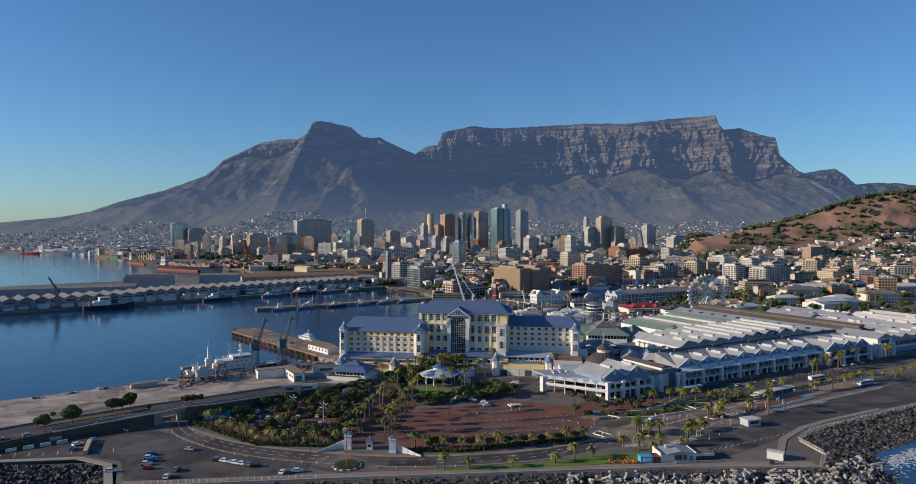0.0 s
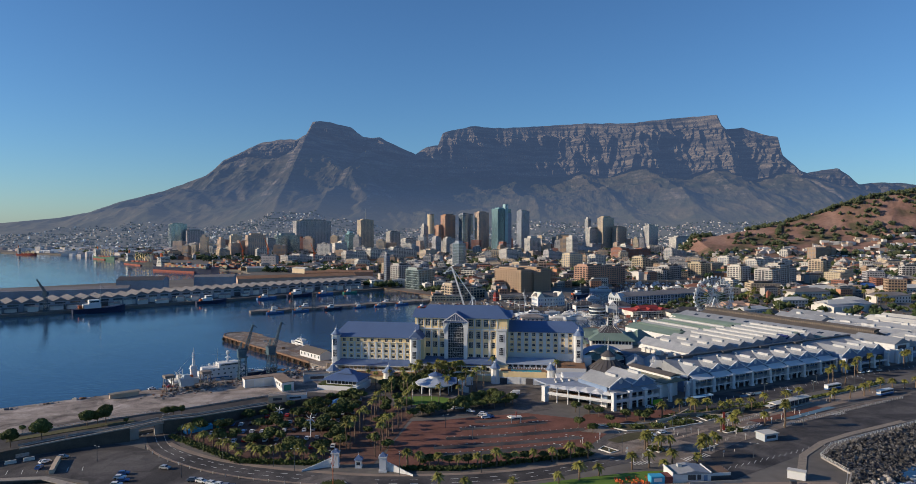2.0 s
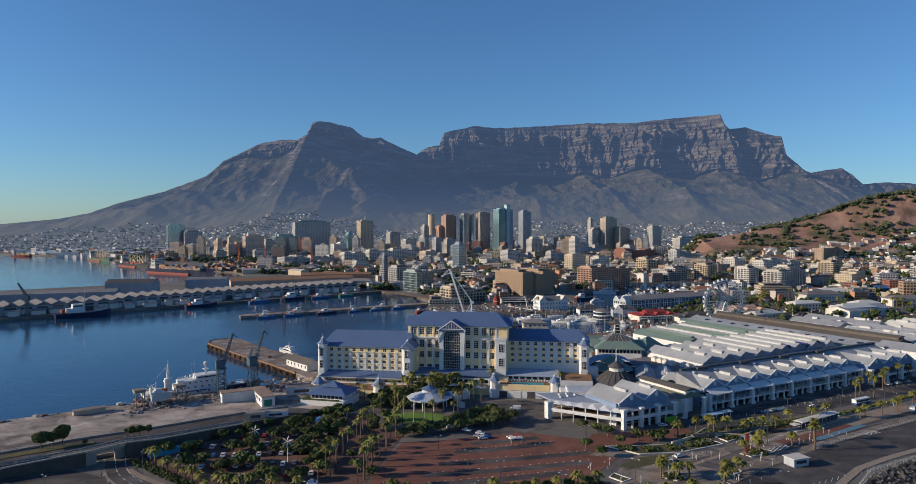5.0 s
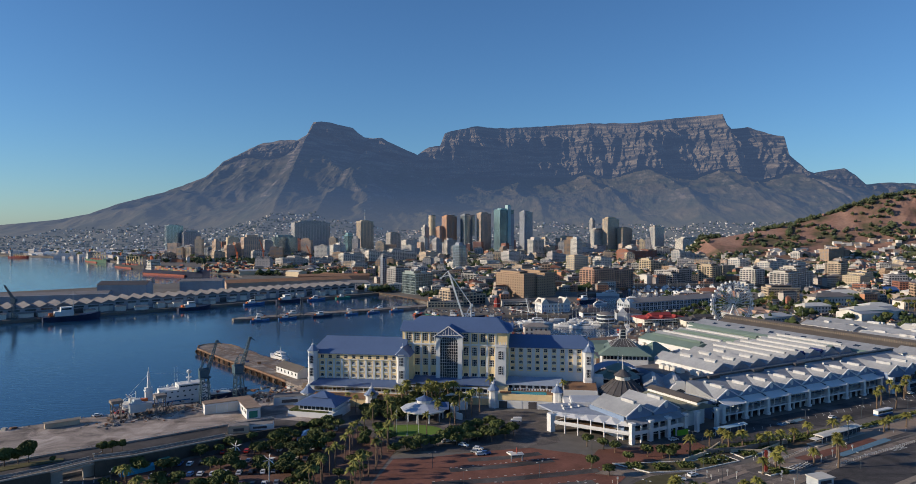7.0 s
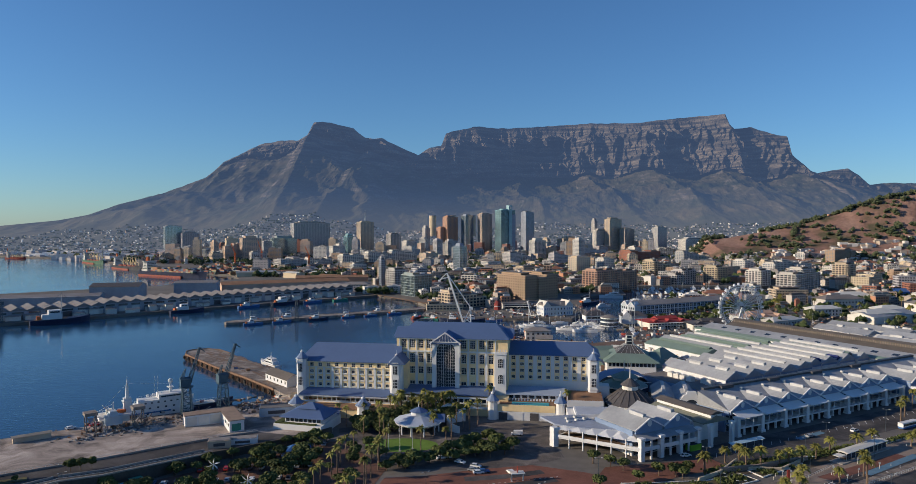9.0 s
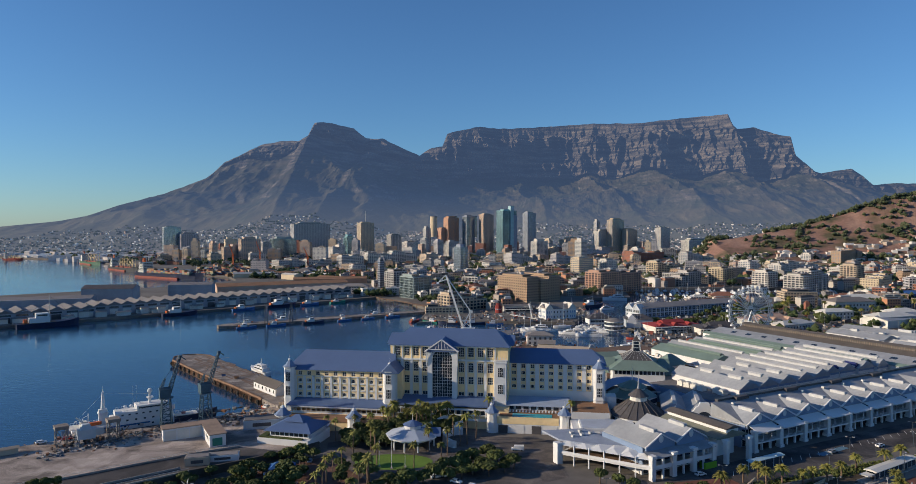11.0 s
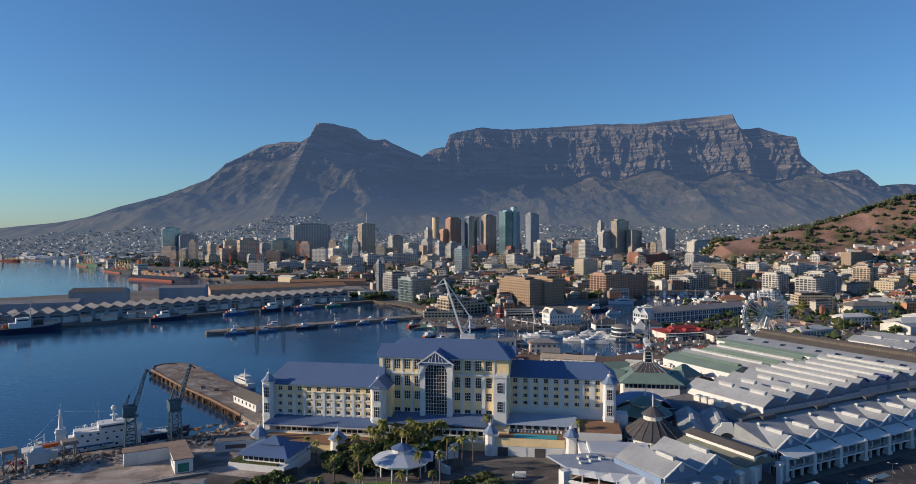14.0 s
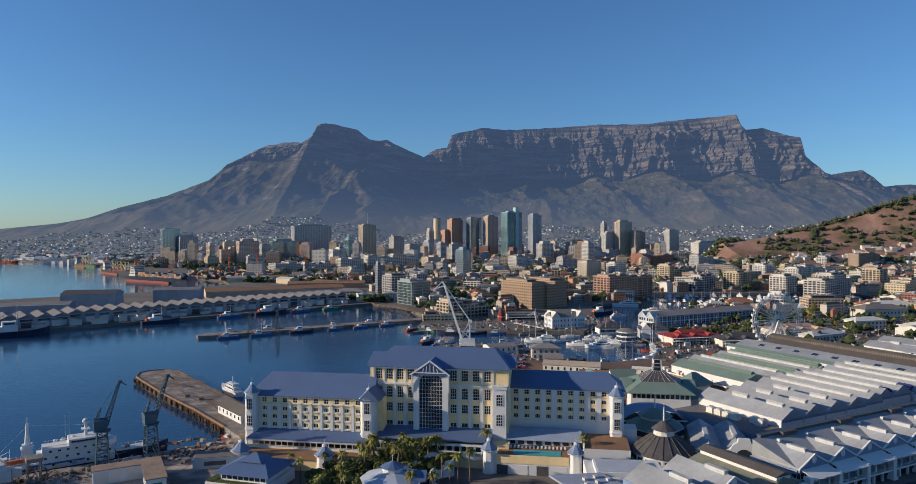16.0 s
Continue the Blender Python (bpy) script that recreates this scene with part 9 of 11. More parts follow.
ISLES = [[(66, 335), (78, 325), (95, 327), (117, 338), (113, 345), (98, 338), (80, 336)], [(120, 341), (142, 356), (139, 361), (117, 348)], [(122, 322), (134, 328), (131, 331), (119, 326)], [(79, 300), (84, 296), (89, 300), (84, 305)],
         [(190, 381), (252, 417), (250, 420), (188, 384)], [(104, 300), (112, 306), (110, 309), (102, 303)], [(60, 300), (64, 295), (68, 298), (63, 304)]]
for k, pts in enumerate(ISLES):
    ribbon("trim_island_" + "abcdefg"[k], pts + [pts[0]], 0.45, LAND, LAND + 0.42, OFFWHITE, "pale kerb round a planted island", "kerb")
    flat("ground_island_" + "abcdefg"[k], pts, LAND + 0.2, mat("island_soil", (0.10, 0.085, 0.045), 0.95, 0.4, 0.4) if k == 0 else bpy.data.materials["island_soil"], "planted island bed", None, "garden")
ribbon("wall_planter", [(95, 337), (106, 345), (117, 358)], 0.6, LAND, LAND + 1.5, WALLS["cream"], "cream planter wall beside the sunken entrance", "wall")
ribbon("wall_planter_two", [(117, 349), (130, 348), (144, 359)], 0.6, LAND, LAND + 1.4, WALLS["cream"], "cream planter wall beside the sunken entrance", "wall")
ribbon("road_blue_lane", [(161, 343.5), (194, 365)], 3.2, LAND + 0.12, LAND + 0.14, mat("blue_lane", (0.12, 0.22, 0.3), 0.8, 0.25, 0.2), "pale blue painted bus lane", "road")
ribbon("road_blue_lane_two", [(156, 386), (172, 396)], 3.0, LAND + 0.06, LAND + 0.08, bpy.data.materials["blue_lane"], "pale blue painted bus bay", "road")
zeb = MB()
for (ax, ay), (bx, by), n, w in (((91.5, 287.5), (102.5, 293.5), 9, 3.6), ((132, 329.5), (143, 335.5), 9, 3.6), ((70, 283), (77, 285), 6, 3.4), ((186, 352), (193, 356), 6, 3.0)):
    for i in range(n):
        k = i / (n - 1)
        zeb.obox(ax + (bx - ax) * k, ay + (by - ay) * k, LAND + 0.12, LAND + 0.135, 0.55, w, 28)
for i in range(46):
    zeb.obox(106 + i * 3.2, 279 + i * 1.72, LAND + 0.058, LAND + 0.065, 0.16, 4.6, -35)
solid("crossing_stripes", zeb, LINE, "white painted zebra crossings and bay lines", "road marking", "stuff")
fence_rail = MB()
for (ax, ay), (bx, by) in (((152.5, 333.2), (242, 385)), ((129, 335), (152, 353))):
    n = int(math.hypot(bx - ax, by - ay) / 1.6)
    for i in range(n):
        k = i / n
        fence_rail.box(ax + (bx - ax) * k - 0.06, ay + (by - ay) * k - 0.06, LAND, ax + (bx - ax) * k + 0.06, ay + (by - ay) * k + 0.06, LAND + 1.2)
    fence_rail.beam((ax, ay, LAND + 1.15), (bx, by, LAND + 1.15), 0.1).beam((ax, ay, LAND + 0.6), (bx, by, LAND + 0.6), 0.07)
solid("railing_posts", fence_rail, STEEL, "pale steel pedestrian railing along the forecourt", "railing", "stuff")
ribbon("pavement_shore_walk", [(131, 271), (142.4, 292), (159, 308.5), (177, 320), (214, 340)], 3.0, LAND, LAND + 0.2, mat("shore_boards", (0.3, 0.25, 0.2), 0.9, 0.3, 0.6), "weathered timber walk above the rocks", "boardwalk")

# ---- trees ----
def palm(label, H, trunk_r, fronds, reach, droop):
    t = thing("palm_tree", label, "palm tree", group="palm trees")
    tr = MB()
    for i in range(6):
        z0, z1 = H * i / 6, H * (i + 1) / 6
        tr.cone(0.15 * math.sin(i), 0, z0, z1 + 0.02, trunk_r * (1.15 - 0.05 * i), trunk_r * (1.0 - 0.05 * i), 7)
    part("trunk", tr, TRUNK, t)
    cr, r = MB(), random.Random(int(H * 10))
    for i in range(fronds):
        a, el = 2.4 * i + r.uniform(-.2, .2), r.uniform(-0.35, 1.25)
        L = reach * r.uniform(0.8, 1.1)
        pts = []
        for k in range(6):
            q = k / 5
            rr, zz = L * q * math.cos(el) + 0.15, H + L * (q * math.sin(el) - droop * q * q)
            pts.append((rr, zz, 0.42 * math.sin(math.pi * min(0.95, q * 0.9 + 0.1)) + 0.05))
        ca, sa = math.cos(a), math.sin(a)
        vs = []
        for rr, zz, w in pts:
            vs += [(rr * ca - w * sa, rr * sa + w * ca, zz - w * 0.5), (rr * ca, rr * sa, zz), (rr * ca + w * sa, rr * sa - w * ca, zz - w * 0.5)]
        fs = []
        for k in range(5):
            o = 3 * k
            fs += [(o, o + 1, o + 4, o + 3), (o + 1, o + 2, o + 5, o + 4)]
        cr.add(vs, fs)
    part("crown", cr, PALMLEAF, t)
    return t


def broad_tree(label, H, spread, seed, leaves=620, material=None, flat_top=0.6):
    t = thing("tree", label, "tree", group="broad trees")
    r = random.Random(seed)
    tr = MB().cone(0, 0, 0, H * 0.45, 0.32, 0.2, 7)
    lobes = []
    for i in range(6):
        a = i * 1.1 + r.uniform(-.3, .3)
        d = spread * r.uniform(0.25, 0.6)
        c = (d * math.cos(a), d * math.sin(a), H * r.uniform(0.58, 0.78))
        tr.beam((0, 0, H * 0.36), c, 0.16)
        lobes.append((c, spread * r.uniform(0.4, 0.58)))
    lobes.append(((0, 0, H * 0.8), spread * 0.5))
    part("trunk", tr, TRUNK, t)
    cr = MB()
    for _ in range(leaves):
        c, q = r.choice(lobes)
        v = Vector((r.gauss(0, 1), r.gauss(0, 1), r.gauss(0, 1) + 0.25)).normalized() * q * r.uniform(0.72, 1.08)
        p = Vector((c[0] + v.x, c[1] + v.y, c[2] + v.z * flat_top))
        s = r.uniform(0.35, 0.75)
        n = (v.normalized() + Vector((r.uniform(-.7, .7), r.uniform(-.7, .7), r.uniform(-.3, .7)))).normalized()
        u = n.orthogonal().normalized() * s
        w = n.cross(u) * r.uniform(0.6, 1.0)
        cr.add([p - u, p - w * 0.8, p + u, p + w + n * 0.2], [(0, 1, 2, 3)])
    part("crown", cr, material or LEAF, t)
    return t


PALMS = [palm("tall slender palm with small feathery crown", 11.0, 0.24, 30, 2.3, 0.55), palm("stout date palm with broad arching crown", 6.2, 0.36, 54, 2.9, 0.55), palm("young palm with arching fronds", 4.0, 0.34, 40, 2.4, 0.55), palm("tall date palm with full crown", 10.6, 0.38, 56, 3.0, 0.5)]
BROAD = [broad_tree("dark green round-headed coastal tree", 6.0, 3.6, 1), broad_tree("dark green spreading tree with low crown", 5.0, 4.2, 2), broad_tree("umbrella-shaped dark green tree", 10.0, 4.6, 3, 2600, None, 0.75), broad_tree("low dense green shrub", 2.2, 2.0, 4, 300)]
HOME = [(-17.7, 278), (-10.4, 277), (-5.2, 256.5), (158, 341)]
for t, (x, y) in zip(PALMS, ((-43, 300), (-17.7, 279), (54, 270), (152, 331))):
    t.matrix_basis = pose(x, y, LAND)
for t, (x, y, z) in zip(BROAD, ((-60, 330, LAND), (-75, 345, LAND), (-173.5, 304, QUAY), (-12, 283, LAND))):
    t.matrix_basis = pose(x, y, z)
tr_ = random.Random(17)


def plant(kind, x, y, s=1.0, z=LAND):
    o = copy_thing(kind, pose(x, y, z, 0, 0, tr_.uniform(0, 360)))
    o.scale = (s, s, s * tr_.uniform(0.92, 1.1))
    return o


# rows along the plaza and the road
for i in range(10):
    plant(PALMS[1], -13 + i * 7.4, 278.5 + max(0, i - 3) * 1.7 + tr_.uniform(-.8, .8), tr_.uniform(0.65, 0.95))
for i in range(9):
    plant(BROAD[0], -9 + i * 7.4, 280.5 + max(0, i - 3) * 1.8 + tr_.uniform(-1, 1), tr_.uniform(0.6, 0.8))
for x, y in ((-5, 256), (4.4, 256), (21, 258.5), (38, 263), (46, 266), (68, 277), (75, 279), (85, 282), (80, 276), (95, 283), (106, 302), (112, 307), (99, 290)):
    plant(PALMS[2] if tr_.random() < 0.5 else PALMS[1], x, y, tr_.uniform(0.85, 1.05))
for x, y in ((112, 357), (119, 361), (125, 355), (132, 354), (136, 355), (142, 357), (160, 370), (150, 362), (118, 352), (132, 336), (128, 331), (144, 334), (100, 346), (172, 372), (182, 378), (81, 303), (87, 303), (84, 297), (79, 299), (89, 298), (120, 324), (128, 328), (104, 302), (110, 306)):
    plant(PALMS[1], x, y, tr_.uniform(0.75, 1.05))
for x, y in ((158, 343), (217, 414), (224, 422), (239, 439), (252, 445), (265, 454), (272, 455), (228, 416), (245, 436), (292, 462), (300, 470)):
    plant(PALMS[3], x, y, tr_.uniform(0.8, 1.0))
for i in range(18):
    plant(PALMS[1], 196 + i * 8.6 + tr_.uniform(-3, 3), 379 + i * 4.2 + tr_.uniform(-5, 5), tr_.uniform(0.7, 1.0))
# tall palms in the avenue and round the lawn
for i in range(11):
    plant(PALMS[0], -45 + 0.9 * i + tr_.uniform(-1, 1), 292 + i * 7.5 + tr_.uniform(-1.5, 1.5), tr_.uniform(0.8, 1.1))
    plant(PALMS[0], -31 + 0.8 * i + tr_.uniform(-1, 1), 290 + i * 6.4 + tr_.uniform(-1.5, 1.5), tr_.uniform(0.8, 1.1))
for i in range(24):
    x, y = tr_.uniform(-72, -46), tr_.uniform(302, 388)
    plant(BROAD[i % 2], x, y, tr_.uniform(0.7, 1.05))
for i in range(14):
    plant(BROAD[i % 2], tr_.uniform(-42, -24), tr_.uniform(300, 372), tr_.uniform(0.55, 0.8))
for x, y, k, s in ((-28, 392, 0, 1.1), (-34, 384, 0, 0.9), (-22, 366, 0, 1.0), (-8, 366, 0, 0.95), (2, 372, 0, 0.9), (4, 386, 0, 1.0), (-4, 391, 3, 0.85), (-26, 389, 3, 0.9), (6, 404, 0, 1.1), (12, 400, 0, 1.2), (16, 408, 0, 1.0), (9, 398, 0, 0.8), (-50, 410, 0, 0.8), (-66, 414, 3, 0.55), (-45, 404, 0, 0.9),
                   (-22, 424, 3, 0.9), (-18, 420, 3, 0.7), (-12, 426, 3, 0.8), (0, 421, 3, 1.0), (3, 424, 3, 1.1), (-26, 418, 0, 1.0), (-38, 412, 0, 0.8), (22, 425, 0, 1.15), (60, 424, 0, 1.1), (-6, 424, 3, 0.9), (-30, 405, 0, 1.0)):
    plant(PALMS[k], x, y, s)
# hedge palms at the edge of the tree car park
for i in range(20):
    k = i / 19
    x, y = (-122 + 36 * k / 0.45, 318 - 33 * k / 0.45) if k < 0.45 else (-86 + 34 * (k - 0.45) / 0.55, 285 - 4 * (k - 0.45) / 0.55)
    plant(PALMS[1 if i % 3 else 2], x + tr_.uniform(-1, 1), y + 3 + tr_.uniform(-1, 1.5), tr_.uniform(0.75, 1.0))
for i in range(62):
    while True:
        x, y = tr_.uniform(-118, -48), tr_.uniform(288, 384)
        if y > 290 + max(0, -75 - x) * 0.62 and y < 396 + (x + 48) * 0.95 and (int(y / 9) % 2 == 0 or y > 350):
            break
    plant(BROAD[i % 2], x, y, tr_.uniform(0.6, 0.95))
for i in range(34):
    plant(BROAD[i % 2], tr_.uniform(-42, -22), tr_.uniform(392, 424), tr_.uniform(0.6, 1.0))
for x, y in ((-16, 352), (-10, 354), (-4, 356), (-20, 348), (-13, 349), (14, 364), (18, 368), (22, 372), (26, 366), (20, 362), (28, 374), (12, 370), (16, 374), (24, 378), (8, 422), (-14, 414), (-8, 418), (30, 370), (0, 360), (5, 358), (10, 360), (3, 365), (8, 367), (14, 378), (20, 384), (10, 374), (-24, 358), (-27, 364), (-30, 372)):
    plant(BROAD[tr_.choice([0, 1])], x, y, tr_.uniform(0.75, 1.1))
for x, y in ((62, 322), (57, 330), (73, 337), (60, 356), (66, 352), (70, 348), (82, 343), (88, 342), (94, 345), (90, 340)):
    plant(BROAD[0], x, y, tr_.uniform(0.7, 0.9))
for x, y, s in ((-166.3, 325.8, 0.78), (-163, 328.6, 0.72), (-160, 330.2, 0.85), (-182, 297, 0.8), (-190, 317, 0.35), (-137.5, 342, 0.5), (-134.5, 343.5, 0.52), (-131.5, 345.7, 0.42), (-151, 331, 0.28)):
    plant(BROAD[2], x, y, s, QUAY)
hedge = MB()
for i in range(16000):
    q = i % 5
    if q == 0:
        k = tr_.random()
        x, y = (-124 + 80 * k, 316 - 64 * k) if k < 0.5 else (-84 + 68 * (k - 0.5), 284 - 4 * (k - 0.5))
        x, y, w, h = x, y, 1.6, 1.3
    elif q == 1:
        k = tr_.random()
        x, y, w, h = -20 + 76 * k, 276.5 + max(0, k - 0.28) * 24, 1.5, 1.2
    elif q == 2:
        k = tr_.random()
        x, y, w, h = 102 + 76 * k, 346 + 31 * k, 3.0, 1.0
    elif q == 3:
        x, y = tr_.choice([(74, 332), (84, 331), (94, 333), (104, 337), (110, 340), (124, 347), (134, 354), (127, 327), (84, 300)])
        w, h = 3.0, 0.9
    else:
        k = tr_.random()
        x, y, w, h = 190 + 61 * k, 382.5 + 36 * k, 1.2, 0.9
    p = Vector((x + tr_.uniform(-w, w), y + tr_.uniform(-w, w), LAND + 0.1 + h * tr_.random()))
    n = Vector((tr_.gauss(0, 1), tr_.gauss(0, 1), abs(tr_.gauss(0, 1)))).normalized()
    u = n.orthogonal().normalized() * tr_.uniform(0.25, 0.55)
    v = n.cross(u)
    hedge.add([p - u, p - v, p + u, p + v], [(0, 1, 2, 3)])
solid("hedge", hedge, LEAF, "low dark green hedges along roads and beds", "hedge", "stuff")
for i in range(30):
    a = tr_.uniform(0, 2 * math.pi)
    plant(BROAD[tr_.choice([0, 1])], 330 + tr_.uniform(-90, 190), 780 + tr_.uniform(-40, 130), tr_.uniform(1.0, 1.5))
for i in range(20):
    plant(BROAD[tr_.choice([0, 1])], 185 + i * 6 + tr_.uniform(-3, 3), 752 + i * 1.6 + tr_.uniform(-4, 4), tr_.uniform(0.9, 1.3))
for i in range(24):
    plant(PALMS[3], 350 + tr_.uniform(-60, 200), 820 + tr_.uniform(-70, 90), tr_.uniform(0.9, 1.2))
for i in range(34):
    plant(BROAD[i % 2], tr_.uniform(-26, 6), tr_.uniform(408, 428), tr_.uniform(0.8, 1.25))
for i in range(14):
    plant(PALMS[tr_.choice([0, 3, 3])], tr_.uniform(-24, 6), tr_.uniform(410, 427), tr_.uniform(0.8, 1.1))

# ---- cars ----
GLOSS = {"white": mat("car_white", (0.72, 0.72, 0.72), 0.3, 0.05, spec=0.5), "silver": mat("car_silver", (0.42, 0.43, 0.45), 0.3, 0.05, metal=0.4), "blue": mat("car_blue", (0.04, 0.12, 0.32), 0.3, 0.05, spec=0.5), "red": mat("car_red", (0.5, 0.03, 0.02), 0.3, 0.05, spec=0.5), "black": mat("car_black", (0.02, 0.02, 0.025), 0.3, 0.05, spec=0.5), "grey": mat("car_grey", (0.16, 0.17, 0.19), 0.3, 0.05, spec=0.5)}
WHEEL = MB()
WHEEL.add([(0.33 * math.cos(2 * math.pi * i / 12), y, 0.33 * math.sin(2 * math.pi * i / 12)) for y in (-0.11, 0.11) for i in range(12)], [tuple(range(12)), tuple(range(23, 11, -1))] + [(i, 12 + i, 12 + (i + 1) % 12, (i + 1) % 12) for i in range(12)])
WHEEL = WHEEL.mesh("wheel", RUBBER)


def car(colour):
    c = thing("car", f"parked {colour} hatchback car", "car", group="parked cars")
    side = [(-2.1, 0.35), (2.1, 0.35), (2.12, 0.75), (1.85, 0.92), (1.0, 1.0), (0.45, 1.45), (-1.35, 1.48), (-1.95, 1.02), (-2.12, 0.85)]
    b = MB()
    n = len(side)
    b.add([(x, y * (0.88 if z > 1.1 else 1.0), z) for y in (-0.88, 0.88) for x, z in side], [tuple(range(n)), tuple(range(2 * n - 1, n - 1, -1))] + [(i, n + i, n + (i + 1) % n, (i + 1) % n) for i in range(n)])
    part("body", b, GLOSS[colour], c)
    part("window", MB().add([(0.98, -0.72, 1.03), (0.98, 0.72, 1.03), (0.5, 0.66, 1.42), (0.5, -0.66, 1.42)], [(0, 1, 2, 3)]).add([(-1.94, -0.72, 1.06), (-1.94, 0.72, 1.06), (-1.42, 0.66, 1.44), (-1.42, -0.66, 1.44)], [(3, 2, 1, 0)]), GLASS, c)
    for s in (-1, 1):
        part("side_window", MB().add([(0.8, s * 0.885, 1.04), (0.42, s * 0.80, 1.4), (-1.3, s * 0.80, 1.42), (-1.75, s * 0.885, 1.06)], [(0, 1, 2, 3) if s > 0 else (3, 2, 1, 0)]), GLASS, c)
        for x in (-1.3, 1.3):
            part("wheel", WHEEL, None, c, at=pose(x, s * 0.82, 0.33))
    return c


CARS = {k: car(k) for k in GLOSS}
for (k, c), (x, y) in zip(CARS.items(), ((-129.7, 252.3), (-155.6, 288.5), (-122.8, 271.1), (-117, 255.4), (-77.4, 258.1), (-94.2, 264.5))):
    c.matrix_basis = pose(x, y, LAND + 0.06, 0, 0, 10)
cr_ = random.Random(5)


def park(k, x, y, rot, z=LAND + 0.06):
    return copy_thing(CARS[k], pose(x, y, z, 0, 0, rot))


for k, x, y, rot in (("white", -122.1, 267, 8), ("blue", -119.6, 264, 8), ("white", -120, 260, 8), ("white", -159.4, 283.1, 60), ("blue", -157.8, 277, 100), ("silver", -109.8, 276.8, -15), ("white", -90.8, 263.2, -20), ("white", -86.3, 261.3, -15), ("white", -83, 260, -15), ("grey", -80, 258.9, -12),
                     ("grey", -105.8, 253.7, 90), ("white", -106.3, 246.6, 95), ("white", -65.2, 251.5, 80), ("white", -60, 252.7, 10), ("white", 0.5, 361, 20), ("white", 3.5, 362, 20), ("white", 8, 356, -30), ("silver", 13, 347.5, -20), ("blue", 17, 346, 10), ("white", 15, 344.8, 10), ("white", 27, 345, 115), ("white", 14, 351.5, -20),
                     ("white", 99, 364, 20), ("white", 87, 318, -5), ("white", 93, 322, 30), ("white", 118, 372, 28), ("silver", 162, 390, 28), ("white", 186, 398, 28), ("white", 255, 446, 28), ("white", 262, 449, 28), ("silver", 270, 452, 28)):
    park(k, x, y, rot)
for k, x, y in (("white", -194, 285), ("silver", -184.5, 290), ("grey", -202, 278)):
    park(k, x, y, 39, QUAY + 0.13)
for x, y, k in ((-168, 395, "white"), (-160, 400, "red")):
    park(k, x, y, 40, QUAY + 0.02)
for i in range(112):
    row = i % 7
    x, y = -112 + (i // 7) * 4.4 + cr_.uniform(-.5, .5), 294 + row * 12.5 + cr_.uniform(-.5, .5) + (i // 7) * 0.6
    if y < 296 + max(0, -78 - x) * 0.66 or y > 388 + (x + 48) * 0.95 or x > -49 or cr_.random() < 0.12:
        continue
    park(cr_.choice(["white", "white", "white", "silver", "silver", "blue", "grey", "black", "red"]), x, y, 95)
for i in range(46):
    park(cr_.choice(list(GLOSS)), 24 + cr_.uniform(0, 32), 640 + cr_.uniform(-40, 40), cr_.choice([0, 90]), LAND)
# delivery van
van = thing("van", "white delivery van in the service yard", "van", pose(33, 392, LAND + 0.07, 0, 0, 175))
part("body", MB().add([(x, y, z) for y in (-1, 1) for x, z in ((-2.6, 0.4), (2.6, 0.4), (2.6, 1.0), (1.8, 1.2), (1.3, 2.1), (-2.6, 2.2))], [tuple(range(6)), tuple(range(11, 5, -1))] + [(i, 6 + i, 6 + (i + 1) % 6, (i + 1) % 6) for i in range(6)]), GLOSS["white"], van)
part("window", MB().box(1.5, -1.01, 1.3, 1.7, 1.01, 1.9), GLASS, van)
for sx in (-1.7, 1.7):
    for sy in (-0.95, 0.95):
        part("wheel", WHEEL, None, van, at=pose(sx, sy, 0.36))
# buses
for x, y, rot, m_ in ((214, 404, 28, BOATBLUE), (236, 392, 28, BOATBLUE)):
    b = thing("bus", "white and blue city bus at the stop", "bus", pose(x, y, LAND + 0.08, 0, 0, rot), group="buses")
    part("body", MB().box(-6, -1.25, 0.4, 6, 1.25, 3.1), GLOSS["white"], b)
    part("skirt", MB().box(-6.02, -1.27, 0.4, 6.02, 1.27, 1.2), m_, b)
    part("window", MB().box(-5.8, -1.28, 1.6, 5.8, 1.28, 2.6), GLASS, b)
    for sx in (-4, 4):
        for sy in (-1.15, 1.15):
            part("wheel", WHEEL, None, b, at=pose(sx, sy, 0.42))

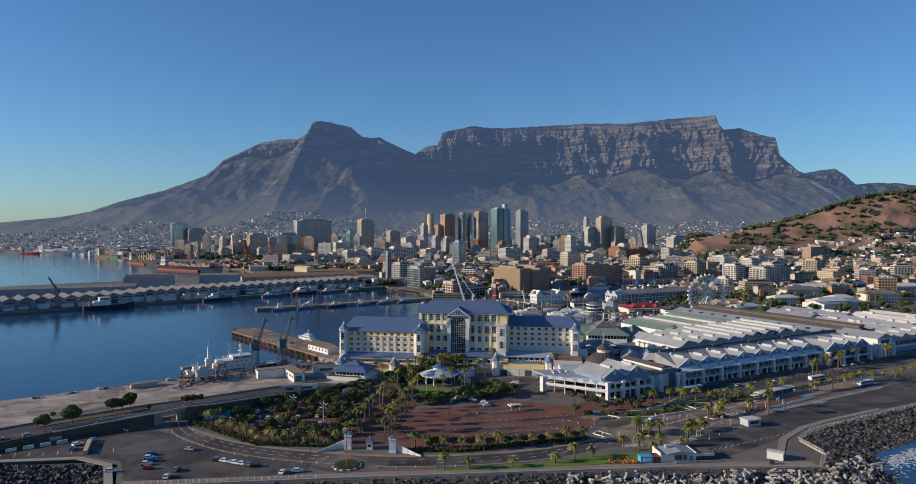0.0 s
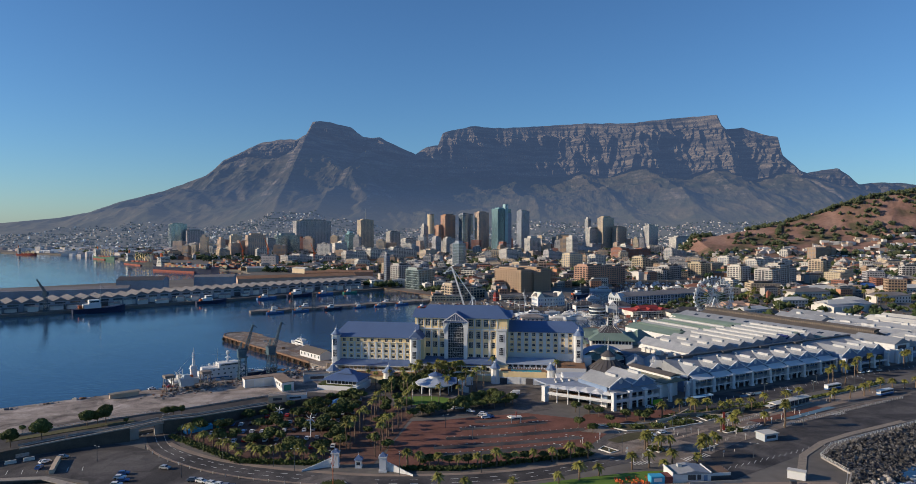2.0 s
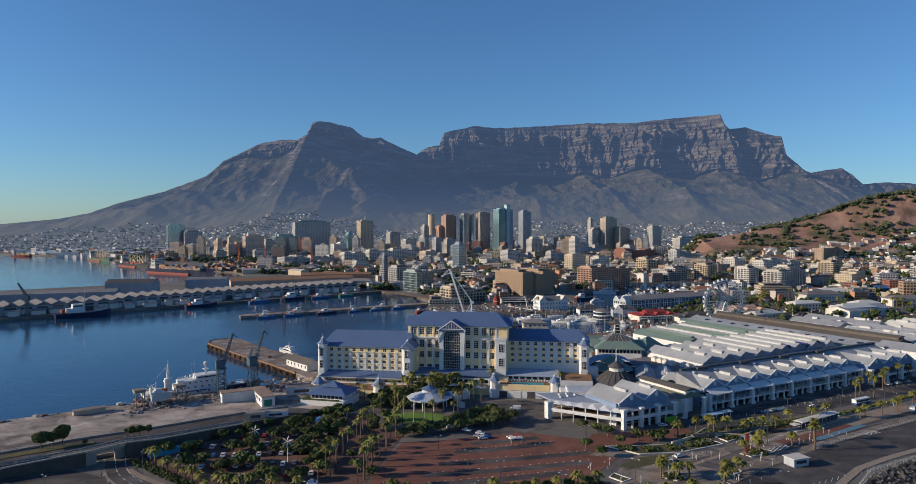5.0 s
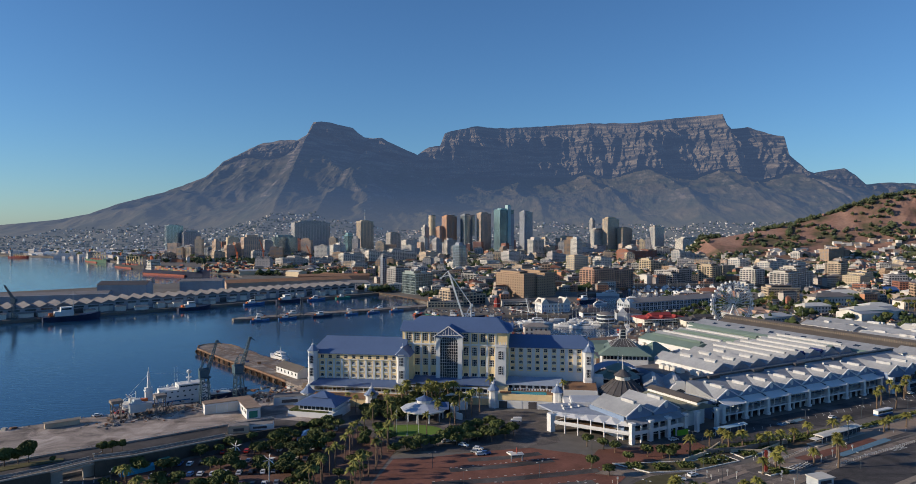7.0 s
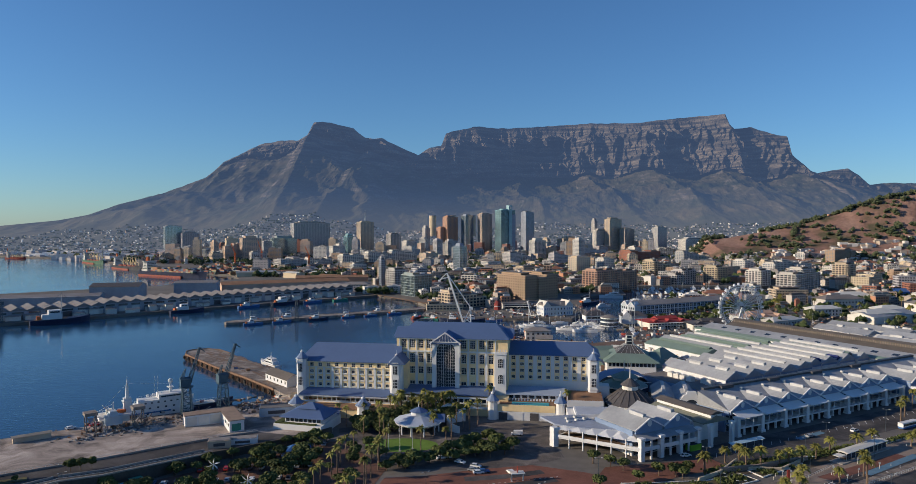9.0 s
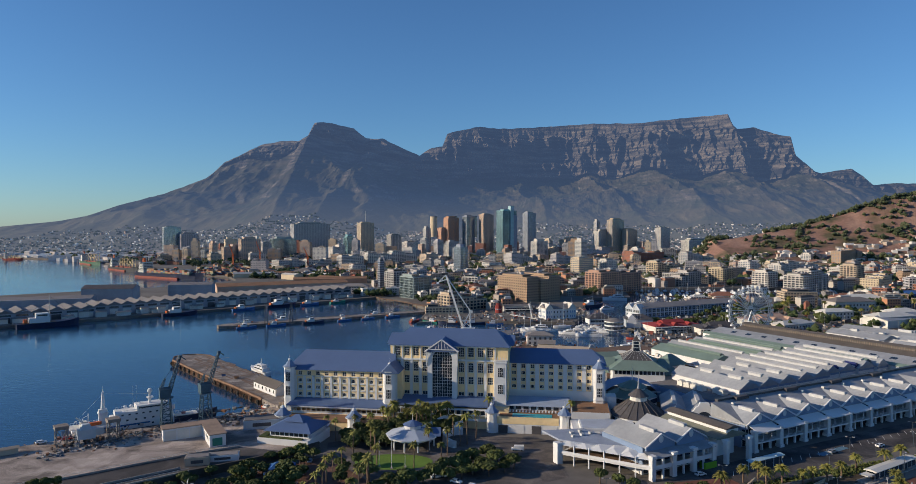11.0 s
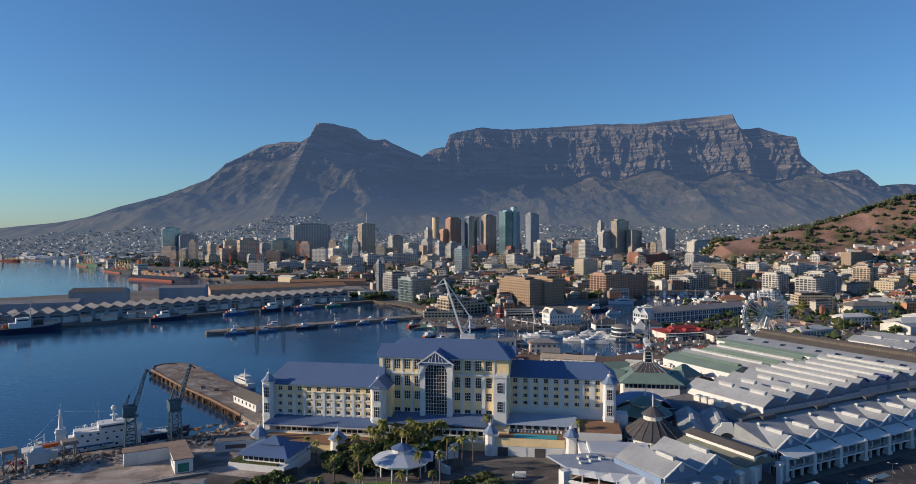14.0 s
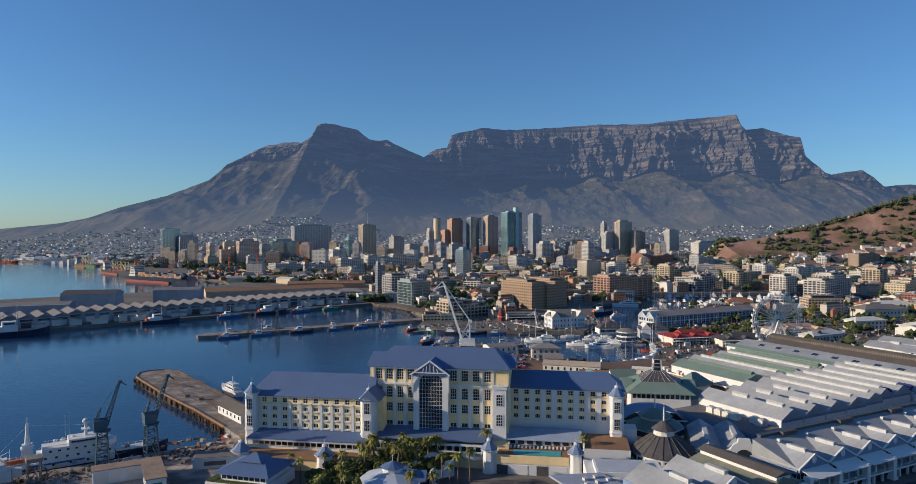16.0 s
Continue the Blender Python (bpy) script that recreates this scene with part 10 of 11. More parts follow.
# ---- gates ----
for x, y, s in ((-45.3, 279.5, -1), (-26.5, 275, 1)):
    g = thing("gate_pillar", "white gate pillar with blue cap and curved wing wall", "gate", pose(x, y, LAND), group="gate pillars")
    p = part("pillar", MB().box(-1.3, -1.3, 0, 1.3, 1.3, 5.6).box(-1.6, -1.6, 5.4, 1.6, 1.6, 5.9).box(-1.5, -1.5, 0, 1.5, 1.5, 0.8), WHITE, g)
    part("cap", MB().cone(0, 0, 5.9, 7.4, 1.9, 0.1, 4, math.pi / 4), BLUEROOF, p)
    w = MB()
    for i in range(10):
        a, b = i / 10, (i + 1) / 10
        f = lambda q: (s * (1.2 + 10.5 * q), -5.5 * q ** 1.6)
        (ax, ay), (bx, by) = f(a), f(b)
        ha, hb = 3.0 * (1 - a) ** 1.4 + 0.8, 3.0 * (1 - b) ** 1.4 + 0.8
        w.add([(ax, ay - .25, 0), (bx, by - .25, 0), (bx, by - .25, hb), (ax, ay - .25, ha), (ax, ay + .25, 0), (bx, by + .25, 0), (bx, by + .25, hb), (ax, ay + .25, ha)], [(0, 1, 2, 3), (7, 6, 5, 4), (3, 2, 6, 7)])
    part("wing_wall", w, WHITE, g)
bt = thing("gate_booth", "small white gate booth with blue roof", "booth", pose(-36.3, 279, LAND))
part("wall", MB().box(-1.2, -1.2, 0, 1.2, 1.2, 3.2), WHITE, bt)
part("window", MB().box(-1.22, -0.7, 1.2, 1.22, 0.7, 2.4).box(-0.7, -1.22, 1.2, 0.7, 1.22, 2.4), GLASS, bt)
part("roof", MB().cone(0, 0, 3.2, 4.8, 2.3, 0.2, 4, math.pi / 4), BLUEROOF, bt)
part("finial", MB().cone(0, 0, 4.7, 5.8, 0.12, 0.03, 5), WHITE, bt)
# island bed with a flower mast
isl = thing("traffic_island", "round planted traffic island with chequered kerb", "island", pose(-42.5, 259, LAND + 0.1))
part("bed", MB().cone(0, 0, 0, 0.35, 5.2, 5.0, 24), WALLSTONE, isl)
for i in range(24):
    a = 2 * math.pi * i / 24
    part("kerb_stone", MB().box(-0.6, -0.3, 0, 0.6, 0.3, 0.4), WHITE if i % 2 else SLATE, isl, at=pose(5.3 * math.cos(a), 5.3 * math.sin(a), 0, 0, 0, math.degrees(a) + 90))
hd = MB()
ir = random.Random(2)
for i in range(420):
    a, q = ir.uniform(0, 6.28), 4.6 * math.sqrt(ir.random())
    x, y, z, s = q * math.cos(a), q * math.sin(a), 0.4 + ir.uniform(0, 0.5), ir.uniform(.2, .45)
    hd.add([(x - s, y, z), (x, y - s, z + .1), (x + s, y, z), (x, y + s, z + s)], [(0, 1, 2, 3)])
part("hedge", hd, LEAF, isl)
part("mast", MB().cone(0, 0, 0.3, 12, 0.16, 0.08, 6).beam((0, 0, 7), (1.2, 0, 11), 0.1).beam((0, 0, 7), (-1.2, 0, 11), 0.1).beam((0, 0, 7), (0, 1.2, 11), 0.1), ORANGE, isl)

# ---- bandstand ----
bs = thing("bandstand", "white arrival pavilion with blue and white tent roof", "pavilion", pose(-11, 397.5, LAND))
part("roof", MB().cone(0, 0, 5.4, 7.8, 11.4, 4.0, 10), mat("pale_blue_tile", (0.42, 0.47, 0.56), 0.6, 0.15, 0.2), bs)
part("lantern", MB().cone(0, 0, 7.8, 9.4, 3.5, 3.5, 10), WHITE, bs)
part("lantern_roof", MB().cone(0, 0, 9.4, 11.2, 4.3, 0.4, 10), BLUEROOF, bs)
part("finial", MB().cone(0, 0, 11, 13.8, 0.2, 0.04, 6), WHITE, bs)
part("fascia", MB().cone(0, 0, 4.7, 5.42, 11.2, 11.5, 10), WHITE, bs)
for i in range(10):
    a = 2 * math.pi * i / 10
    part("column", MB().cone(0, 0, 0, 5.0, 0.35, 0.3, 8), WHITE, bs, at=pose(9 * math.cos(a), 9 * math.sin(a), 0))
part("wing_roof", MB().gable(3, -4, 12, 5, 5.6, 8.0, "x", 0.3), BLUEROOF, bs)
link = thing("covered_walk", "white covered walkway with glazed ridge to the hotel", "walkway", pose(-2, 415, LAND, 0, 0, 62))
part("roof", MB().gable(-14, -2, 14, 2, 5.2, 6.6, "x", 0.3), OFFWHITE, link)
for i in range(7):
    for sy in (-1.7, 1.7):
        part("post", MB().box(-13.6 + i * 4.5, sy - .12, 0, -13.36 + i * 4.5, sy + .12, 5), WHITE, link)
am = thing("curved_wall", "curved white garden wall falling in height", "wall", pose(12, 404, LAND))
cw = MB()
for i in range(16):
    a, b = radians(100 + i * 9), radians(109 + i * 9)
    ha, hb = 6.2 - 3.2 * i / 16, 6.2 - 3.2 * (i + 1) / 16
    for rr, flip in ((10, 0), (10.6, 1)):
        q = [(rr * math.cos(a), rr * math.sin(a), 0), (rr * math.cos(b), rr * math.sin(b), 0), (rr * math.cos(b), rr * math.sin(b), hb), (rr * math.cos(a), rr * math.sin(a), ha)]
        cw.add(q, [(0, 1, 2, 3) if flip == 0 else (3, 2, 1, 0)])
    cw.add([(10 * math.cos(a), 10 * math.sin(a), ha), (10 * math.cos(b), 10 * math.sin(b), hb), (10.6 * math.cos(b), 10.6 * math.sin(b), hb), (10.6 * math.cos(a), 10.6 * math.sin(a), ha)], [(0, 1, 2, 3)])
part("wall", cw, WHITE, am)
fg = [(-22, 372), (-17, 370), (-12, 372)]
for x, y in fg:
    f = thing("flagpole", "tall white flagpole on the lawn", "flagpole", pose(x, y, LAND + 0.1), group="flagpoles")
    part("pole", MB().cone(0, 0, 0, 11, 0.09, 0.05, 8), WHITE, f)
    part("base", MB().box(-0.5, -0.5, 0, 0.5, 0.5, 0.4), CONCRETE, f)

# ---- blue-roofed quay pavilion, sheds on the quay ----
pv = thing("quay_pavilion", "white restaurant pavilion with stepped blue pyramid roof", "pavilion", pose(-62, 404, QUAY - 0.5, 0, 0, -14))
part("terrace", MB().box(-12.5, -11, -1.5, 11, 10, 3.0), WHITE, pv)
part("planter", MB().box(-12, -10.6, 3.0, -9, 6, 3.6).box(-12, -10.6, 3.0, 8, -9, 3.5), LEAF, pv)
part("wall", MB().box(-8.5, -7.5, 3.0, 9.5, 8.5, 5.8), WHITE, pv)
for i in range(8):
    part("window", MB().box(-8 + i * 2.2, -7.6, 3.5, -6.3 + i * 2.2, -7.45, 5.5), GLASS, pv)
    part("window", MB().box(-8.6, -7 + i * 1.9, 3.5, -8.45, -5.5 + i * 1.9, 5.5), GLASS, pv)
part("roof", MB().hip(-10.5, -9.5, 11.5, 10.5, 5.8, 9.2, 7.5, 7.5), BLUEROOF, pv)
part("upper_roof", MB().hip(-4, -3.5, 5, 4.5, 8.6, 10.8, 3.8, 3.8), BLUEROOF, pv)
sh_ = thing("quay_shed", "white corner shed with brown roof and large doors", "shed", pose(-117.5, 398, QUAY, 0, 0, 30))
part("wall", MB().box(0, 0, 0, 22.4, 6, 5.0).box(16, -18, 0, 22.4, 0, 5.0), WHITE, sh_)
part("roof", MB().box(-0.4, -0.4, 5.0, 22.8, 6.4, 5.35).box(15.6, -18.4, 5.0, 22.8, -0.4, 5.35), mat("rusty_roof", (0.3, 0.22, 0.17), 0.9, 0.3, 0.2), sh_)
for i in range(3):
    part("door", MB().box(0.6 + i * 5.1, -0.12, 0, 5.2 + i * 5.1, 0.02, 4.2), OFFWHITE, sh_)
for i in range(4):
    part("window", MB().box(15.9, -16.5 + i * 3.4, 2.2, 16.02, -15.3 + i * 3.4, 3.6), GLASS, sh_)
part("window", MB().box(17, -18.1, 0.4, 21, -17.95, 3.6), BOATGREEN, sh_)
for x, y, w, d, h, m_, lab in ((-82, 421, 16, 9, 4, WALLS["pale"], "low pale blue quay building"), (-92, 371, 9, 5, 3.2, WALLS["tan"], "small roofless tan store"), (-84, 376, 12, 5, 2.4, WHITE, "small white walled quay yard"), (-74, 446, 14, 2, 5, WALLS["tan"], "ruined tan wall by the pier")):
    s = thing("quay_store", lab, "building", pose(x, y, QUAY, 0, 0, 14))
    part("wall", MB().box(-w / 2, -d / 2, 0, w / 2, d / 2, h), m_, s)
    part("roof", MB().box(-w / 2 + 0.3, -d / 2 + 0.3, h, w / 2 - 0.3, d / 2 - 0.3, h + 0.2), ROOFGREY, s)
    part("window", MB().box(-w / 4, -d / 2 - 0.05, h * 0.3, w / 4, -d / 2 + 0.02, h * 0.7), SLATE, s)
# rusting portal frames beside the ship
RUST = mat("rust", (0.23, 0.2, 0.18), 0.9, 0.35, 0.5)
for x, y in ((-157, 391), (-141, 402)):
    f = thing("steel_frame", "rusting steel loading frame on the quay", "frame", pose(x, y, QUAY, 0, 0, 40), group="loading frames")
    for sx in (-2, 2):
        for sy in (-2, 2):
            part("leg", MB().beam((sx, sy, 0), (sx, sy, 7.6), 0.4), RUST, f)
    part("top", MB().box(-2.6, -2.6, 7.6, 2.6, 2.6, 9.0), RUST, f)
    part("brace", MB().beam((-2, -2, 0), (2, -2, 7.6), 0.25).beam((2, -2, 0), (-2, -2, 7.6), 0.25).beam((-2, -2, 4), (-2, 2, 4), 0.3), RUST, f)
clut = MB()
qr = random.Random(31)
for i in range(240):
    k = qr.random()
    x, y = -160 + 60 * k + qr.gauss(0, 3), 378 + 50 * k + qr.gauss(0, 3)
    s = qr.uniform(0.25, 1.1)
    clut.obox(x, y, QUAY, QUAY + s * qr.uniform(0.2, 0.9), s * 1.5, s, qr.uniform(0, 180))
for i in range(60):
    k = qr.random()
    x, y = -225 + 125 * k, 352 + 104 * k
    s = qr.uniform(0.4, 1.6)
    clut.obox(x + 2, y, QUAY, QUAY + s * 0.7, s * 1.5, s, qr.uniform(0, 180))
for i in range(90):
    clut.obox(-90 + qr.gauss(0, 7), 440 + qr.gauss(0, 7), QUAY, QUAY + qr.uniform(0.3, 1.4), qr.uniform(.5, 2.5), qr.uniform(.5, 1.5), qr.uniform(0, 180))
solid("quay_clutter", clut, island_mat("clutter", [(0.2, 0.15, 0.12), (0.3, 0.28, 0.26), (0.1, 0.1, 0.1), (0.4, 0.38, 0.35), (0.2, 0.1, 0.06), (0.1, 0.12, 0.15)], 0.85), "heaps of ropes, crates and scrap on the quay", "clutter", "stuff")
for x, y in ((-178, 375), (-182, 372)):
    long_house(x + 4, y + 6, 9, 2.6, 2.5, 0.2, 40, QUAY, WALLS["tan"], WALLS["tan"], "tan storage container on the quay", False)

# ---- car park windmills, road bridge, barriers ----
for x, y, h in ((-82, 336.6, 6.2), (-62.7, 315.3, 8.4)):
    w = thing("wind_sculpture", "white star-shaped wind sculpture on a mast", "sculpture", pose(x, y, LAND), group="wind sculptures")
    part("mast", MB().cone(0, 0, 0, h, 0.2, 0.14, 8), WHITE, w)
    for i in range(6):
        a = math.pi * i / 3 + 0.3
        part("blade", MB().add([(0, 0, h), (2.6 * math.cos(a), -0.2, h + 2.6 * math.sin(a)), (1.3 * math.cos(a + .3), 0.1, h + 1.3 * math.sin(a + .3)), (0, -0.15, h), (2.6 * math.cos(a), -0.35, h + 2.6 * math.sin(a)), (1.3 * math.cos(a + .3), -0.05, h + 1.3 * math.sin(a + .3))], [(0, 1, 2), (5, 4, 3), (0, 3, 4, 1), (1, 4, 5, 2), (2, 5, 3, 0)]), WHITE, w)
br = thing("road_bridge", "concrete piers and beams of the ramp bridge", "bridge")
part("pier", MB().obox(-139.6, 311.5, 0, 8.0, 1.2, 6.5, -44), CONCRETE, br)
part("pier", MB().obox(-130.6, 321.6, 0, 8.6, 1.2, 6.5, -44), CONCRETE, br)
part("beam", MB().beam((-139.4, 310.4, 7.7), (-128.8, 320.2, 8.2), 0.9, 0.8).beam((-142.4, 313.6, 7.6), (-132, 323.6, 8.1), 0.9, 0.8), CONCRETE, br)
BARRIER = MB().box(-2, -0.5, 0, 2, 0.5, 0.5).box(-1.9, -0.25, 0.5, 1.9, 0.25, 1.3)
BARRIER = BARRIER.mesh("barrier", OFFWHITE)
for i in range(5):
    o = new("barrier", BARRIER)
    o.matrix_basis = pose(-187 + i * 4.9, 271.5 + i * 3.6, LAND + 0.03, 0, 0, 36)
    tagged(o, "white concrete barrier block below the wall", "barrier", "barrier blocks")
wl = thing("low_wall", "long tan concrete wall beside parked cars", "wall", pose(-153, 279, LAND, 0, 0, 112))
part("wall", MB().box(-8, -0.8, 0, 8, 0.8, 1.6), WALLS["tan"], wl)
bol = MB().cone(0, 0, 0, 0.9, 0.22, 0.18, 8).mesh("bollard", OFFWHITE)
for i in range(60):
    k = i / 59
    p = CURVE[int(6 + 22 * k)]
    o = new("bollard", bol)
    o.matrix_basis = pose(p[0] - 0.6, p[1] - 1.6, LAND)
    tagged(o, "short pale concrete bollard beside the road", "bollard", "road bollards")
for i in range(26):
    o = new("bollard", bol)
    o.matrix_basis = pose(-112 + i * 2.4, 240.5 + i * 0.28, LAND + 0.1)
    tagged(o, "short pale concrete bollard beside the road", "bollard", "road bollards")

# ---- lamp posts ----
def lamp_post(h):
    l = thing("street_lamp", "slim dark street lamp with twin arms", "street lamp", group="street lamps")
    part("pole", MB().cone(0, 0, 0, h, 0.13, 0.07, 6), DARKSTEEL, l)
    for s in (-1, 1):
        a = part("arm", MB().beam((0, 0, h - 0.2), (s * 1.3, 0, h + 0.1), 0.1), DARKSTEEL, l)
        part("lamp_head", MB().box(s * 1.3 - 0.35, -0.15, h, s * 1.3 + 0.35, 0.15, h + 0.16), STEEL, a)
    return l


LAMPS = [lamp_post(8.5), lamp_post(6.0)]
LAMPS[0].matrix_basis, LAMPS[1].matrix_basis = pose(-60, 275, LAND), pose(20, 300, LAND)
for i in range(5, len(CURVE) - 4, 4):
    p = CURVE[i]
    copy_thing(LAMPS[0], pose(p[0] + 3, p[1] + 12, LAND, 0, 0, tr_.uniform(0, 180)))
for x, y in ((8, 312), (36, 320), (-4, 330), (48, 300), (60, 345), (100, 330), (130, 318), (160, 330), (120, 290), (150, 370), (176, 384), (200, 398), (230, 410), (-140, 285), (-128, 300), (-100, 268), (105, 358), (130, 368), (170, 392), (210, 414)):
    copy_thing(LAMPS[1], pose(x, y, LAND, 0, 0, tr_.uniform(0, 180)))

# ---- promenade buildings ----
kk = thing("promenade_cafe", "white single-storey cafe with terrace on the promenade", "cafe", pose(88, 268, LAND, 0, 0, 6))
part("wall", MB().box(-9, -3.5, 0, 5.4, 5, 3.2), WHITE, kk)
part("roof", MB().gable(-7.6, -4.0, 5.8, 5.4, 3.2, 4.3, "y", 0.2), GREYROOF, kk)
part("parapet", MB().box(-9.2, -3.7, 3.2, -8.9, 5.2, 3.9).box(5.2, -3.7, 3.2, 5.6, 5.2, 3.6), WHITE, kk)
part("gutter", MB().box(-8.9, -3.7, 3.2, -7.5, 5.2, 3.45), GREENROOF, kk)
part("window", MB().box(-3.4, -3.62, 0.9, -0.4, -3.48, 2.7), SLATE, kk)
part("window", MB().box(0.2, -3.62, 0.9, 1.6, -3.48, 2.7), SLATE, kk)
part("door", MB().box(2.6, -3.62, 0, 4.0, -3.48, 2.4), BLUEWALL, kk)
ax_ = part("annex", MB().box(5.4, -2, 0, 13.4, 5, 1.5), SLATE, kk)
part("annex_top", MB().box(5.4, -2.1, 1.5, 13.6, 5.1, 2.5), WHITE, ax_)
part("annex_roof", MB().box(5.6, -1.8, 2.5, 13.4, 4.8, 2.62), TIMBER, ax_)
part("terrace_wall", MB().box(-4, -6.0, 0, 16, -5.7, 1.1), CONCRETE, kk)
part("roof_unit", MB().box(-5, 1.5, 3.9, -3.4, 2.9, 5.0), STEEL, kk)
bk = thing("container_kiosk", "bright blue container kiosk with timber lean-to", "kiosk", pose(74, 264.5, LAND, 0, 0, 6))
CYAN = mat("cyan_paint", (0.06, 0.38, 0.6), 0.6, 0.15, 0.3)
part("body", MB().box(-3, -2, 0, 2, 1.5, 2.7), CYAN, bk)
part("lean_to", MB().box(2, -2, 0, 5, 3, 2.4), mat("maroon_paint", (0.16, 0.05, 0.05), 0.8, 0.2, 0.3), bk)
part("window", MB().box(-2, -2.08, 0.9, 1, -1.98, 2.1), WHITE, bk)
fr_ = random.Random(9)
chair = MB().box(-.3, -.3, 0.4, .3, .3, .5).box(-.3, .25, .5, .3, .3, 1.0).box(-.3, -.3, 0, -.22, -.22, .4).box(.22, -.3, 0, .3, -.22, .4).box(-.3, .22, 0, -.22, .3, .4).box(.22, .22, 0, .3, .3, .4).mesh("terrace_chair", ORANGE)
for i in range(34):
    o = new("terrace_chair", chair)
    o.matrix_basis = pose(58 + fr_.uniform(0, 13), 262 + fr_.uniform(0, 6), LAND + 0.15, 0, 0, fr_.uniform(0, 360))
    tagged(o, "orange terrace chair on the promenade lawn", "chair", "terrace chairs")
bx_ = thing("white_cabin", "plain white cabin beside the sea wall", "cabin", pose(126.5, 268.5, LAND, 0, 0, -32))
part("wall", MB().box(-3, -1.6, 0, 3, 1.6, 2.8), WHITE, bx_)
part("roof", MB().box(-3.2, -1.8, 2.8, 3.2, 1.8, 3.0), OFFWHITE, bx_)
part("door", MB().box(-3.05, -0.6, 0, -2.98, 0.6, 2.1), SLATE, bx_)
bn = thing("waste_bin", "dark box bin on the promenade", "bin", pose(122, 262, LAND + 0.1))
part("body", MB().box(-1, -0.7, 0, 1, 0.7, 1.3), SLATE, bn)
part("lid", MB().box(-1.05, -0.75, 1.3, 1.05, 0.75, 1.42), DARKSTEEL, bn)
bo = thing("ticket_booth", "grey ticket booth with flat roof", "booth", pose(136, 314, LAND, 0, 0, 20))
part("wall", MB().box(-3.6, -2.6, 0, 3.6, 2.6, 3.0), WALLS["pale"], bo)
part("roof", MB().box(-4, -3, 3, 4, 3, 3.3), OFFWHITE, bo)
part("window", MB().box(-2.5, -2.68, 1.2, 2.5, -2.58, 2.4), GLASS, bo)
bst = thing("bus_station", "glazed bus shelter with long white roof", "bus shelter", pose(172, 367.5, LAND, 0, 0, 32.5))
part("roof", MB().box(-15.5, -2.3, 3.5, 15.5, 2.3, 3.75).gable(-15.2, -2.1, 15.2, 2.1, 3.75, 4.1, "x", 0.1), OFFWHITE, bst)
part("end_canopy", MB().box(-20, -1.6, 2.8, -15.5, 1.6, 3.0), OFFWHITE, bst)
part("platform", MB().box(-20, -2.6, 0, 17, 2.6, 0.45), CONCRETE, bst)
for i in range(9):
    pn = part("glass_wall", MB().box(-15 + i * 3.35, -1.5, 0.9, -11.9 + i * 3.35, -1.42, 3.1), GLASS, bst)
    part("frame", MB().box(-15.1 + i * 3.35, -1.55, 0.45, -14.95 + i * 3.35, -1.38, 3.5).box(-15 + i * 3.35, -1.55, 3.1, -11.8 + i * 3.35, -1.38, 3.25), STEEL, pn)
    part("post", MB().box(-15 + i * 3.6, 1.5, 0.45, -14.8 + i * 3.6, 1.7, 3.5), STEEL, bst)
    part("rear_wall", MB().box(-15 + i * 3.35, 1.3, 0.9, -11.9 + i * 3.35, 1.38, 3.0), GLASS, bst)
for q in (-14, 11):
    part("bench", MB().box(q, -0.4, 0.45, q + 4, 0.2, 0.9), TIMBER, bst)
pole = thing("banner_pole", "red advertising banner pole beside the crossing", "banner", pose(122, 326, LAND))
part("banner", MB().box(-0.5, -0.2, 0.4, 0.5, 0.2, 8.5), BOATRED, pole)
part("base", MB().box(-0.8, -0.5, 0, 0.8, 0.5, 0.4), CONCRETE, pole)
car_ = thing("glass_canopy", "pale glazed canopy over the sunken entrance", "canopy", pose(128, 375, LAND, 0, 0, 28.6))
part("roof", MB().add([(-10, -1.2, 3), (10, -1.2, 3), (10, 1.2, 3.5), (-10, 1.2, 3.5), (-10, -1.2, 2.9), (10, -1.2, 2.9), (10, 1.2, 3.4), (-10, 1.2, 3.4)], [(0, 1, 2, 3), (7, 6, 5, 4), (4, 5, 1, 0)]), mat("pale_glass", (0.4, 0.55, 0.6), 0.2, 0.1), car_)
for i in range(5):
    part("post", MB().box(-9.8 + i * 4.8, -0.1, 0, -9.6 + i * 4.8, 0.1, 3), STEEL, car_)
gk = thing("green_hoarding", "bright green hoarding by the arcade entrance", "hoarding", pose(105, 373, LAND, 0, 0, 28))
part("panel", MB().box(-3, -1.5, 0, 3, 1.5, 2.6), mat("lime_paint", (0.2, 0.42, 0.03), 0.7, 0.1), gk)
part("top", MB().box(-3.1, -1.6, 2.6, 3.1, 1.6, 2.75), DARKSTEEL, gk)
bp_ = thing("gate_canopy", "white parking pay canopy on the plaza", "canopy", pose(29, 338, LAND, 0, 0, 10))
part("roof", MB().box(-2.6, -1.6, 2.8, 2.6, 1.6, 3.1), OFFWHITE, bp_)
part("sign", MB().box(-0.1, -0.5, 3.1, 0.1, 0.5, 5.4), BOATRED, bp_)
for sx in (-2.2, 2.2):
    part("post", MB().box(sx - .2, -.2, 0, sx + .2, .2, 2.8), OFFWHITE, bp_)
ribbon("wall_planter", [(106, 346), (122, 350), (146, 360)], 1.0, LAND, LAND + 1.8, PAVING, "tan planter wall of the sunken entrance", "wall")
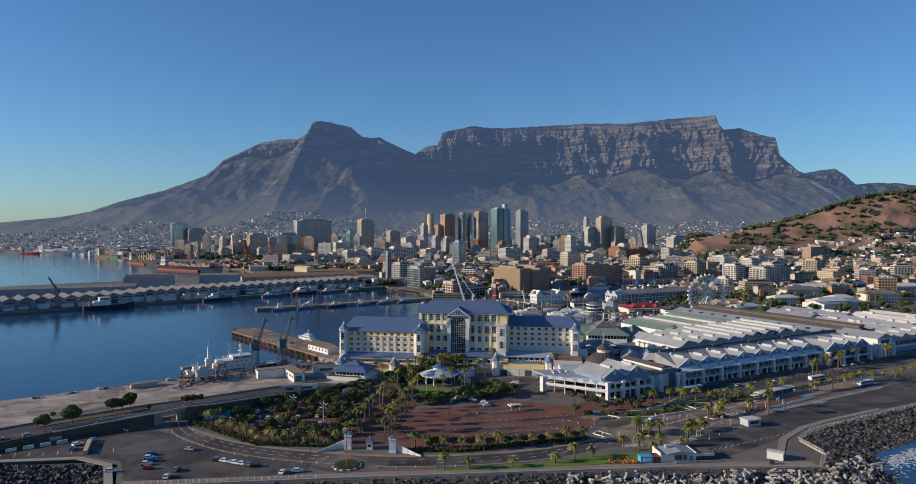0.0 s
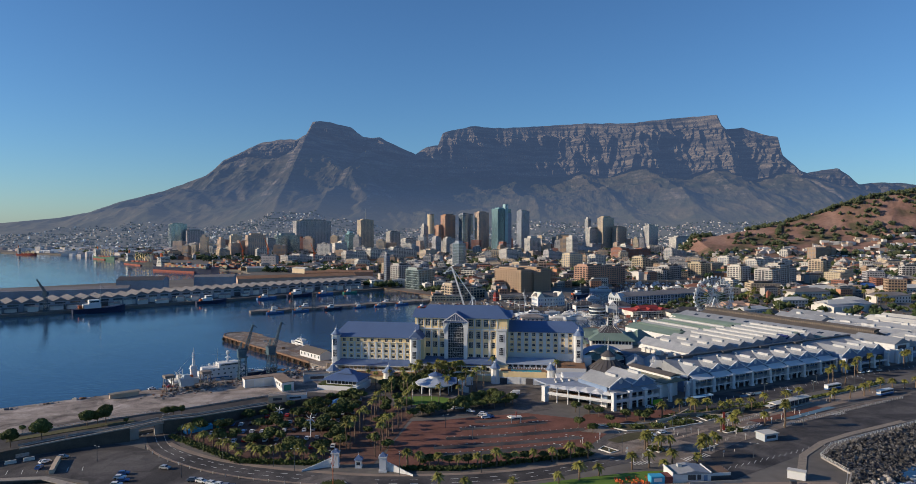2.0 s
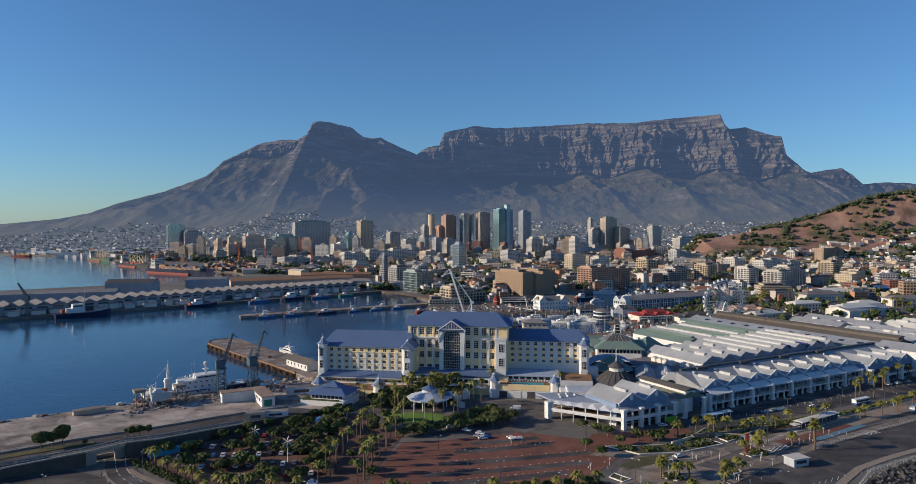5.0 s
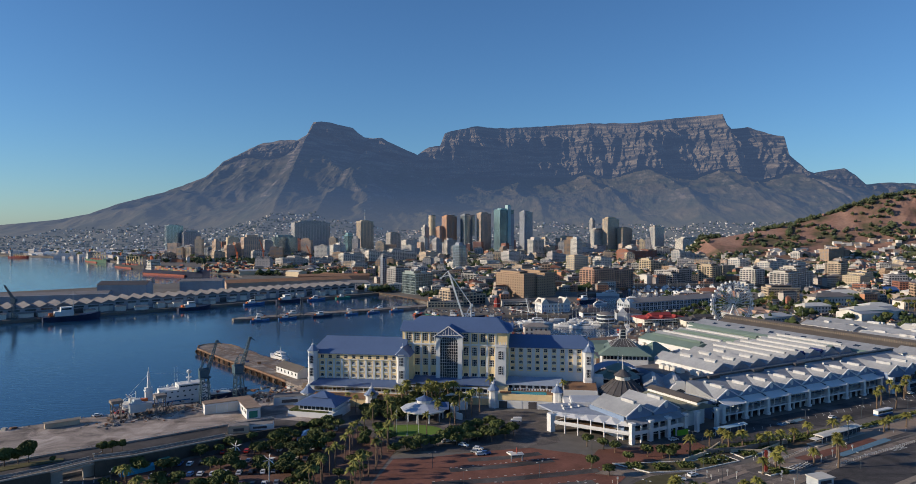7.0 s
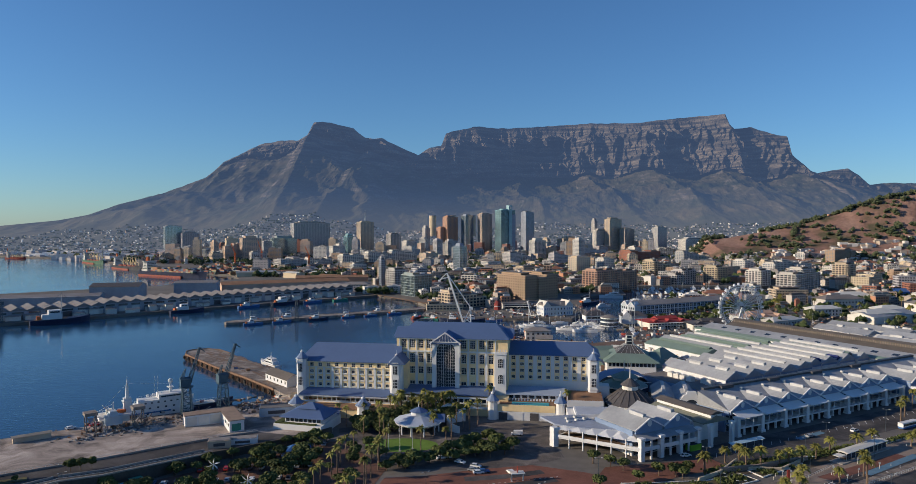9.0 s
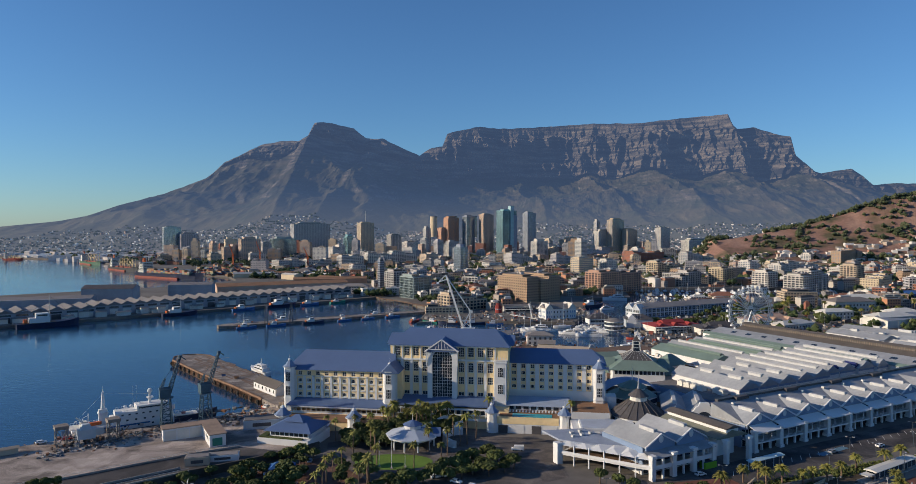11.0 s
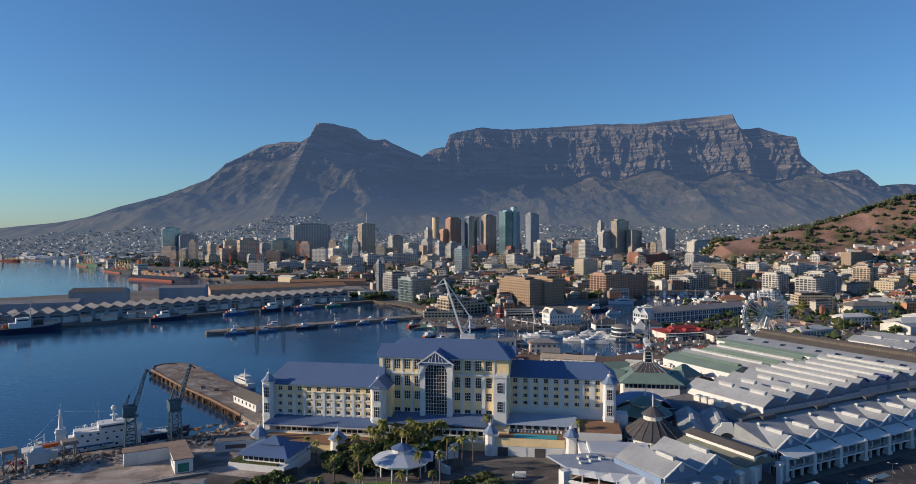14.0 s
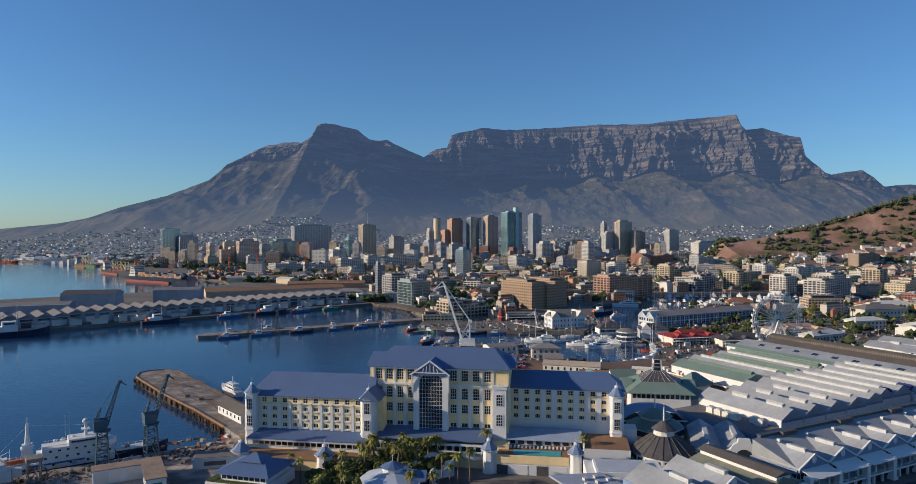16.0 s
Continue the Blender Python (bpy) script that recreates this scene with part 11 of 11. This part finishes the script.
# railing along the curved sea wall
rail = [(140, 260), (148, 273), (146.5, 290), (159, 304), (233, 346), (330, 400)]
fc = thing("sea_railing", "pale railing along the sea wall", "railing")
for (ax, ay), (bx, by) in zip(rail, rail[1:]):
    part("rail", MB().beam((ax, ay, LAND + 1.9), (bx, by, LAND + 1.9), 0.12).beam((ax, ay, LAND + 1.4), (bx, by, LAND + 1.4), 0.1), STEEL, fc)
    L = math.hypot(bx - ax, by - ay)
    for i in range(max(1, int(L / 2.2))):
        k = i / max(1, int(L / 2.2))
        part("post", MB().box(-.08, -.08, 0, .08, .08, 1.25), STEEL, fc, at=pose(ax + (bx - ax) * k, ay + (by - ay) * k, LAND + 0.7))
# sun loungers on the pool terrace
lounge = MB().box(-0.35, -0.9, 0.25, 0.35, 0.5, 0.38).add([(-.35, .5, .38), (.35, .5, .38), (.35, 1.0, .85), (-.35, 1.0, .85), (-.35, .5, .28), (.35, .5, .28), (.35, 1.0, .75), (-.35, 1.0, .75)], [(0, 1, 2, 3), (7, 6, 5, 4), (0, 3, 7, 4), (1, 5, 6, 2), (2, 6, 7, 3)]).mesh("sun_lounger", WHITE)
for i in range(16):
    o = new("sun_lounger", lounge)
    o.matrix_basis = HOTEL_POSE @ pose(105 + i * 1.5, 4.6, 6.76)
    tagged(o, "white sun lounger beside the pool", "sun lounger", "pool loungers")

tp = thing("tarpaulin_store", "turquoise tarpaulin-covered store beside the wall", "store", pose(-114, 326, LAND, 0, 0, 42))
part("cover", MB().gable(-8, -1.6, 4, 1.6, 1.8, 2.6, "x", 1.8), CYAN, tp)
part("container", MB().box(6, -1.8, 0, 10.5, 1.8, 3.0), BOATGREEN, tp)
mk = thing("market_tent", "bright blue tent in the car park", "tent", pose(-58, 366, LAND, 0, 0, 15))
part("canopy", MB().hip(-5, -3, 5, 3, 2.6, 4.4), BOATBLUE, mk)
for q in (-4.6, 4.6):
    for w in (-2.6, 2.6):
        part("pole", MB().cone(q, w, 0, 2.7, 0.07, 0.07, 6), STEEL, mk)
mon = thing("sign_frame", "white steel sign frame on the turning circle", "sign", pose(84, 300.5, LAND + 0.2))
for q in (-1.6, 1.6):
    part("post", MB().box(q - 0.15, -0.15, 0, q + 0.15, 0.15, 5.4), STEEL, mon)
part("panel", MB().box(-1.9, -0.12, 3.4, 1.9, 0.12, 4.8), WHITE, mon)
part("bar", MB().box(-1.4, -0.16, 3.9, 1.4, -0.12, 4.2), ORANGE, mon)
sign_bars = MB()
sg = random.Random(8)
for i in range(70):
    x, y = sg.choice([(60, 312), (100, 320), (120, 314), (150, 342), (170, 352), (130, 340), (200, 380), (230, 398), (72, 290), (110, 296)])
    x, y = x + sg.gauss(0, 5), y + sg.gauss(0, 3)
    h = sg.choice([1.0, 1.0, 1.1, 2.6, 3.0])
    sign_bars.cone(x, y, LAND, LAND + h, 0.09, 0.08, 6)
    if h > 2:
        sign_bars.box(x - 0.35, y - 0.06, LAND + h - 0.8, x + 0.35, y + 0.02, LAND + h)
solid("street_posts", sign_bars, OFFWHITE, "pale bollards and small sign posts along the walks", "posts", "stuff")

hp = thing("loading_hopper", "grey steel loading hopper with cabin on the quay", "machine", pose(-149.5, 396, QUAY, 0, 0, 38))
part("bin", MB().box(-3.4, -2.4, 2.2, 3.4, 2.4, 6.2).cone(0, 0, 6.2, 8.2, 3.2, 2.0, 4, math.pi / 4), WALLS["pale"], hp)
for q in (-3, 3):
    for w in (-2, 2):
        part("leg", MB().beam((q, w, 0), (q * 0.9, w, 2.4), 0.4), RUST, hp)
part("cabin", MB().box(3.6, -1.6, 3.0, 6.6, 1.6, 5.8), WALLS["grey"], hp)
part("ladder", MB().beam((-3.8, -2.6, 0), (-3.6, -2.6, 7), 0.12).beam((-4.4, -2.6, 0), (-4.2, -2.6, 7), 0.12), STEEL, hp)
gear = MB()
qg = random.Random(41)
for i in range(170):
    k = qg.random()
    x, y = -160 + 62 * k + qg.gauss(0, 2.2), 388 + 47 * k + qg.gauss(0, 2.0)
    if qg.random() < 0.5:
        a = qg.uniform(0, 6.28)
        L = qg.uniform(2, 6)
        gear.beam((x, y, QUAY + 0.3), (x + L * math.cos(a), y + L * math.sin(a), QUAY + qg.uniform(0.3, 4)), qg.uniform(0.15, 0.4))
    else:
        gear.obox(x, y, QUAY, QUAY + qg.uniform(0.3, 1.5), qg.uniform(0.5, 1.8), qg.uniform(0.4, 1.1), qg.uniform(0, 180))
solid("quay_gear", gear, island_mat("gear_steel", [(0.1, 0.09, 0.085), (0.2, 0.18, 0.165), (0.32, 0.31, 0.3), (0.07, 0.065, 0.06), (0.16, 0.1, 0.075), (0.12, 0.14, 0.16)], 0.8), "scrap steel, beams and gear heaped beside the ship", "scrap", "stuff")
rl = MB()
for x0, x1, yy, z in ((-34, -17, 5.8, 7.2), (-15, 14, 5.2, 10.0), (15, 34, 4.2, 6.8), (-13, 12, 4.8, 12.7)):
    for sy in (-1, 1):
        rl.beam((x0, sy * yy, z + 1.0), (x1, sy * yy * (0.4 if x1 > 30 else 1), z + 1.0), 0.12)
        for i in range(int((x1 - x0) / 1.5)):
            q = i * 1.5 / (x1 - x0)
            rl.box(x0 + i * 1.5 - 0.05, sy * yy * (1 - q * (0.6 if x1 > 30 else 0)) - 0.05, z, x0 + i * 1.5 + 0.05, sy * yy * (1 - q * (0.6 if x1 > 30 else 0)) + 0.05, z + 1.0)
rl.cone(-26, 3, 7, 13, 0.2, 0.15, 6).cone(-29, -3, 7, 12, 0.2, 0.15, 6).beam((-26, 3, 12), (-33, 3, 9), 0.2).beam((-19.5, 0, 23), (3, 0, 20), 0.08).beam((-19.5, 0, 23), (-34, 0, 8), 0.08)
ship_ = [o for o in scene.objects if o.name == "research_ship"][0]
tagged(part("railing", rl, WHITE, ship_), kind="stuff")
part("lifeboat", MB().prism([(-27, -4), (-21.5, -4), (-20.5, -3), (-21.5, -2), (-27, -2)], 8.0, 9.6), ORANGE, ship_)
